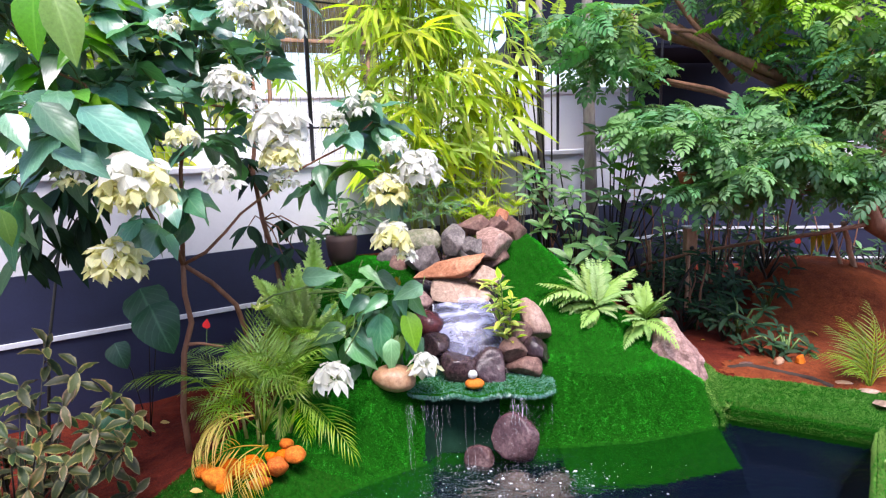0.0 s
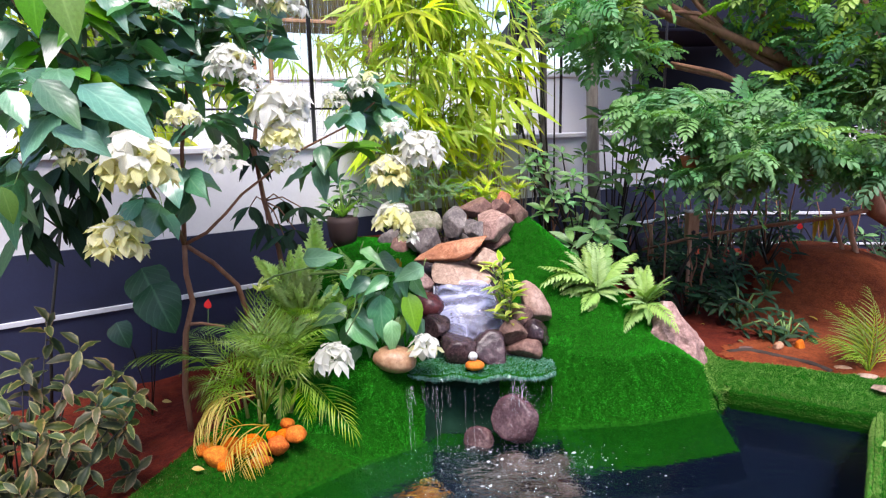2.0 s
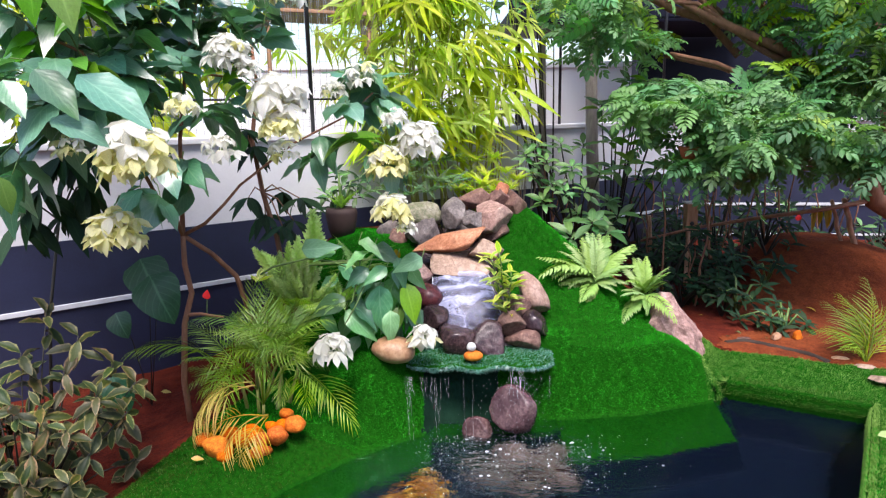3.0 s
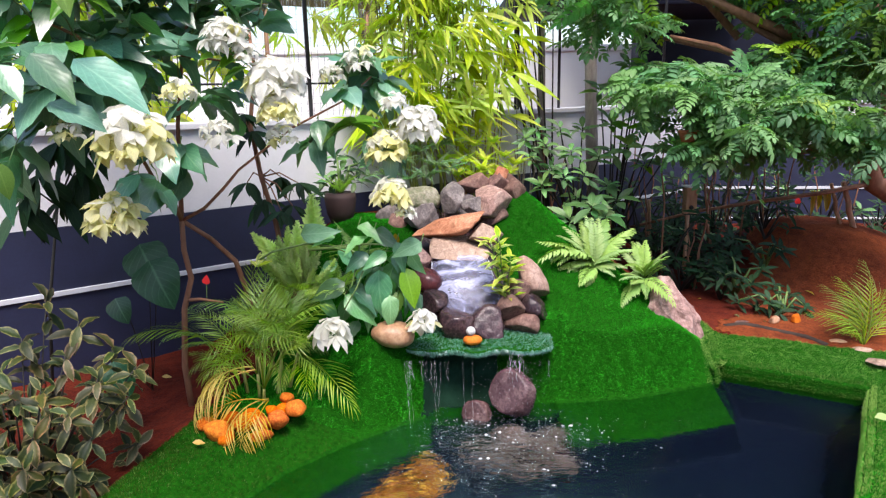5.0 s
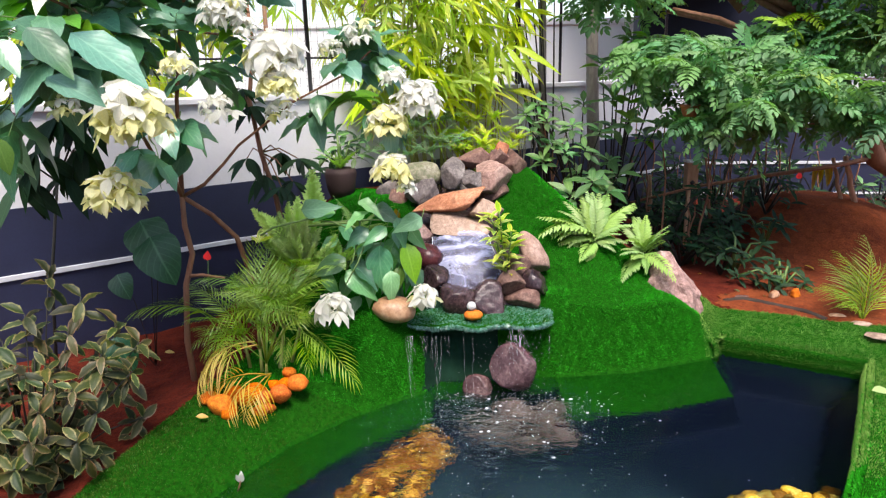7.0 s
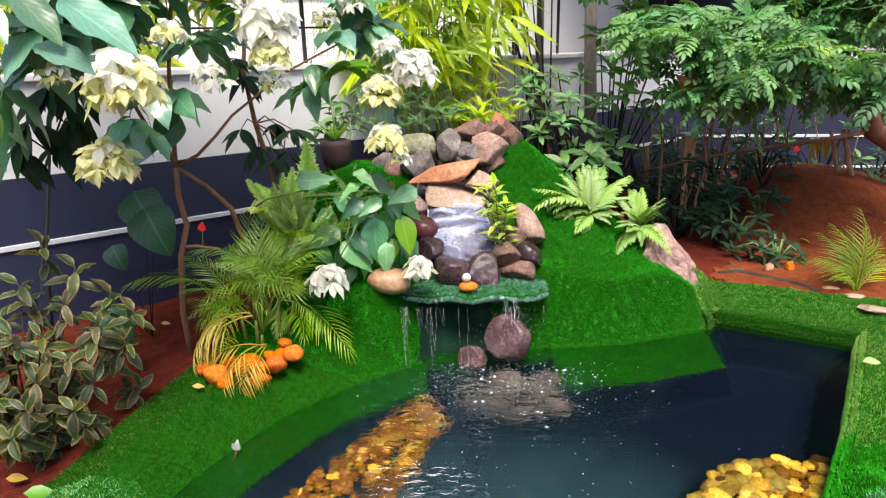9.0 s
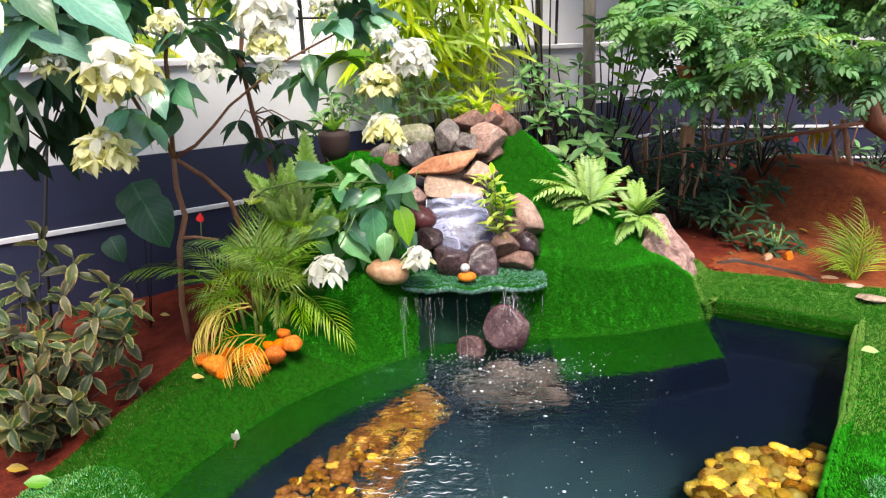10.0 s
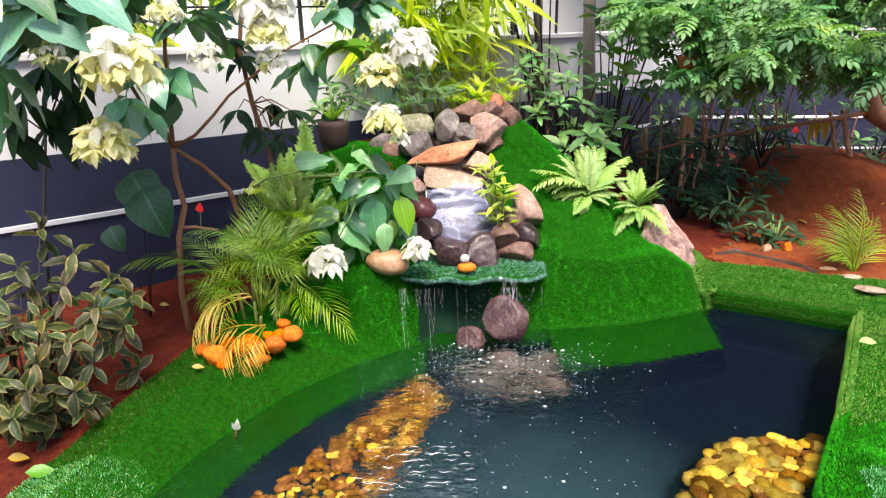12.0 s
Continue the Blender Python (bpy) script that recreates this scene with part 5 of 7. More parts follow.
for k in range(2):
    twist, tuft = random.Random(60 + k), blade("needle", PLUME_GREEN, 0.42, 3, 0.2, 0.2, 0.4)
    spine = [Vector((0.05 * math.sin(i * 0.35 + k), i / 10, 0.10 * math.sin(i * 0.28))) for i in range(11)]
    pieces = [(data_of("rib", tube(spine, taper(0.012, 0.004, 10), 5), STEM_GREEN), Matrix())]
    for i in range(150):
        s = 0.06 + 0.94 * i / 150
        j = min(9, int(s * 10))
        way = Vector((math.cos(i * 2.4), 0.55, math.sin(i * 2.4)))
        pieces.append((tuft, aim(spine[j].lerp(spine[j + 1], s * 10 - j), way, (0, 0, 1), 0.15 * min(1.0, 0.35 + 1.2 * s, 0.25 + 2.2 * (1 - s)) * twist.uniform(0.8, 1.2))))
    plumes.append(joined("plume", pieces, PLUME_GREEN))
palm_yellow = [frond("frond", PALM_YELLOW, 0.42, 15, 0.15, 0.05, 1.9, 55, 0.5, 0.25, 0.3, PALM_YELLOW, 0.2, 9)]
fern_fronds = [frond("frond", FERN_GREEN, 0.34, 24, 0.06, 0.2, a, 70, 0.3, 0.08, 0.12, STEM_GREEN, 0.1, i) for i, a in enumerate((0.5, 0.9))]
SAGO_ARCH = (0.9, 1.4, 0.6)
sago_fronds = [frond("frond", FERN_PALE, 0.36, 15, 0.080, 0.34, a, 64, 0.45, 0.08, 0.4, STEM_GREEN, 0.2, i, 0.7, 0.42, 0.8) for i, a in enumerate(SAGO_ARCH)]


def crown(root, rng, meshes, at, count, size, rise=0.6, name="frond", toward=(0, 0, 0), spin=0.0):
    for k in range(count):
        a = spin + k * 2.4 + rng.uniform(-0.3, 0.3)
        up = rise * rng.uniform(0.5, 1.4)
        way = Vector((math.cos(a), math.sin(a), up)) + Vector(toward)
        leaf_on(root, rng.choice(meshes), aim(at, way, (0, 0, 1) if abs(way.normalized().z) < 0.95 else (0, -1, 0), rng.uniform(*size), rng.uniform(-0.3, 0.3)), name)


def palm():
    rng = random.Random(21)
    base = Vector((-0.86, 2.93, 0.0))
    p = plant("areca_palm", "bushy young areca palm with feathery green fronds", "palm", base)
    feet = []
    for dx, dy, h in ((0, 0, 0.16), (0.07, 0.03, 0.24), (-0.06, 0.04, 0.20), (0.03, -0.05, 0.12), (0.11, 0.08, 0.22), (-0.02, 0.07, 0.26)):
        b = base + Vector((dx, dy, 0))
        top = b + Vector((dx * 0.5, dy * 0.5, h))
        limb(p, [b, top], 0.010, 0.006, CULM, "stem")
        feet.append(top)
    for tip in ((-1.148, 2.800, 0.369), (-1.063, 2.750, 0.262), (-1.151, 2.900, 0.270), (-0.929, 3.000, 0.424), (-1.000, 2.900, 0.351), (-0.985, 3.000, 0.507), (-0.886, 3.000, 0.587), (-0.830, 3.050, 0.626), (-0.773, 3.000, 0.691), (-0.710, 3.050, 0.651), (-0.652, 3.000, 0.610), (-0.607, 3.000, 0.529), (-0.553, 2.950, 0.435), (-0.681, 2.850, 0.497), (-0.761, 2.850, 0.446), (-0.826, 2.800, 0.411), (-0.615, 2.850, 0.390), (-0.561, 2.850, 0.281), (-0.436, 2.720, 0.084), (-0.484, 2.800, 0.177), (-0.571, 2.720, 0.174), (-0.689, 2.750, 0.175), (-0.912, 2.800, 0.307), (-0.968, 2.950, 0.414), (-1.060, 3.050, 0.452), (-1.120, 3.000, 0.372), (-0.814, 2.900, 0.536), (-0.723, 2.900, 0.573), (-0.852, 2.850, 0.526), (-0.651, 2.900, 0.533), (-1.019, 2.750, 0.221)):
        k = rng.randrange(3)
        low = min(feet, key=lambda f: abs(f.x - tip[0]) * 0.3 + rng.random() * 0.1)
        limb(p, [low - Vector((0, 0, 0.08)), low], 0.005, 0.004, CULM, "stem", 5)
        arc_to(p, palm_fronds[k], PALM_ARCH[k], 0.54, low, tip, rng.uniform(-0.5, 0.5))
        if tip[2] > 0.3:
            for j in range(2):
                side = Vector(tip) + Vector((rng.uniform(-0.10, 0.10), rng.uniform(-0.16, 0.06), rng.uniform(-0.12, 0.04)))
                mid = low.lerp(Vector(tip), rng.uniform(0.30, 0.55))
                limb(p, [low, mid], 0.004, 0.003, CULM, "stem", 4)
                arc_to(p, palm_fronds[1], PALM_ARCH[1], 0.54, mid, side + (side - mid) * rng.uniform(0.0, 0.4), rng.uniform(-0.8, 0.8))
    for low, tip in (((-0.819, 2.720, 0.285), (-1.054, 2.620, 0.055)), ((-0.802, 2.700, 0.279), (-1.003, 2.600, 0.024)), ((-0.743, 2.660, 0.164), (-0.931, 2.520, -0.041)), ((-0.743, 2.660, 0.164), (-0.821, 2.500, -0.058)), ((-0.744, 2.660, 0.156), (-0.758, 2.500, -0.019)), ((-0.750, 2.640, 0.166), (-0.990, 2.540, 0.016)), ((-0.828, 2.700, 0.267), (-1.035, 2.650, 0.133))):
        arc_to(p, palm_yellow[0], 1.9, 0.42, low, tip, rng.uniform(-0.4, 0.4))


def fern(base, label, meshes, count, size, rise, seed, toward=(0, 0, 0), name="fern"):
    f = plant(name, label, "fern", Vector(base), "ferns")
    crown(f, random.Random(seed), meshes, Vector(base) + Vector((0, 0, 0.01)), count, size, rise, toward=toward)
    return f


palm()


def plume_fern():
    rng = random.Random(91)
    base = Vector((-0.695, 3.150, 0.457))
    f = plant("foxtail_fern", "foxtail fern with upright fluffy pale green plumes", "fern", base, "ferns")
    for tip in ((-0.610, 3.200, 0.951), (-0.591, 3.250, 0.909), (-0.663, 3.150, 0.836), (-0.718, 3.150, 0.810), (-0.749, 3.100, 0.778), (-0.889, 3.150, 0.786), (-0.836, 3.100, 0.769), (-0.792, 3.100, 0.734), (-0.621, 3.100, 0.745), (-0.551, 3.050, 0.702), (-0.500, 3.000, 0.648), (-0.524, 3.000, 0.595), (-0.585, 3.000, 0.649), (-0.656, 3.050, 0.677), (-0.695, 3.000, 0.703), (-0.748, 3.000, 0.678), (-0.700, 3.100, 0.746), (-0.488, 3.050, 0.675), (-0.551, 2.980, 0.534), (-0.835, 3.050, 0.706)):
        tip = Vector(tip)
        start = base.lerp(tip, 0.15)
        leaf_on(f, rng.choice(plumes), aim(start, tip - start, (0, -1, 0.2), (tip - start).length, rng.uniform(-1, 1), rng.uniform(0.75, 1.0)), "plume")


plume_fern()
fern((-0.486, 3.050, 0.513), "light green fern on the rockery flank", fern_fronds, 20, (0.4, 0.7), 1.2, 18, (0, -0.3, 0))
fern((-0.457, 3.500, 0.565), "light green fern on the turfed mound", fern_fronds, 16, (0.5, 0.8), 0.9, 15, (0, -0.3, 0))


def arching_fern(label, base, tips, seed):
    rng = random.Random(seed)
    f = plant("fern", label, "fern", Vector(base), "ferns")
    for tip in tips:
        k = rng.randrange(3)
        for j in range(3):
            tip = Vector(tip) + Vector((rng.uniform(-0.05, 0.05), rng.uniform(-0.06, 0.02), rng.uniform(-0.05, 0.03))) * j * 0.8
            arc_to(f, sago_fronds[k], SAGO_ARCH[k], 0.36, Vector(base) + Vector((rng.uniform(-0.015, 0.015), rng.uniform(-0.015, 0.015), 0.0)), tip, rng.uniform(-0.5, 0.5))


arching_fern("pale green fern arching over the turf mound", (0.844, 3.700, 0.448), ((0.536, 3.620, 0.609), (0.610, 3.600, 0.509), (0.669, 3.750, 0.643), (0.819, 3.800, 0.695), (0.993, 3.850, 0.664), (1.096, 3.800, 0.617), (0.680, 3.580, 0.459), (0.804, 3.560, 0.358), (0.917, 3.580, 0.456), (1.039, 3.650, 0.545), (0.595, 3.650, 0.551), (0.844, 3.600, 0.615)), 6)
arching_fern("smaller pale fern beside the granite boulder", (1.130, 3.700, 0.368), ((1.258, 3.720, 0.574), (1.228, 3.650, 0.456), (1.164, 3.800, 0.567), (1.025, 3.700, 0.494), (1.145, 3.580, 0.305), (1.043, 3.560, 0.345), (1.202, 3.600, 0.542), (0.974, 3.580, 0.436)), 7)


# ---- the slender plant on the waterfall's edge ----
def edge_plant():
    rng = random.Random(31)
    base = Vector((0.325, 3.26, 0.33))
    p = plant("dracaena", "slender plant with yellow-margined green leaves by the waterfall", "plant", base)
    for tip in ((0.272, 3.250, 0.728), (0.237, 3.300, 0.689), (0.329, 3.220, 0.636)):
        stem = bend(base, tip, -0.01, 6, 0.004, 3)
        limb(p, stem, 0.005, 0.003, STEM_GREEN, "stem", 5)
        for k in range(21):
            at = stem[0].lerp(stem[-1], 0.2 + 0.8 * k / 20)
            a = k * 2.4
            leaf_on(p, rng.choice(lime_leaf), aim(at, (math.cos(a), math.sin(a) - 0.2, rng.uniform(0.1, 0.9)), (0, -0.3, 1), rng.uniform(0.065, 0.115)))


edge_plant()


# ---- fence on the wall ----
def fence():
    f = thing("fence", "black iron posts with wire netting on the garden wall", "fence", Matrix.Translation((-0.8, 4.45, 1.25)))
    for k, (x, r) in enumerate(((-2.9, 0.012), (-1.75, 0.012), (-0.83, 0.014), (-0.1, 0.010), (0.60, 0.022), (0.98, 0.012), (1.28, 0.018), (2.1, 0.012))):
        y = 4.98 + 0.745 * x + 0.09
        part("post", tube([(x + 0.8, y - 4.45, 0), (x + 0.785, y - 4.45, 1.9)], r, 8), IRON, f)
    for z in (0.22, 1.0, 1.85):
        part("rail", tube([(-2.9 + 0.8, 4.98 - 0.745 * 2.9 + 0.09 - 4.45, z), (-0.1 + 0.8, 4.98 - 0.745 * 0.1 + 0.09 - 4.45, z)], 0.007, 6), IRON, f)
    verts, faces = [], []

    def wire(a, b, w):
        k = len(verts)
        a, b = Vector(a), Vector(b)
        side = (b - a).cross(Vector((0.6, -0.8, 0))).normalized() * w
        deep = Vector((0.0007, -0.0007, 0))
        verts.extend([a - side + deep, a + side + deep, b + side + deep, b - side + deep, a - side - deep, a + side - deep, b + side - deep, b - side - deep])
        faces.extend([(k, k + 1, k + 2, k + 3), (k + 7, k + 6, k + 5, k + 4), (k, k + 3, k + 7, k + 4), (k + 1, k + 5, k + 6, k + 2)])

    x = -2.9
    while x < -0.1:
        y = 4.98 + 0.745 * x + 0.09 - 4.45
        wire((x + 0.8, y, 0.02), (x + 0.8, y, 1.85), 0.0007)
        x += 0.036
    z = 0.05
    while z < 1.85:
        wire((-2.1, 4.98 - 0.745 * 2.9 + 0.09 - 4.45, z), (0.7, 4.98 - 0.0745 + 0.09 - 4.45, z), 0.0007)
        z += 0.045
    ob = part("netting", raw("netting", verts, faces, GALVANISED, False), None, f, "fine wire netting")
    ob["kind"] = "stuff"


fence()


# ---- bamboo in front of the wall ----
def spray(name, material, seed, count=7, length=(0.12, 0.24), narrow=0.14, droop=0.5):
    """A bamboo twig end: narrow leaves that fan out and hang."""
    rng = random.Random(seed)
    one = blade("bamboo_leaf", material, narrow, 4, 0.15, 0.3, 0.35)
    pieces = [(data_of("twig", tube([(0, 0, 0), (0, 0.06, 0.005), (0, 0.12, -0.01)], [0.0016, 0.0012, 0.0008], 4), material), Matrix())]
    for k in range(count):
        a = rng.uniform(-1.2, 1.2)
        pieces.append((one, aim((0, 0.12 * k / count, 0), (math.sin(a), math.cos(a), rng.uniform(-droop - 0.4, 0.25)), (0, 0, 1), rng.uniform(*length), rng.uniform(-0.6, 0.6))))
    return joined(name, pieces, material)


bamboo_sprays = [spray("leaf_spray", BAMBOO_LEAF, k) for k in range(5)]
long_bamboo = blade("bamboo_leaf", BAMBOO_LEAF, 0.13, 5, 0.15, 0.35, 0.4)


def bamboo():
    rng = random.Random(41)
    clump = plant("bamboo", "clump of thin bamboo with bright yellow-green leaves", "bamboo", Vector((0.0, 4.55, 0.4)))
    for k in range(24):
        x = rng.uniform(-0.36, 0.52) if k < 17 else rng.uniform(-0.2, 0.3)
        y = 4.98 + 0.745 * x - rng.uniform(0.12, 0.42)
        foot = Vector((x, y, land(x, y, False)))
        top = Vector((x + rng.uniform(-0.35, 0.35), y + rng.uniform(-0.25, 0.1), rng.uniform(2.3, 3.5)))
        line = bend(foot, top, 0, 8, 0.012, k)
        limb(clump, line, rng.uniform(0.005, 0.010), 0.003, CULM, "culm", 6)
        for i in range(16):
            s = rng.uniform(0.28, 1.0)
            at = line[0].lerp(line[-1], s)
            way = rnd_way(rng, 0.15) + Vector((0, -0.35, 0))
            out = at + way.normalized() * rng.uniform(0.05, 0.22)
            if at.z < 1.15 and rng.random() < 0.6:
                continue
            leaf_on(clump, rng.choice(bamboo_sprays), aim(out, way + Vector((0, 0, -0.3)), (0, -0.3, 1), rng.uniform(0.8, 1.3), rng.uniform(-0.4, 0.4)), "leaf_spray")
    for at, tip in (((0.301, 4.200, 1.539), (0.310, 4.150, 1.311)), ((0.349, 4.200, 1.505), (0.422, 4.150, 1.309)), ((0.386, 4.200, 1.521), (0.562, 4.100, 1.308)), ((0.427, 4.200, 1.521), (0.685, 4.100, 1.416)), ((0.139, 4.250, 1.543), (0.197, 4.200, 1.373))):
        a, b = Vector(at), Vector(tip)
        leaf_on(clump, long_bamboo, aim(a, b - a, (0.1, -1, 0.5), (b - a).length * 1.1), "long_leaf")


bamboo()


def bare_stems():
    rng = random.Random(43)
    s = plant("dry_shrub", "leafless brown stems against the garden wall", "shrub", Vector((0.5, 4.85, 0.3)))
    for k in range(26):
        x = rng.uniform(0.12, 0.95)
        y = 4.98 + 0.745 * x - rng.uniform(0.1, 0.45)
        a = Vector((x, y, land(x, y, False)))
        b = a + Vector((rng.uniform(-0.25, 0.25), rng.uniform(-0.1, 0.05), rng.uniform(0.6, 1.5)))
        limb(s, bend(a, b, 0, 6, 0.02, k), rng.uniform(0.004, 0.009), 0.003, BARK if k % 2 else GREY_BARK, "stem", 5)


bare_stems()

# ---- shrubs along the wall ----
mist_fronds = [frond("frond", MIST_FERN, 0.34, 22, 0.05, 0.24, a, 68, 0.3, 0.1, 0.15, STEM_GREEN, 0.1, 30 + i) for i, a in enumerate((0.6, 1.2))]
yellow_frond = [frond("frond", BAMBOO_LEAF, 0.3, 26, 0.042, 0.30, 1.1, 70, 0.2, 0.1, 0.2, STEM_GREEN, 0.1, 2)]


def tuft(base, label, meshes, count, size, rise, seed, category="shrub", name="shrub", toward=(0, -0.2, 0)):
    f = plant(name, label, category, Vector(base))
    crown(f, random.Random(seed), meshes, Vector(base), count, size, rise, toward=toward)


for k, at in enumerate(((0.099, 4.300, 0.884), (0.222, 4.300, 0.865), (0.349, 4.350, 0.875), (0.443, 4.400, 0.885), (0.155, 4.400, 0.959), (0.281, 4.400, 0.965), (0.410, 4.450, 0.986), (0.489, 4.500, 0.927), (0.214, 4.500, 1.055), (0.341, 4.500, 1.071), (0.105, 4.500, 1.057), (0.254, 4.250, 0.923))):
    tuft(at, "feathery yellow-green shrub behind the rockery stones", yellow_frond, 15, (0.3, 0.6), 1.5, 50 + k, toward=(0.1, -0.3, 0))
for k, at in enumerate(((-0.244, 4.200, 0.985), (-0.143, 4.300, 1.042), (-0.039, 4.200, 0.966), (-0.314, 4.100, 0.914), (-0.091, 4.150, 0.905), (0.046, 4.250, 0.942), (-0.004, 4.400, 1.066), (-0.201, 4.100, 0.896), (-0.413, 4.200, 1.021), (-0.442, 4.100, 0.916), (-0.129, 4.500, 1.147), (-0.287, 4.400, 1.104))):
    tuft(at, "fine grey-green fern growing behind the stones", mist_fronds, 11, (0.35, 0.65), 1.0, 60 + k, "fern", "fern", (0, -0.35, -0.1))
tuft((-0.601, 4.000, 0.833), "young potted shrub with light green leaves", fern_fronds, 9, (0.4, 0.6), 1.8, 66)


def rosette_shrub(label, base, tips, seed, meshes=oval_shrub, size=(0.075, 0.125), leaves=10, material=DARK_STEM):
    rng = random.Random(seed)
    base = Vector(base)
    s = plant("shrub", label, "shrub", base)
    for t in tips:
        t = Vector(t)
        limb(s, [base, base.lerp(t, 0.55) + Vector((0, 0, 0.08)), t], 0.010, 0.004, material, "stem", 5)
        rosette(s, rng, meshes, t, (rng.uniform(-0.3, 0.3), -0.45, 1), leaves, size, 0.55)


rosette_shrub("leafy dark green shrub in front of the wall", (0.95, 4.75, 0.3),
              ((0.682, 4.500, 1.065), (0.791, 4.600, 1.168), (0.850, 4.500, 1.024), (0.720, 4.500, 0.914), (0.925, 4.400, 0.885), (0.602, 4.600, 0.981), (0.797, 4.400, 0.869), (1.084, 4.700, 0.963), (0.653, 4.700, 1.165), (0.983, 4.800, 1.153), (1.123, 4.600, 0.779),
               (0.665, 4.500, 0.801), (0.912, 4.600, 0.705), (0.575, 4.700, 1.089)), 71)
rosette_shrub("shrub with glossy pale green whorled leaves", (1.0, 4.45, 0.2), ((0.956, 4.300, 0.686), (1.049, 4.300, 0.624), (0.826, 4.350, 0.592), (1.165, 4.500, 0.699)), 72, oval_shrub, (0.12, 0.19), 9)
rosette_shrub("tall thin shrub beside the grey trunk", (1.35, 5.4, 0.0),
              ((1.463, 5.000, 1.577), (1.572, 5.000, 1.375), (1.368, 5.100, 1.582), (1.264, 5.000, 1.421), (1.363, 4.900, 1.301), (1.488, 4.900, 1.179), (1.230, 5.000, 1.178), (1.331, 4.900, 1.020), (1.536, 4.900, 0.976), (1.187, 5.200, 1.422), (1.474, 5.200, 1.748),
               (1.690, 5.000, 1.005), (1.487, 5.000, 0.884), (1.281, 5.100, 0.962)), 73, oval_shrub + broad_young[:1], (0.10, 0.17), 9)
rosette_shrub("shrub sprouting between the fence posts", (0.9, 5.5, 0.0),
              ((0.529, 5.200, 2.207), (0.467, 5.200, 2.287), (0.633, 5.200, 2.126), (0.384, 5.200, 2.130), (0.716, 5.200, 1.984), (0.446, 5.200, 1.928), (0.686, 5.300, 2.259), (0.835, 5.300, 2.156)), 74, oval_shrub + broad_young[:1], (0.10, 0.17), 8)

rosette_shrub("leafy shrub growing out of the clay pot", (-0.602, 4.0, 0.80), ((-0.661, 4.050, 0.90), (-0.510, 4.050, 0.92), (-0.722, 4.000, 0.85), (-0.60, 4.05, 0.97), (-0.50, 4.10, 1.00), (-0.631, 4.10, 1.05)), 70, oval_shrub + lance_dark, (0.07, 0.12), 9, STEM_GREEN)


def grey_trunk():
    t = plant("bare_tree", "slim grey tree trunk rising behind the shrubs", "tree", Vector((1.32, 5.75, 0)))
    limb(t, [(1.32, 5.75, 0), (1.238, 5.700, 1.096), (1.213, 5.700, 1.648), (1.193, 5.700, 2.182), (1.157, 5.700, 3.116)], 0.055, 0.04, GREY_BARK, "trunk", 12)
    limb(t, [(0.789, 5.400, 0.672), (0.779, 5.400, 1.429), (0.766, 5.400, 1.983), (0.752, 5.400, 2.639)], 0.03, 0.025, GREY_BARK, "stem", 8)


grey_trunk()

# ---- the feather-leaved tree over the red bank ----
pinnate = [frond("compound_leaf", TREE_LEAF, 0.32, 6, 0.098, 0.46, a, 74, 0.25, 0.14, 0.75, STEM_GREEN, 0.02, i, 0.6, 0.52, 0.55) for i, a in enumerate((0.4, 0.8, 1.2))]
pinnate_sunlit = [frond("compound_leaf", TREE_SUNLIT, 0.32, 6, 0.098, 0.46, a, 74, 0.25, 0.14, 0.75, STEM_GREEN, 0.02, i, 0.6, 0.52, 0.55) for i, a in enumerate((0.4, 0.8))]


def twig_end(leaves, material, seed):
    """The end of a twig with four feathered leaves that spread unevenly."""
    rng = random.Random(seed)
    out = [(data_of("twig", tube([(0, -0.12, -0.02), (0, -0.03, 0.0), (0, 0.04, 0.0)], [0.005, 0.004, 0.002], 5), material), Matrix())]
    for k in range(4):
        a = (k - 1.5) * 0.95 + rng.uniform(-0.4, 0.4)
        out.append((rng.choice(leaves), aim((0, 0.02 * k, 0), (math.sin(a), math.cos(a), rng.uniform(-0.5, 0.35)), (rng.uniform(-0.6, 0.6), rng.uniform(-0.4, 0.4), 1), rng.uniform(0.6, 1.0), rng.uniform(-0.6, 0.6))))
    return joined("leaf_spray", out, material)


tree_sprays = [twig_end(pinnate, TREE_LEAF, k) for k in range(6)]
sunlit_sprays = [twig_end(pinnate_sunlit, TREE_SUNLIT, 10 + k) for k in range(4)]


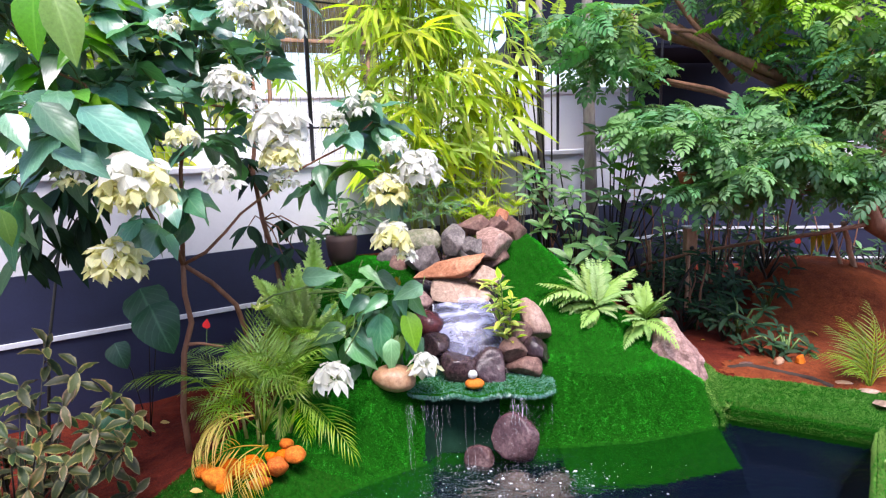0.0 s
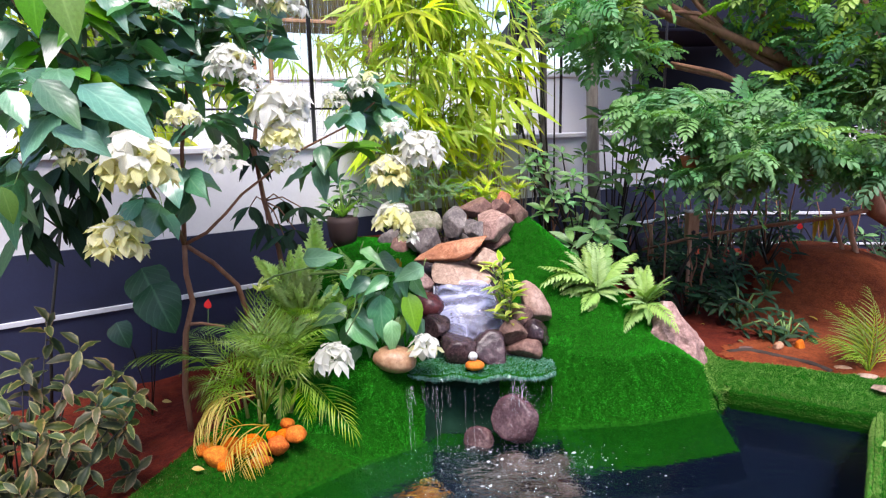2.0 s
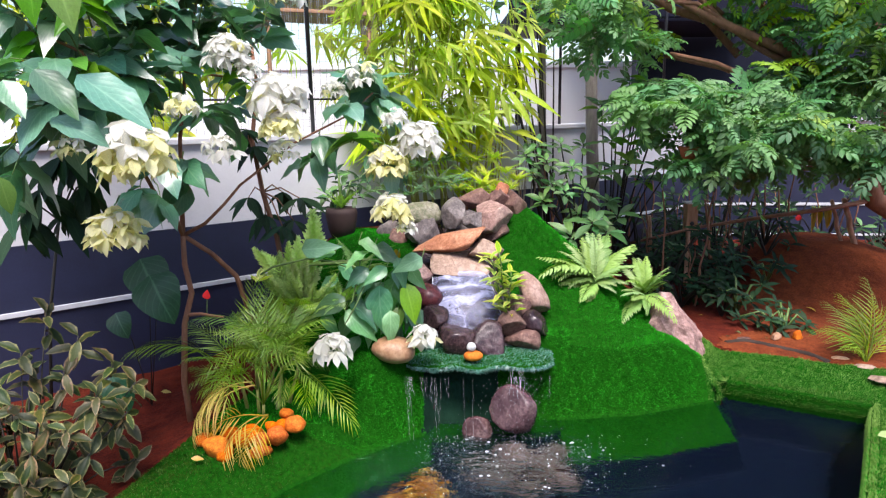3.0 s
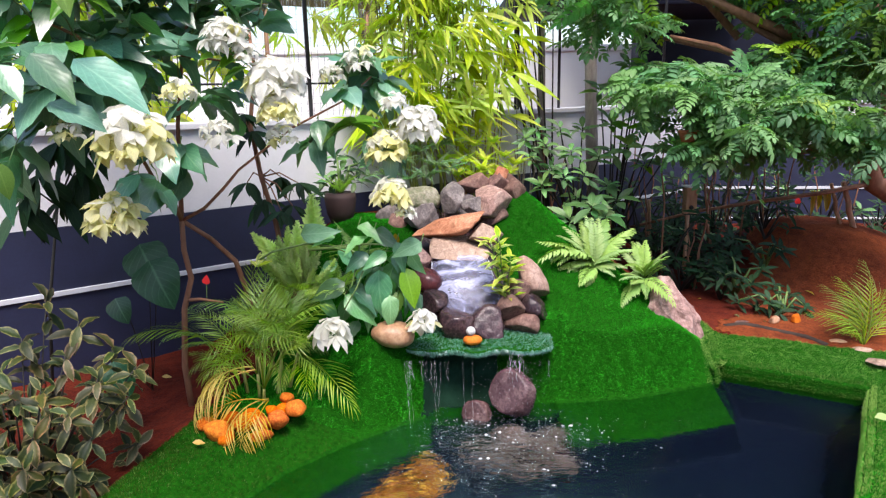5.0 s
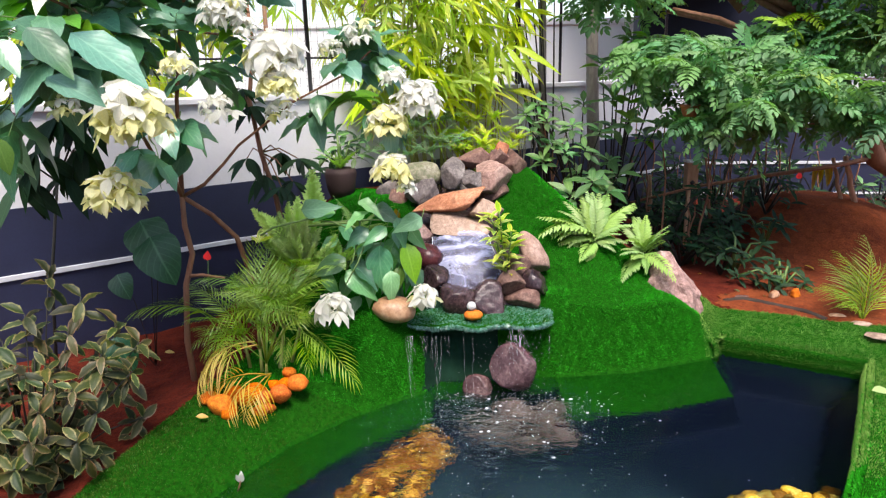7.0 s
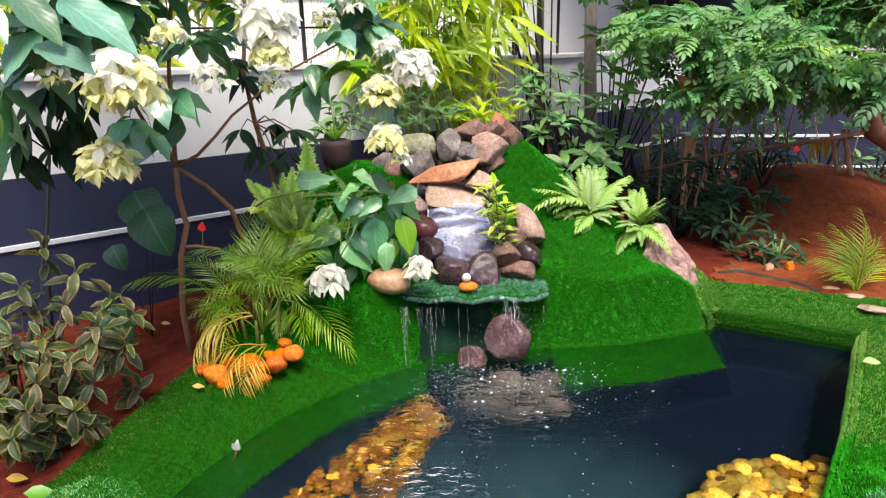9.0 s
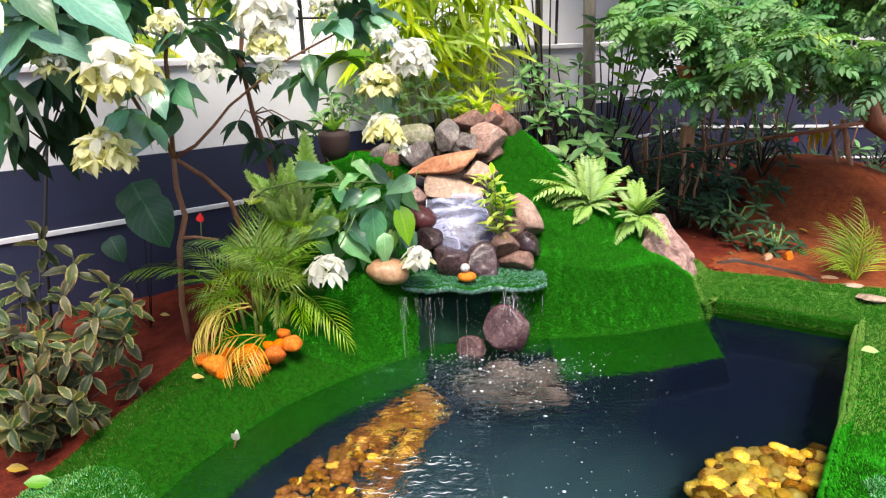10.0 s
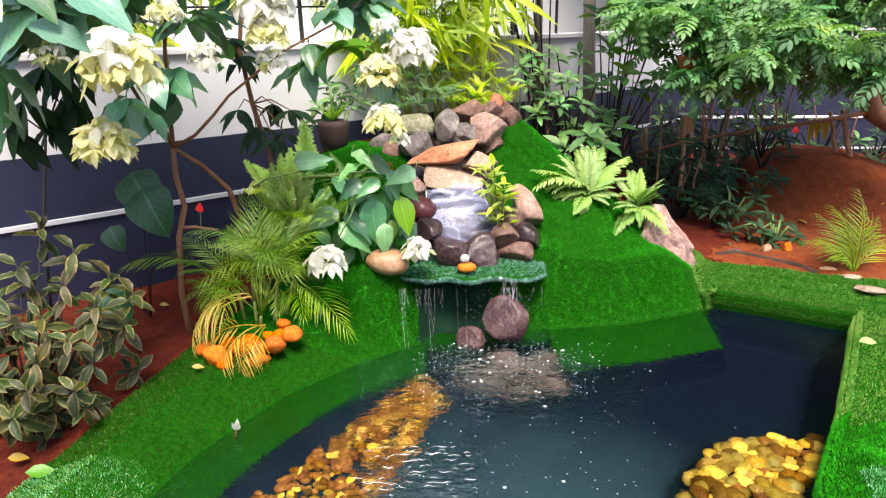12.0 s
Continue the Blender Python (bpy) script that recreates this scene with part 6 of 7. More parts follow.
def feather_tree():
    rng = random.Random(81)
    base = Vector((3.75, 5.0, 0.15))
    tree = plant("feather_leaf_tree", "spreading tree with feathered green leaves over red soil", "tree", base)
    crotch = Vector((3.092, 4.850, 0.730))
    limb(tree, [base, Vector((3.6, 4.95, 0.45)), crotch, (2.967, 4.850, 0.996), (2.715, 4.800, 1.280)], 0.085, 0.055, BARK, "trunk", 12)
    limb(tree, [crotch, (3.182, 4.900, 1.109), (3.125, 4.950, 1.704), (2.864, 5.000, 2.290), (2.622, 5.000, 2.849)], 0.06, 0.03, BARK)
    limb(tree, [(2.715, 4.800, 1.280), (2.497, 4.900, 1.731), (2.052, 5.000, 1.940), (1.638, 5.100, 2.076), (1.226, 5.100, 2.297)], 0.05, 0.022, BARK)
    limb(tree, [(2.715, 4.800, 1.280), (2.393, 4.900, 1.519), (1.986, 5.000, 1.668), (1.610, 5.100, 1.759)], 0.036, 0.016, BARK)
    limb(tree, [(2.052, 5.000, 1.940), (1.843, 5.000, 2.117), (1.675, 5.000, 2.310), (1.587, 5.000, 2.536)], 0.03, 0.018, BARK)
    limb(tree, [(2.497, 4.900, 1.731), (2.199, 4.900, 2.060), (2.022, 4.900, 2.434)], 0.032, 0.018, BARK)
    limb(tree, [(2.061, 4.900, 1.739), (1.765, 5.000, 2.080), (1.683, 5.000, 2.139)], 0.028, 0.016, BARK)
    limb(tree, [crotch, (2.695, 4.800, 0.671), (2.317, 5.000, 0.577), (1.964, 5.150, 0.488), (1.410, 5.300, 0.318)], 0.018, 0.010, BARK)
    limb(tree, [(2.715, 4.800, 1.280), (2.473, 4.600, 0.987), (2.048, 4.500, 0.966), (1.861, 4.500, 0.969)], 0.022, 0.008, BARK)
    limb(tree, [(2.715, 4.800, 1.280), (2.019, 4.400, 1.302), (1.477, 4.300, 1.349)], 0.022, 0.008, BARK)
    limb(tree, [(2.442, 4.750, 1.696), (2.171, 4.720, 1.810), (1.910, 4.700, 1.911), (1.641, 4.700, 2.036), (1.483, 4.720, 2.120)], 0.036, 0.022, BARK)
    limb(tree, [(2.403, 4.780, 1.650), (2.114, 4.760, 1.792), (1.836, 4.740, 1.979), (1.689, 4.740, 2.120), (1.556, 4.760, 2.305)], 0.026, 0.014, BARK)
    limb(tree, [(2.123, 4.750, 1.566), (1.835, 4.720, 1.682), (1.527, 4.720, 1.747)], 0.022, 0.012, BARK)
    limb(tree, [(1.910, 4.700, 1.911), (1.670, 4.680, 2.058), (1.464, 4.680, 2.072)], 0.018, 0.010, BARK)
    high = (((1.059, 4.700, 2.052), (0.38, 0.5, 0.26), 56, 0.2), ((1.75, 4.800, 2.44), (0.5, 0.5, 0.16), 40, 0.8), ((2.353, 4.600, 2.088), (0.55, 0.5, 0.3), 80, 0.9), ((2.752, 4.500, 1.859), (0.35, 0.5, 0.4), 66, 0.6), ((2.540, 4.400, 1.541), (0.5, 0.5, 0.2), 66, 0.5), ((1.474, 4.300, 1.418), (0.42, 0.4, 0.16), 72, 0.0), ((1.894, 4.200, 1.275), (0.5, 0.4, 0.22), 110, 0.0))
    # the (3.05, 3.9, 1.7) sprays are out of view, added to shade the bank
    low = (((2.419, 4.200, 1.198), (0.45, 0.4, 0.22), 84, 0.03), ((1.696, 4.200, 1.106), (0.3, 0.3, 0.16), 34, 0.05), ((2.372, 4.700, 1.515), (0.5, 0.4, 0.16), 34, 0.1), ((3.05, 3.9, 1.7), (0.5, 0.45, 0.35), 60, 0.2), ((1.347, 4.900, 1.808), (0.25, 0.4, 0.14), 20, 0.1), ((1.030, 4.900, 1.890), (0.16, 0.3, 0.2), 14, 0.0), ((1.807, 4.900, 2.869), (1.1, 0.7, 0.4), 90, 0.3), ((2.830, 4.700, 2.759), (0.7, 0.7, 0.4), 60, 0.7))
    for c, r, n, lime in itertools.chain(high, low):
        made = 0
        while made < n:
            at = inside(rng, c, r)
            # yellow-lit sprays grow likelier towards each cluster's top
            sunlit_here = rng.random() < lime * (0.6 + (at.z - c[2]) / r[2])
            way = rnd_way(rng, 0.0) + Vector((0, -0.35, 0))
            leaf_on(tree, rng.choice(sunlit_sprays if sunlit_here else tree_sprays), aim(at, way, (rng.uniform(-0.5, 0.5), rng.uniform(-0.7, 0.3), 1), rng.uniform(0.6, 0.95), rng.uniform(-0.4, 0.4)), "leaf_spray")
            made += 1.6


feather_tree()


# ---- neighbours beyond the wall ----
def neighbour():
    house = thing("neighbour_house", "low white outbuilding in bright light beyond the wall", "house", Matrix.Translation((-2.0, 11.0, 0.0)))
    part("wall", box((12.0, 0.3, 1.95), (0, 0.15, 0.975)), BRIGHT_WALL, house, smooth=False)
    part("roof", box((12.0, 3.0, 0.10), (0, 1.47, 2.0), 0.02), BRIGHT_WALL, house, "flat white roof slab", smooth=False)
    dark = thing("navy_shed", "dark navy building behind the feather-leaved tree", "building", Matrix.Translation((5.2, 8.6, 0.0)))
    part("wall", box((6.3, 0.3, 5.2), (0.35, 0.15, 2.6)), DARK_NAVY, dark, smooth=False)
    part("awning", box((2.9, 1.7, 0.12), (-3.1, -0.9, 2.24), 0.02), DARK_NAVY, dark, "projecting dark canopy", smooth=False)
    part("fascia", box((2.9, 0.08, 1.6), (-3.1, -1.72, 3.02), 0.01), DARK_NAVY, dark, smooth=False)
    lamp = thing("wall_lamp", "small white lamp fixed under the dark canopy", "lamp", Matrix.Translation((0.776, 6.600, 2.539)))
    part("housing", box((0.09, 0.07, 0.10), (0, 0, 0), 0.012), WHITE, lamp, smooth=False)
    part("globe", tube([(0, -0.01, -0.05), (0, -0.01, -0.07), (0, -0.01, -0.10)], [0.03, 0.035, 0.015], 10), WHITE, lamp)
    part("bracket", tube([(0, 0.0, 0.04), (0, 0.25, 0.1)], 0.01, 6), IRON, lamp)
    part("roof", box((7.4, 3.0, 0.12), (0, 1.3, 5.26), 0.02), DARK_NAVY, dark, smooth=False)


neighbour()


def wild_tree(name, label, x, y, height, spread, seed, count, meshes):
    rng = random.Random(seed)
    t = plant(name, label, "tree", Vector((x, y, 0)))
    limb(t, bend((x, y, 0), (x + rng.uniform(-0.3, 0.3), y, height * 0.8), 0, 7, 0.05, seed), 0.11, 0.04, GREY_BARK, "trunk", 9)
    for k in range(7):
        a = k * 2.4
        s = rng.uniform(0.35, 0.7)
        limb(t, bend((x, y, height * s), (x + math.cos(a) * spread * 0.8, y + math.sin(a) * spread * 0.6, height * (s + 0.22)), -0.05, 5, 0.04, k), 0.04, 0.012, GREY_BARK)
    for k in range(count):
        at = inside(rng, (x, y, height * 0.66), (spread, spread * 0.8, height * 0.4))
        leaf_on(t, rng.choice(meshes), aim(at, rnd_way(rng, -0.3), (0, -0.4, 1), rng.uniform(1.6, 2.6), rng.uniform(-0.4, 0.4)), "leaf_spray")


screen = thing("reed_screen", "tan woven reed screen beyond the wall", "screen", pose(-1.05, 6.2, 2.12, 0, 0, 25))
for k in range(44):
    part("reed", tube([(-0.48 + k * 0.022, 0, 0.0), (-0.48 + k * 0.022 + 0.004 * math.sin(k), 0, 1.5)], 0.010 + 0.001 * (k % 3), 5), REED, screen)
for x in (-0.45, 0.45):
    part("post", tube([(x, 0.03, -2.15), (x, 0.03, 1.5)], 0.02, 7), TIMBER, screen)
for z in (0.1, 0.7, 1.3):
    part("binding", box((0.98, 0.03, 0.03), (0, 0, z), 0.004), TIMBER, screen)
wild_tree("garden_tree", "leafy yellow-green tree beyond the wall netting", -2.9, 5.9, 3.8, 1.25, 91, 170, bamboo_sprays)
wild_tree("garden_tree", "leafy green tree beyond the wall netting", -4.4, 4.7, 4.0, 1.3, 92, 150, pinnate)
wild_tree("garden_tree", "tall leafy tree beyond the wall", -0.9, 8.3, 5.2, 1.3, 93, 110, bamboo_sprays)

# unseen wall, added behind the camera for bounce light and reflections
tagged(new("wall_south", data_of("wall_south", box((16, 0.25, 3.2), (0, -3.6, 1.6)), WHITE, False)), "plain white wall added out of view to close the garden", "wall", kind="structure")


# ---- the ledge over the pond ----
def ledge():
    """A turf-covered lip with a drooping, ragged edge over a dark recess."""
    rng = random.Random(101)
    top = thing("waterfall_ledge", "wet turf-covered ledge from which water drips", "ledge", Matrix.Translation((0.16, 3.05, 0.24)))
    n = 40

    def brim(u, v):
        """The lip's surface: u from end to end, v from the back to under the edge."""
        end = abs(2 * u - 1) ** 5
        reach = 0.31 - 0.15 * end + 0.018 * math.sin(u * 17) * 0.6
        y = 0.20 - reach * min(1.0, v / 0.72)
        z = 0.022 - 0.030 * max(0.0, v - 0.45) - 0.03 * end
        if v > 0.72:
            y += 0.10 * ((v - 0.72) / 0.28) ** 2
            z -= 0.036 * ((v - 0.72) / 0.28)
        return Vector((-0.375 + 0.745 * u, y, z + 0.012 * noise.noise(Vector((u * 7, v * 3, 5)))))

    bm = bmesh.new()
    rows = [[bm.verts.new(brim(i / n, j / 14)) for i in range(n + 1)] for j in range(15)]
    for a, b in zip(rows, rows[1:]):
        for i in range(n):
            bm.faces.new((a[i], a[i + 1], b[i + 1], b[i]))
    part("lip", bm, BACKING, top)
    verts, faces = [], []
    for k in range(11000):
        u, v = rng.random(), rng.random() * 0.95
        p = brim(u, v)
        tip = p + Vector((rng.uniform(-0.012, 0.012), rng.uniform(-0.015, 0.004), rng.uniform(-0.016, 0.003) if v > 0.68 else rng.uniform(0.003, 0.010)))
        a = rng.uniform(0, 3.14)
        w = Vector((math.cos(a), math.sin(a), 0)) * 0.0018
        i = len(verts)
        verts += [p - w, p + w, tip]
        faces.append((i, i + 1, i + 2))
    part("wet_matting", raw("wet_matting", verts, faces, WET_TURF, False), None, top, "wet bluish-green pile")["kind"] = "stuff"
    # threads of falling water
    drops = thing("water_threads", "thin white threads of water falling from the ledge", "water", Matrix.Translation((0.16, 2.93, 0.0)))
    for side in (-0.5, 0.5):
        rim = []
        for j in range(13):
            s = j / 12
            at = Vector((0.085 + 0.075 * s + side * (0.30 + 0.02 * s) + 0.004 * math.sin(j * 2.1), 3.50 - 0.27 * s - 0.03 * math.sin(s * 3.1), 0.575 - 0.29 * s ** 1.15 - 0.022))
            rim.append(at - drops.location)
        part("thread", tube(rim, [0.0016 + 0.0016 * abs(math.sin(j * 1.7)) for j in range(13)], 5), FOAM, drops, "bright rim of the running water")
    for k in range(30):
        u = min(0.99, max(0.02, rng.gauss(*rng.choice(((0.06, 0.03), (0.2, 0.05), (0.45, 0.12), (0.72, 0.03), (0.8, 0.04), (0.95, 0.03))))))
        x = -0.36 + 0.70 * u
        y0 = -0.01 - 0.02 * math.sin(u * 3.14)
        low = rng.choice((-0.08, rng.uniform(-0.08, 0.19), rng.uniform(0.1, 0.2), rng.uniform(0.1, 0.2)))
        part("thread", tube(bend((x, y0, 0.22), (x + rng.uniform(-0.01, 0.02), y0 - rng.uniform(0.01, 0.05), low), 0, 7, 0.004, k), [rng.uniform(0.0002, 0.0011 if k % 5 == 0 else 0.0006) for _ in range(8)], 4), DRIP, drops)


def wet_turf_material():
    m, nt, b = shader("wet_turf")
    geo = nt.nodes.new("ShaderNodeNewGeometry")
    nt.links.new(ramp(nt, geo.outputs["Random Per Island"], ((0.0, (0.03, 0.14, 0.085)), (0.5, (0.10, 0.29, 0.20)), (0.8, (0.16, 0.34, 0.25)), (1.0, (0.34, 0.48, 0.42)))), b.inputs["Base Color"])
    b.inputs["Roughness"].default_value = 0.2
    return m


def foam_material(name="white_water", least=0.25, most=0.85):
    m, nt, b = shader(name)
    b.inputs["Base Color"].default_value = (0.85, 0.88, 0.9, 1)
    b.inputs["Roughness"].default_value = 0.25
    clear = nt.nodes.new("ShaderNodeBsdfTransparent")
    mix = node(nt, "ShaderNodeMixShader")
    nt.links.new(ramp(nt, grain(nt, 60, 3), ((0.35, (least, least, least)), (0.65, (most, most, most)))), mix.inputs[0])
    nt.links.new(clear.outputs[0], mix.inputs[1])
    nt.links.new(b.outputs[0], mix.inputs[2])
    nt.links.new(mix.outputs[0], nt.nodes["Material Output"].inputs[0])
    return m


WET_TURF, FOAM, DRIP = wet_turf_material(), foam_material(), foam_material("dripping_water", 0.08, 0.5)
ledge()


def foam():
    """Bubbles and flecks of foam afloat, thickest under the fall."""
    rng = random.Random(111)
    bm = bmesh.new()
    for k in range(560):
        if k < 350:
            x, y = rng.gauss(0.28, 0.24), 2.93 - abs(rng.gauss(0, 0.2))
        else:
            x, y = rng.gauss(0.5, 0.35), rng.uniform(1.7, 2.9)
        if shore_distance(x, y) > -0.04 or x < -0.12 and rng.random() < 0.8:
            continue
        r = rng.uniform(0.0008, 0.0024) if rng.random() < 0.96 else rng.uniform(0.004, 0.007)
        bmesh.ops.create_icosphere(bm, subdivisions=1, radius=r, matrix=Matrix.Translation((x, y, WATER_Z + 0.001)) @ Matrix.Diagonal((1.4, 1, 0.6, 1)))
    single("foam", bm, FOAM, "white bubbles and foam flecks floating on the pond", "foam", kind="stuff")
    # white streaks modelled in place of the ripples' bright glints
    bm = bmesh.new()
    for k in range(75):
        x, y = rng.uniform(-0.30, 0.12), rng.uniform(1.70, 2.12)
        if shore_distance(x, y) > -0.2:
            continue
        long = rng.uniform(0.008, 0.03)
        line = [(x + long * (j - 2) / 2, y + 0.004 * math.sin(j * 1.9 + k), WATER_Z + 0.0015) for j in range(5)]
        tube(line, [w * rng.uniform(0.0006, 0.0014) for w in (0.3, 0.9, 1.0, 0.8, 0.2)], 5, bm)
    single("foam_streaks", bm, FOAM, "thin white streaks standing in for glints on the rippled water", "foam", kind="stuff")
    bm = bmesh.new()
    for k in range(260):
        a = rng.uniform(0, 6.28)
        q = abs(rng.gauss(0, 0.07))
        at = Vector((0.32 + math.cos(a) * (0.06 + q), 2.93 + math.sin(a) * (0.05 + q), rng.uniform(-0.07, 0.2)))
        bmesh.ops.create_icosphere(bm, subdivisions=1, radius=rng.uniform(0.0006, 0.0015), matrix=Matrix.Translation(at))
    single("spray_drops", bm, FOAM, "spray of water drops round the boulder", "water", kind="stuff")


foam()


def splash():
    """Water that bursts on the round boulder and streams off it."""
    rng = random.Random(117)
    burst = thing("splash", "white water bursting over the round boulder", "water", Matrix.Translation((0.322, 2.93, 0.15)))
    for k in range(5):
        x = rng.uniform(-0.03, 0.06)
        part("water_streak", tube(bend((x, 0.0, 0.09), (x + rng.uniform(-0.02, 0.01), rng.uniform(-0.04, 0.0), 0.0), 0, 5, 0.003, k), [rng.uniform(0.0005, 0.0016) for _ in range(6)], 5), DRIP, burst)


splash()


# ---- pebbles ----
pebble_shapes = [rock_mesh("pebble", (1, rng_w, rng_h), 200 + k, (YELLOW_PEBBLE, AMBER_PEBBLE, YELLOW_PEBBLE, YELLOW_PEBBLE, AMBER_PEBBLE)[k], 0.10, 0, 2) for k, (rng_w, rng_h) in enumerate(((0.8, 0.5), (0.7, 0.6), (0.9, 0.55), (0.65, 0.45), (0.75, 0.5)))]
orange_shapes = [rock_mesh("orange_stone", (1, w, h), 220 + k, ORANGE_PEBBLE, 0.3, 0, 3) for k, (w, h) in enumerate(((0.72, 0.66), (0.85, 0.75), (0.66, 0.72)))]


def pebble_bed(corners, count, alone, seed, heap, sizes, label, shapes, rest_material):
    """Pebbles strewn over a four-cornered patch of the pond floor; past the first ones they are joined."""
    rng = random.Random(seed)
    a, b, c, d = [Vector(q) for q in corners]
    rest, made = [], 0
    for k in range(count):
        u, v = rng.random(), rng.random()
        p = a.lerp(b, u).lerp(d.lerp(c, u), v)
        if shore_distance(p.x, p.y) > -0.045 or land(p.x, p.y) > WATER_Z - 0.05:
            continue
        size = rng.uniform(*sizes)
        z = max(land(p.x, p.y), -0.43) + 0.02 + heap * rng.random() * (1 - abs(2 * u - 1))
        m = pose(p.x, p.y, z, rng.uniform(-20, 20), rng.uniform(-20, 20), rng.uniform(0, 360)) @ Matrix.Diagonal((size, size, size, 1))
        if made >= alone:
            rest.append((rng.choice(shapes), m))
            continue
        ob = new("pebble", rng.choice(shapes))
        ob.matrix_basis = m
        tagged(ob, label, "pebble", label)
        made += 1
    if rest:
        single("pebble_gravel", joined("pebble_gravel", rest, rest_material), None, "yellow pebbles strewn over the pond floor", "pebbles", kind="stuff")


pebble_bed(((-0.085, 2.717, -0.170), (0.016, 2.548, -0.170), (-0.229, 1.883, -0.170), (-0.671, 1.893, -0.170)), 460, 200, 3, 0.03, (0.026, 0.052), "amber river pebble on the pond floor", pebble_shapes[1:2] + pebble_shapes[4:] + pebble_shapes[:1], AMBER_PEBBLE)
pebble_bed(((1.112, 2.215, -0.170), (1.650, 2.300, -0.170), (1.360, 1.780, -0.170), (0.781, 1.930, -0.170)), 240, 140, 4, 0.06, (0.048, 0.092), "yellow pebble in an underwater heap", pebble_shapes, YELLOW_PEBBLE)

for k, (at, size, turn) in enumerate((
        ((-0.995, 2.620, 0.070), 0.085, 10), ((-0.925, 2.550, 0.050), 0.115, 40), ((-0.912, 2.660, 0.067), 0.09, 80), ((-0.853, 2.620, 0.060), 0.10, 20), ((-0.827, 2.680, 0.066), 0.10, 120), ((-0.769, 2.640, 0.059), 0.08, 60),
        ((-0.752, 2.600, 0.031), 0.06, 15), ((-0.704, 2.630, 0.079), 0.095, 95), ((-0.698, 2.720, 0.083), 0.075, 33), ((-0.694, 2.780, 0.107), 0.075, 70), ((-0.643, 2.700, 0.097), 0.092, 140), ((-0.781, 2.580, 0.031), 0.06, 25),
        ((-0.887, 2.520, 0.039), 0.08, 77), ((-0.747, 2.720, 0.073), 0.06, 0))):
    ob = new("orange_stone", orange_shapes[k % 3])
    ob.matrix_basis = pose(at[0], at[1], max(at[2], land(at[0], at[1]) + size * 0.3), 10 * (k % 3), 35 * (k % 2), turn) @ Matrix.Diagonal((size, size, size, 1))
    tagged(ob, "painted orange stone in a small heap on turf", "stone", "orange stones heaped on the turf")


# ---- the bed on the east side ----
def east_bed():
    rng = random.Random(121)
    for k, (at, size, turn, mat) in enumerate((((2.184, 3.542, 0.030), (0.11, 0.07, 0.04), 10, TAN_STONE), ((2.245, 3.427, 0.030), (0.13, 0.08, 0.035), -20, CREAM_STONE), ((2.257, 3.273, 0.030), (0.17, 0.09, 0.035), -15, CREAM_STONE),
                                               ((2.120, 3.876, 0.050), (0.06, 0.06, 0.07), 0, ORANGE_PEBBLE), ((1.985, 3.882, 0.050), (0.07, 0.05, 0.05), 30, TAN_STONE), ((1.800, 3.885, 0.030), (0.12, 0.05, 0.03), 5, BROWN_STONE))):
        rock("edging_stone", "flat tan stone edging the turf by the soil", at, size, mat, 140 + k, (0, 0, turn), 0.2, 4, group="stones edging the east bed")
    hose = [(1.668, 3.829, 0.030), (1.785, 3.851, 0.035), (1.845, 3.793, 0.040), (1.955, 3.704, 0.035), (2.048, 3.625, 0.035), (2.101, 3.510, 0.030)]
    single("hose", tube(hose, 0.018, 10), HOSE, "dark irrigation pipe lying on the red soil", "hose")
    grass = frond("frond", PALE_PALM, 0.40, 13, 0.13, 0.05, 1.1, 50, 0.8, 0.2, 0.4, STEM_GREEN, 0.3, 5)
    young = plant("palm", "pale young palm at the edge of red soil", "palm", Vector((2.295, 3.500, 0.024)))
    for tip in ((2.114, 3.550, 0.358), (2.212, 3.350, 0.353), (2.141, 3.450, 0.323), (2.360, 3.450, 0.288), (2.249, 3.500, 0.338), (2.184, 3.600, 0.471), (2.049, 3.500, 0.309), (2.059, 3.420, 0.233), (2.334, 3.620, 0.393), (2.487, 3.600, 0.321), (2.484, 3.500, 0.206), (2.164, 3.400, 0.292), (2.301, 3.380, 0.217), (2.096, 3.400, 0.166), (2.598, 3.650, 0.272), (2.310, 3.700, 0.345), (2.326, 3.500, 0.385)):
        arc_to(young, grass, 1.1, 0.40, young.location, tip, rng.uniform(-0.6, 0.6))
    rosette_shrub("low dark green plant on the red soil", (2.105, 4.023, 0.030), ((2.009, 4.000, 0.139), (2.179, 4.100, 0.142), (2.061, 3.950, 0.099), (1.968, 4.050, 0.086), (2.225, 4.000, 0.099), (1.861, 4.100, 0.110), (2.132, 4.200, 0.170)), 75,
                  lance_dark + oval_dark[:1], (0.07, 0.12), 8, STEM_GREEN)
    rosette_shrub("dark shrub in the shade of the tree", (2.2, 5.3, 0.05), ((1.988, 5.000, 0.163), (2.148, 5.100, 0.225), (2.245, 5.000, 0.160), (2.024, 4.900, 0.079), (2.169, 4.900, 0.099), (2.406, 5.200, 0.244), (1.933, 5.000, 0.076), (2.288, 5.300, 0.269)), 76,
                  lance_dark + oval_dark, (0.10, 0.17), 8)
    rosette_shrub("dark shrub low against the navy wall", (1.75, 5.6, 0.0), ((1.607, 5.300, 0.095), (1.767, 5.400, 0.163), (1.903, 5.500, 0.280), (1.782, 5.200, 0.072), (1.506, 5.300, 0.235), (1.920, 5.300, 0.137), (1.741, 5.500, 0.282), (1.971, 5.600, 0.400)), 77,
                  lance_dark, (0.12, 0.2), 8)
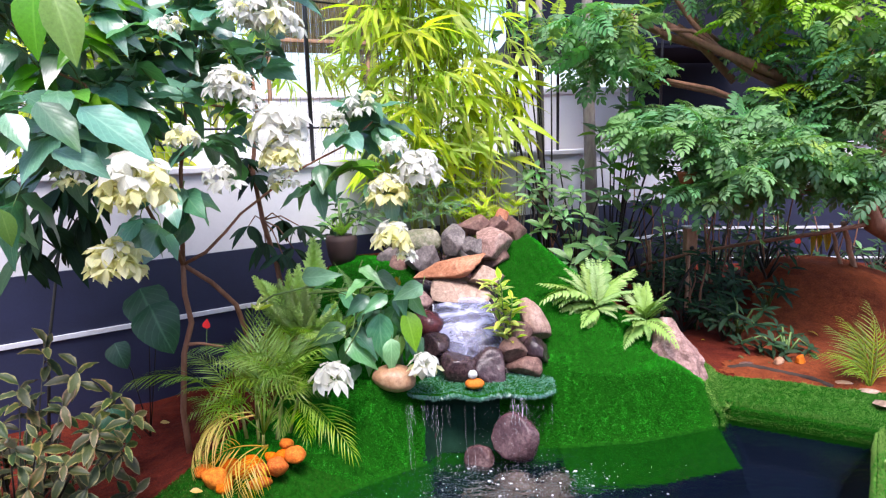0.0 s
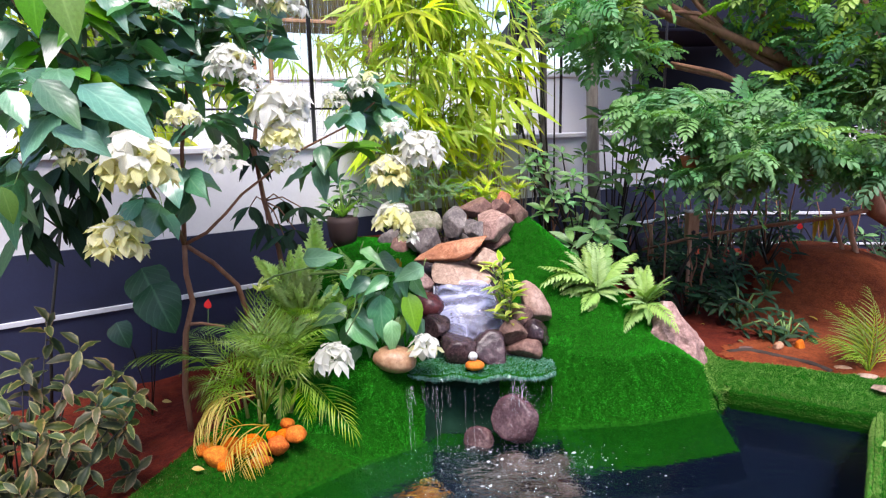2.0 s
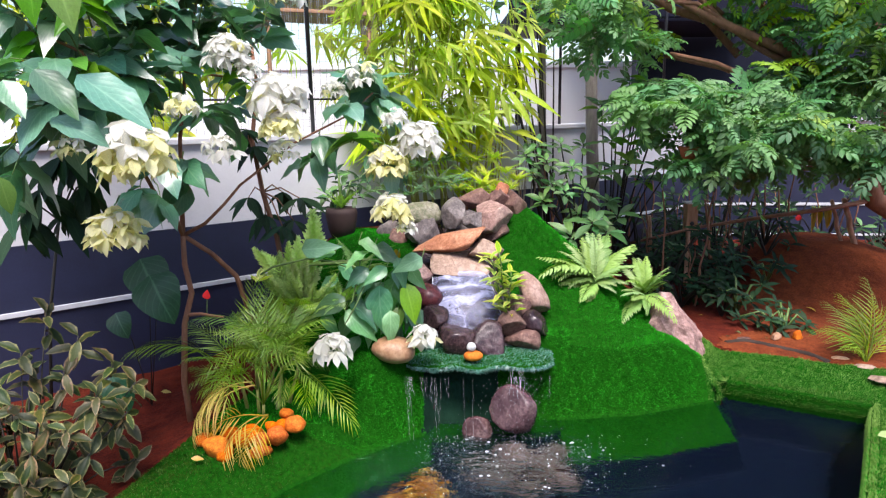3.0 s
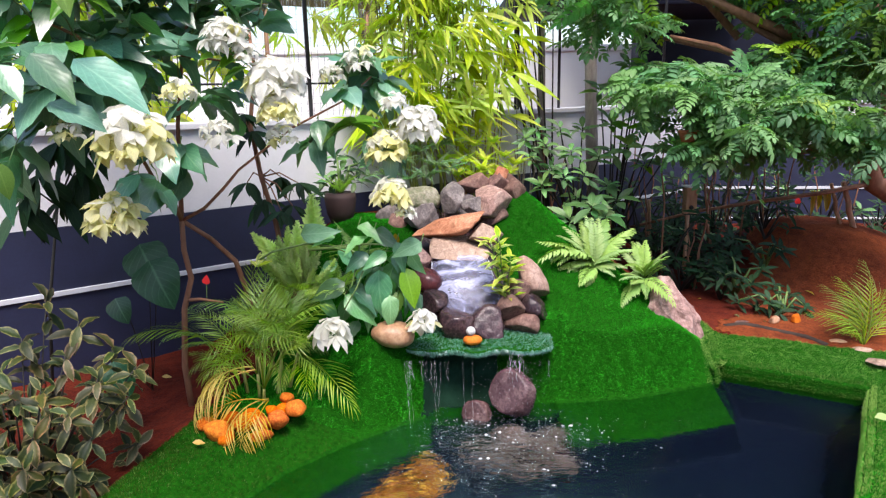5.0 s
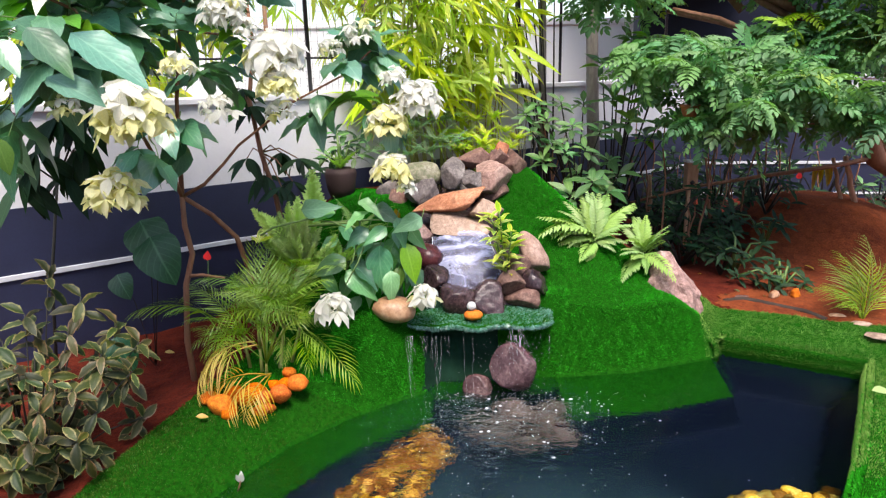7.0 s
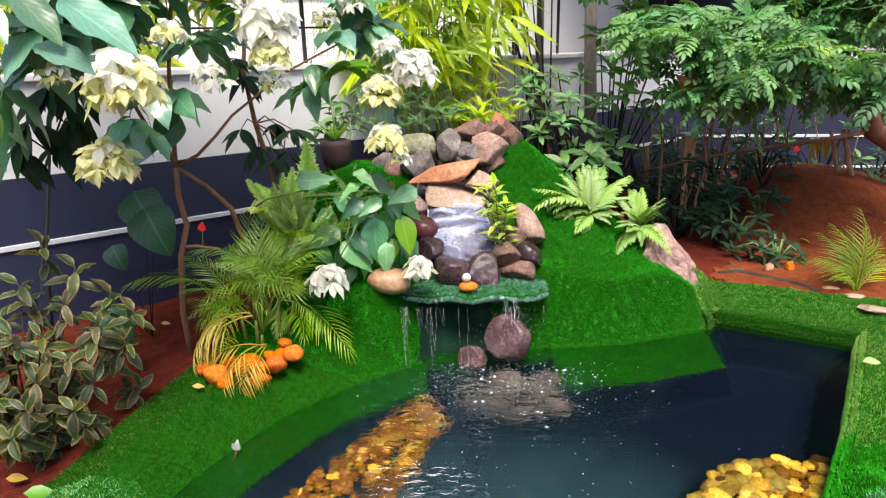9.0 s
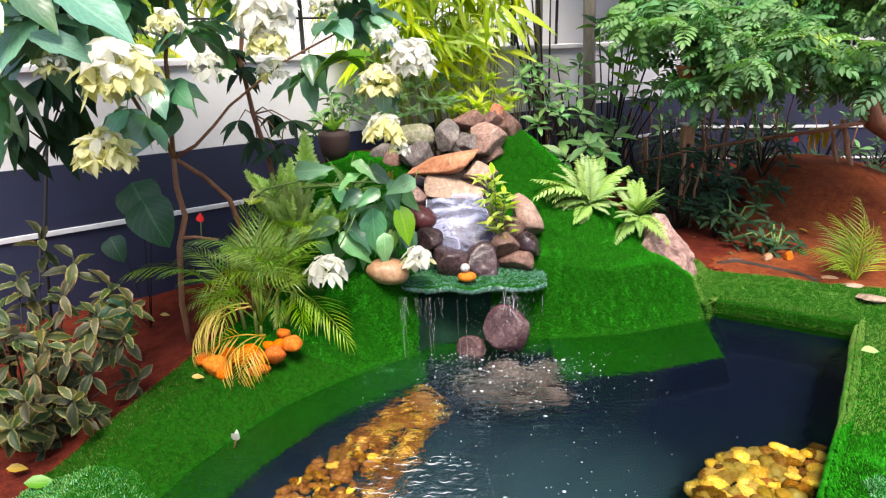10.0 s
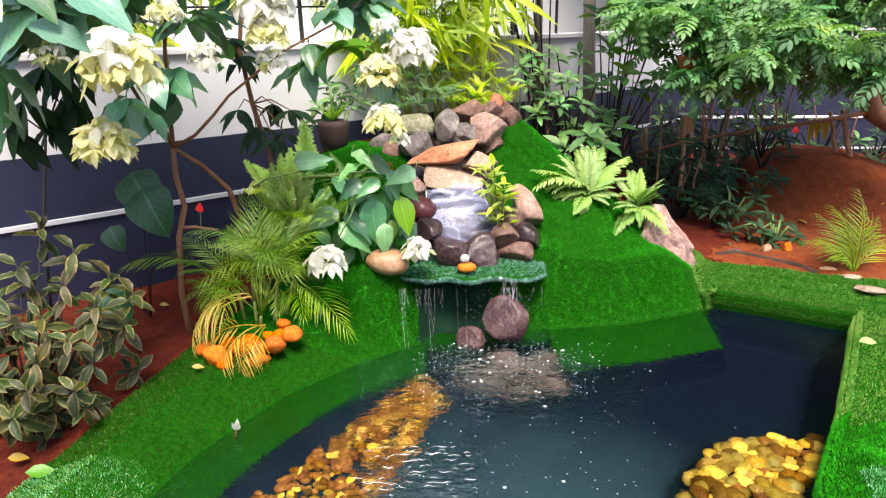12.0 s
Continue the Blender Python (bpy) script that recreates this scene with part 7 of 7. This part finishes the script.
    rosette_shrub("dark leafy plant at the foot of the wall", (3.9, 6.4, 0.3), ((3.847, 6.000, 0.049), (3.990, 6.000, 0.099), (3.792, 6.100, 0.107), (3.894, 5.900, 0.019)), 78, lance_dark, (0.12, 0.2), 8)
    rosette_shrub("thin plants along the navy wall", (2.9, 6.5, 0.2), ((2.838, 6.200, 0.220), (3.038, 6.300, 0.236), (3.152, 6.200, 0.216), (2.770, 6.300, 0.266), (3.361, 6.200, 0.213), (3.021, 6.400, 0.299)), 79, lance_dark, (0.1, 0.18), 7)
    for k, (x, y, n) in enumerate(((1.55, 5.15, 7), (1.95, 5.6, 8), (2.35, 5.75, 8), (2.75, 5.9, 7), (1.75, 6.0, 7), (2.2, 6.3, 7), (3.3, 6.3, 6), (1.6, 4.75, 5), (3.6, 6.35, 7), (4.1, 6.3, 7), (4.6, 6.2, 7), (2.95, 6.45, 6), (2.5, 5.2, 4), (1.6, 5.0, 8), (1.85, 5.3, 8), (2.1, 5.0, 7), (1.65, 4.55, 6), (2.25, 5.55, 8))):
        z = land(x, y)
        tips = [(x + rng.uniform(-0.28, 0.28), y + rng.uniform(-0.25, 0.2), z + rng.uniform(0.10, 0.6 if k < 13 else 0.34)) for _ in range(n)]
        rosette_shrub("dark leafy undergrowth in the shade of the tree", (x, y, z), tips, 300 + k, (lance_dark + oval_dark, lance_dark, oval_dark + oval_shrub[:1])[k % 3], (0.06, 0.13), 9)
        for j in range(2):
            a = Vector((x + rng.uniform(-0.3, 0.3), y + rng.uniform(-0.2, 0.3), z - 0.02))
            single("stick", tube(bend(a, a + Vector((rng.uniform(-0.15, 0.15), rng.uniform(-0.1, 0.1), rng.uniform(0.5, 1.1))), 0, 5, 0.02, j), taper(0.008, 0.004, 5), 5), BARK,
                   "thin bare brown stem rising from the undergrowth", "stem", group="bare stems in the bed")
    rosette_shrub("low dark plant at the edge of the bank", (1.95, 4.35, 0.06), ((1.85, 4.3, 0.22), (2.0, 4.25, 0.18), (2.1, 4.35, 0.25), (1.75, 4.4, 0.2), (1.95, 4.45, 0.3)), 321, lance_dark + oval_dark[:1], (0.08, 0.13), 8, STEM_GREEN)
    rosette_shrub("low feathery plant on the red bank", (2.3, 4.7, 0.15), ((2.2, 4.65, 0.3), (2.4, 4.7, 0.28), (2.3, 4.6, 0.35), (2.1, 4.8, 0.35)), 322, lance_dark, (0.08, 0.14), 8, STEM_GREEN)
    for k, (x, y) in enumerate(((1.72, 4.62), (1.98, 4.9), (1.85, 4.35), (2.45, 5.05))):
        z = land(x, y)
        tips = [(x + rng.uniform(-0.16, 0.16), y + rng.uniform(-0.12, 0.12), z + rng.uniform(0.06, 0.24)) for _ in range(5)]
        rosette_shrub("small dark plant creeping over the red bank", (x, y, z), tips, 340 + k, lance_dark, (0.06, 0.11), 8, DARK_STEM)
    dry = [blade("fallen_leaf", m, 0.45, 4, 0.3, 0.3) for m in (PALM_YELLOW, VARIEGATED)]
    for k in range(46):
        x, y = rng.uniform(1.7, 4.2), rng.uniform(3.9, 5.6)
        if turf_zone(x, y) or y < 4.0 - (x - 1.4) * 0.4:
            continue
        single("fallen_leaf", dry[k % 2], None, "dry brown leaf fallen on the red soil", "leaf", aim((x, y, land(x, y) + 0.006), (rng.uniform(-1, 1), rng.uniform(-1, 1), 0.1), (0, 0, 1), rng.uniform(0.03, 0.07)), "dry leaves on the bank")
    droop = plant("dry_fronds", "dry tan leaves hanging from the low bough", "leaf", Vector((2.72, 4.86, 0.69)))
    for k in range(7):
        leaf_on(droop, dry[0], aim(droop.location + Vector((0.02 * k - 0.06, 0, 0)), (rng.uniform(-0.15, 0.3), -0.1, -1), (0, -1, 0.2), rng.uniform(0.14, 0.24), 0.2, 0.35))
    # stakes, sticks and the nest box
    for a, b, r, label in (((1.694, 5.400, 0.210), (1.657, 5.400, 0.539), 0.016, "grey wooden stake"), ((3.090, 5.000, 0.155), (2.965, 5.000, 0.72), 0.022, "brown wooden stake"), ((3.02, 5.06, 0.155), (2.91, 5.06, 0.70), 0.016, "thin brown wooden stake"), ((2.079, 5.100, 0.070), (1.973, 5.100, 0.741), 0.010, "thin brown stake"),
                           ((2.634, 5.500, 0.363), (2.609, 5.500, 0.771), 0.008, "thin brown stake"), ((2.751, 5.500, 0.352), (2.724, 5.500, 0.725), 0.008, "thin brown stake"), ((2.337, 5.400, 0.385), (2.275, 5.400, 0.699), 0.008, "thin brown stake")):
        a, b = Vector(a), Vector(b)
        a.z = land(a.x, a.y) - 0.03
        single("stake", tube(bend(a, b, 0, 5, 0.008, 2), taper(r, r * 0.85, 5), 7), TIMBER if r > 0.015 else BARK, label + " standing in the bed", "stake", group="stakes in the bed")
    nest = thing("nest_box", "small weathered wooden box with a round hole", "box", Matrix.Translation((1.783, 4.850, 0.527)))
    part("body", box((0.08, 0.08, 0.19), (0, 0, 0.095), 0.006), TIMBER, nest, smooth=False)
    part("hole", tube([(0, -0.042, 0.05), (0, -0.035, 0.05)], 0.016, 12), IRON, nest)
    part("roof", box((0.10, 0.10, 0.012), (0, 0, 0.197), 0.003), PALE_STONE, nest, smooth=False)
    part("pole", tube([(0, 0.02, -0.62), (0, 0.02, 0.0)], 0.014, 8), TIMBER, nest)
    pot = thing("hanging_pot", "terracotta pot hanging among the leaves", "pot", Matrix.Translation((1.488, 4.150, 1.097)) @ Matrix.Diagonal((0.72, 0.72, 0.72, 1)))
    part("bowl", tube([(0, 0, 0), (0, 0, 0.03), (0, 0, 0.075), (0, 0, 0.08), (0, 0, 0.095)], [0.05, 0.062, 0.075, 0.082, 0.082], 16), TERRACOTTA, pot)
    for a in (0, 2.1, 4.2):
        part("wire", tube([(0.075 * math.cos(a), 0.075 * math.sin(a), 0.09), (0, 0, 0.45)], 0.0015, 4), IRON, pot)
    clay = thing("plant_pot", "dark clay pot half hidden behind the rockery", "pot", Matrix.Translation((-0.602, 4.000, 0.717)))
    part("bowl", tube([(0, 0, -0.06), (0, 0, 0.0), (0, 0, 0.09), (0, 0, 0.12)], [0.06, 0.082, 0.096, 0.088], 18), DARK_POT, clay)


east_bed()


# ---- the bed on the west side ----
def west_bed():
    rng = random.Random(131)
    s = plant("dark_shrub", "dark shrub with long drooping leaves against the wall", "shrub", Vector((-1.85, 2.95, -0.1)))
    limb(s, [s.location, (-1.80, 2.98, 0.5), (-1.70, 2.98, 0.95)], 0.009, 0.006, DARK_STEM, "stem", 6)
    for tip in ((-1.582, 2.850, 1.241), (-1.528, 2.900, 1.115), (-1.664, 2.800, 1.107), (-1.586, 2.850, 1.002), (-1.717, 2.750, 0.998), (-1.514, 2.950, 1.256)):
        limb(s, [(-1.70, 2.98, 0.95), Vector((-1.70, 2.98, 0.95)).lerp(Vector(tip), 0.6) + Vector((0.02, 0, 0.05)), tip], 0.005, 0.003, DARK_STEM, "twig", 5)
        for k in range(9):
            leaf_on(s, rng.choice(lance_dark), aim(tip, rnd_way(rng, -0.9), (0, -0.5, 0.8), rng.uniform(0.14, 0.24)))
    s = plant("dark_shrub", "dark thin-leaved shrub before the white wall", "shrub", Vector((-0.85, 3.75, 0.1)))
    stem = [s.location, (-0.920, 3.700, 0.722), (-0.982, 3.700, 0.975), (-1.019, 3.700, 1.252), (-0.989, 3.750, 1.551), (-1.026, 3.800, 1.881)]
    limb(s, stem, 0.016, 0.009, BARK, "stem")
    for tip in ((-0.886, 3.750, 0.967), (-0.794, 3.750, 0.933), (-1.061, 3.700, 0.945), (-0.974, 3.700, 0.850), (-0.873, 3.650, 0.794), (-0.998, 3.650, 1.225), (-0.821, 3.700, 0.815), (-1.037, 3.650, 1.315)):
        limb(s, [stem[2], Vector(stem[2]).lerp(Vector(tip), 0.5) + Vector((0, 0, 0.04)), tip], 0.005, 0.003, BARK, "twig", 4)
        for k in range(8):
            leaf_on(s, rng.choice(lance_dark), aim(tip, rnd_way(rng, -0.5), (0, -0.5, 0.8), rng.uniform(0.09, 0.17)))
    s = plant("caladium", "heart-leaved plant standing at the foot of the wall", "plant", Vector((-1.50, 3.25, -0.06)))
    for tip, size in (((-1.335, 3.100, 0.60), 0.25), ((-1.39, 3.14, 0.67), 0.24), ((-1.492, 3.050, 0.43), 0.13), ((-1.387, 2.750, 0.241), 0.17)):
        tip = Vector(tip)
        limb(s, [s.location, s.location.lerp(tip, 0.7) + Vector((0, 0, 0.05)), tip], 0.003, 0.002, DARK_STEM, "stem", 5)
        leaf_on(s, heart_dark, aim(tip + Vector((-0.05, 0.02, 0.06)), (0.5, -0.45, -0.75), (0.1, -0.8, 0.5), size, 0, 1.1))
    red = plain("red_spathe", (0.75, 0.03, 0.03), 0.35, 0.1)
    f = plant("red_flower", "single red flower on a thin stem beside the trunk", "flower", Vector((-1.078, 2.950, 0.433)))
    limb(f, [f.location, (-1.044, 2.900, 0.619)], 0.003, 0.002, STEM_GREEN, "stem", 5)
    leaf_on(f, blade("red_petal", red, 0.8, 5, 0.25, 0.2, 0.4), aim((-1.046, 2.900, 0.601), (0.1, -0.2, 1), (0, -1, 0.2), 0.045, 0, 1), "petal")
    f = plant("red_flower", "red flower among the leaves by the navy wall", "flower", Vector((2.966, 5.600, 0.330)))
    limb(f, [f.location, (2.958, 5.600, 0.443)], 0.003, 0.002, STEM_GREEN, "stem", 5)
    leaf_on(f, blade("red_petal", red, 0.9, 5, 0.25, 0.2, 0.4), aim((2.947, 5.600, 0.453), (0.2, -0.2, 1), (0, -1, 0.2), 0.06, 0, 1), "petal")
    single("straw", tube(bend((0.472, 3.280, 0.227), (0.712, 3.300, 0.266), -0.01, 6, 0.002, 5), 0.003, 5), CULM, "thin yellow straw lying across the turf", "straw")
    y = plant("yellow_plant", "small plant with yellow leaves beside the palm", "plant", Vector((-0.841, 3.000, 0.653)))
    for k in range(7):
        leaf_on(y, lime_leaf[k % 2], aim(y.location, rnd_way(rng, 0.8), (0, -0.5, 1), rng.uniform(0.05, 0.09)))
    # litter on turf and soil
    litter = [blade("fallen_leaf", m, 0.5, 4, 0.2, 0.2, 0.45, 0.02) for m in (BRIGHT, PALM_YELLOW, VARIEGATED)]
    for at, size, k, label in (((-1.373, 1.894, 0.040), 0.10, 0, "fresh green leaf fallen on the turf"), ((-1.505, 2.009, 0.000), 0.07, 1, "yellow leaf fallen on red soil"), ((-1.505, 2.165, -0.050), 0.07, 2, "dry pale leaf fallen on red soil"),
                               ((-1.313, 2.424, -0.030), 0.06, 2, "dry pale leaf fallen on red soil"), ((-1.001, 2.451, -0.020), 0.05, 1, "brown leaf fallen on the turf"), ((-1.478, 3.320, -0.070), 0.05, 1, "brown leaf fallen on red soil"),
                               ((-1.039, 1.753, 0.040), 0.04, 2, "dry pale scrap fallen on the turf")):
        single("fallen_leaf", litter[k], None, label, "leaf", aim(Vector((at[0], at[1], max(WATER_Z, land(at[0], at[1])) + 0.045)), (1, 0.15, 0.0), (0, -0.45, 1), size))
    single("fallen_leaf", blade("fallen_leaf", PLUME_GREEN, 0.42, 4, 0.2, 0.2, 0.45, 0.02), None, "pale yellow-green leaf lying on the turf edge", "leaf", aim((1.825, 2.645, 0.050), (1, 0.15, 0.0), (0, -0.45, 1), 0.10))
    drop = thing("fallen_flower", "white flower fallen upright on the turf bank", "flower", Matrix.Translation((-0.775, 2.193, -0.090)))
    part("stalk", tube([(0, 0, 0), (0.01, 0, 0.03), (0.015, 0, 0.05)], 0.003, 5), BARK, drop)
    for k in range(4):
        part("petal", petals[k % 2], None, drop, "", aim((0.015, 0, 0.04), (0.3 * math.cos(k * 1.6), 0.3 * math.sin(k * 1.6), 0.9), (0, -1, 0.3), 0.042))


west_bed()
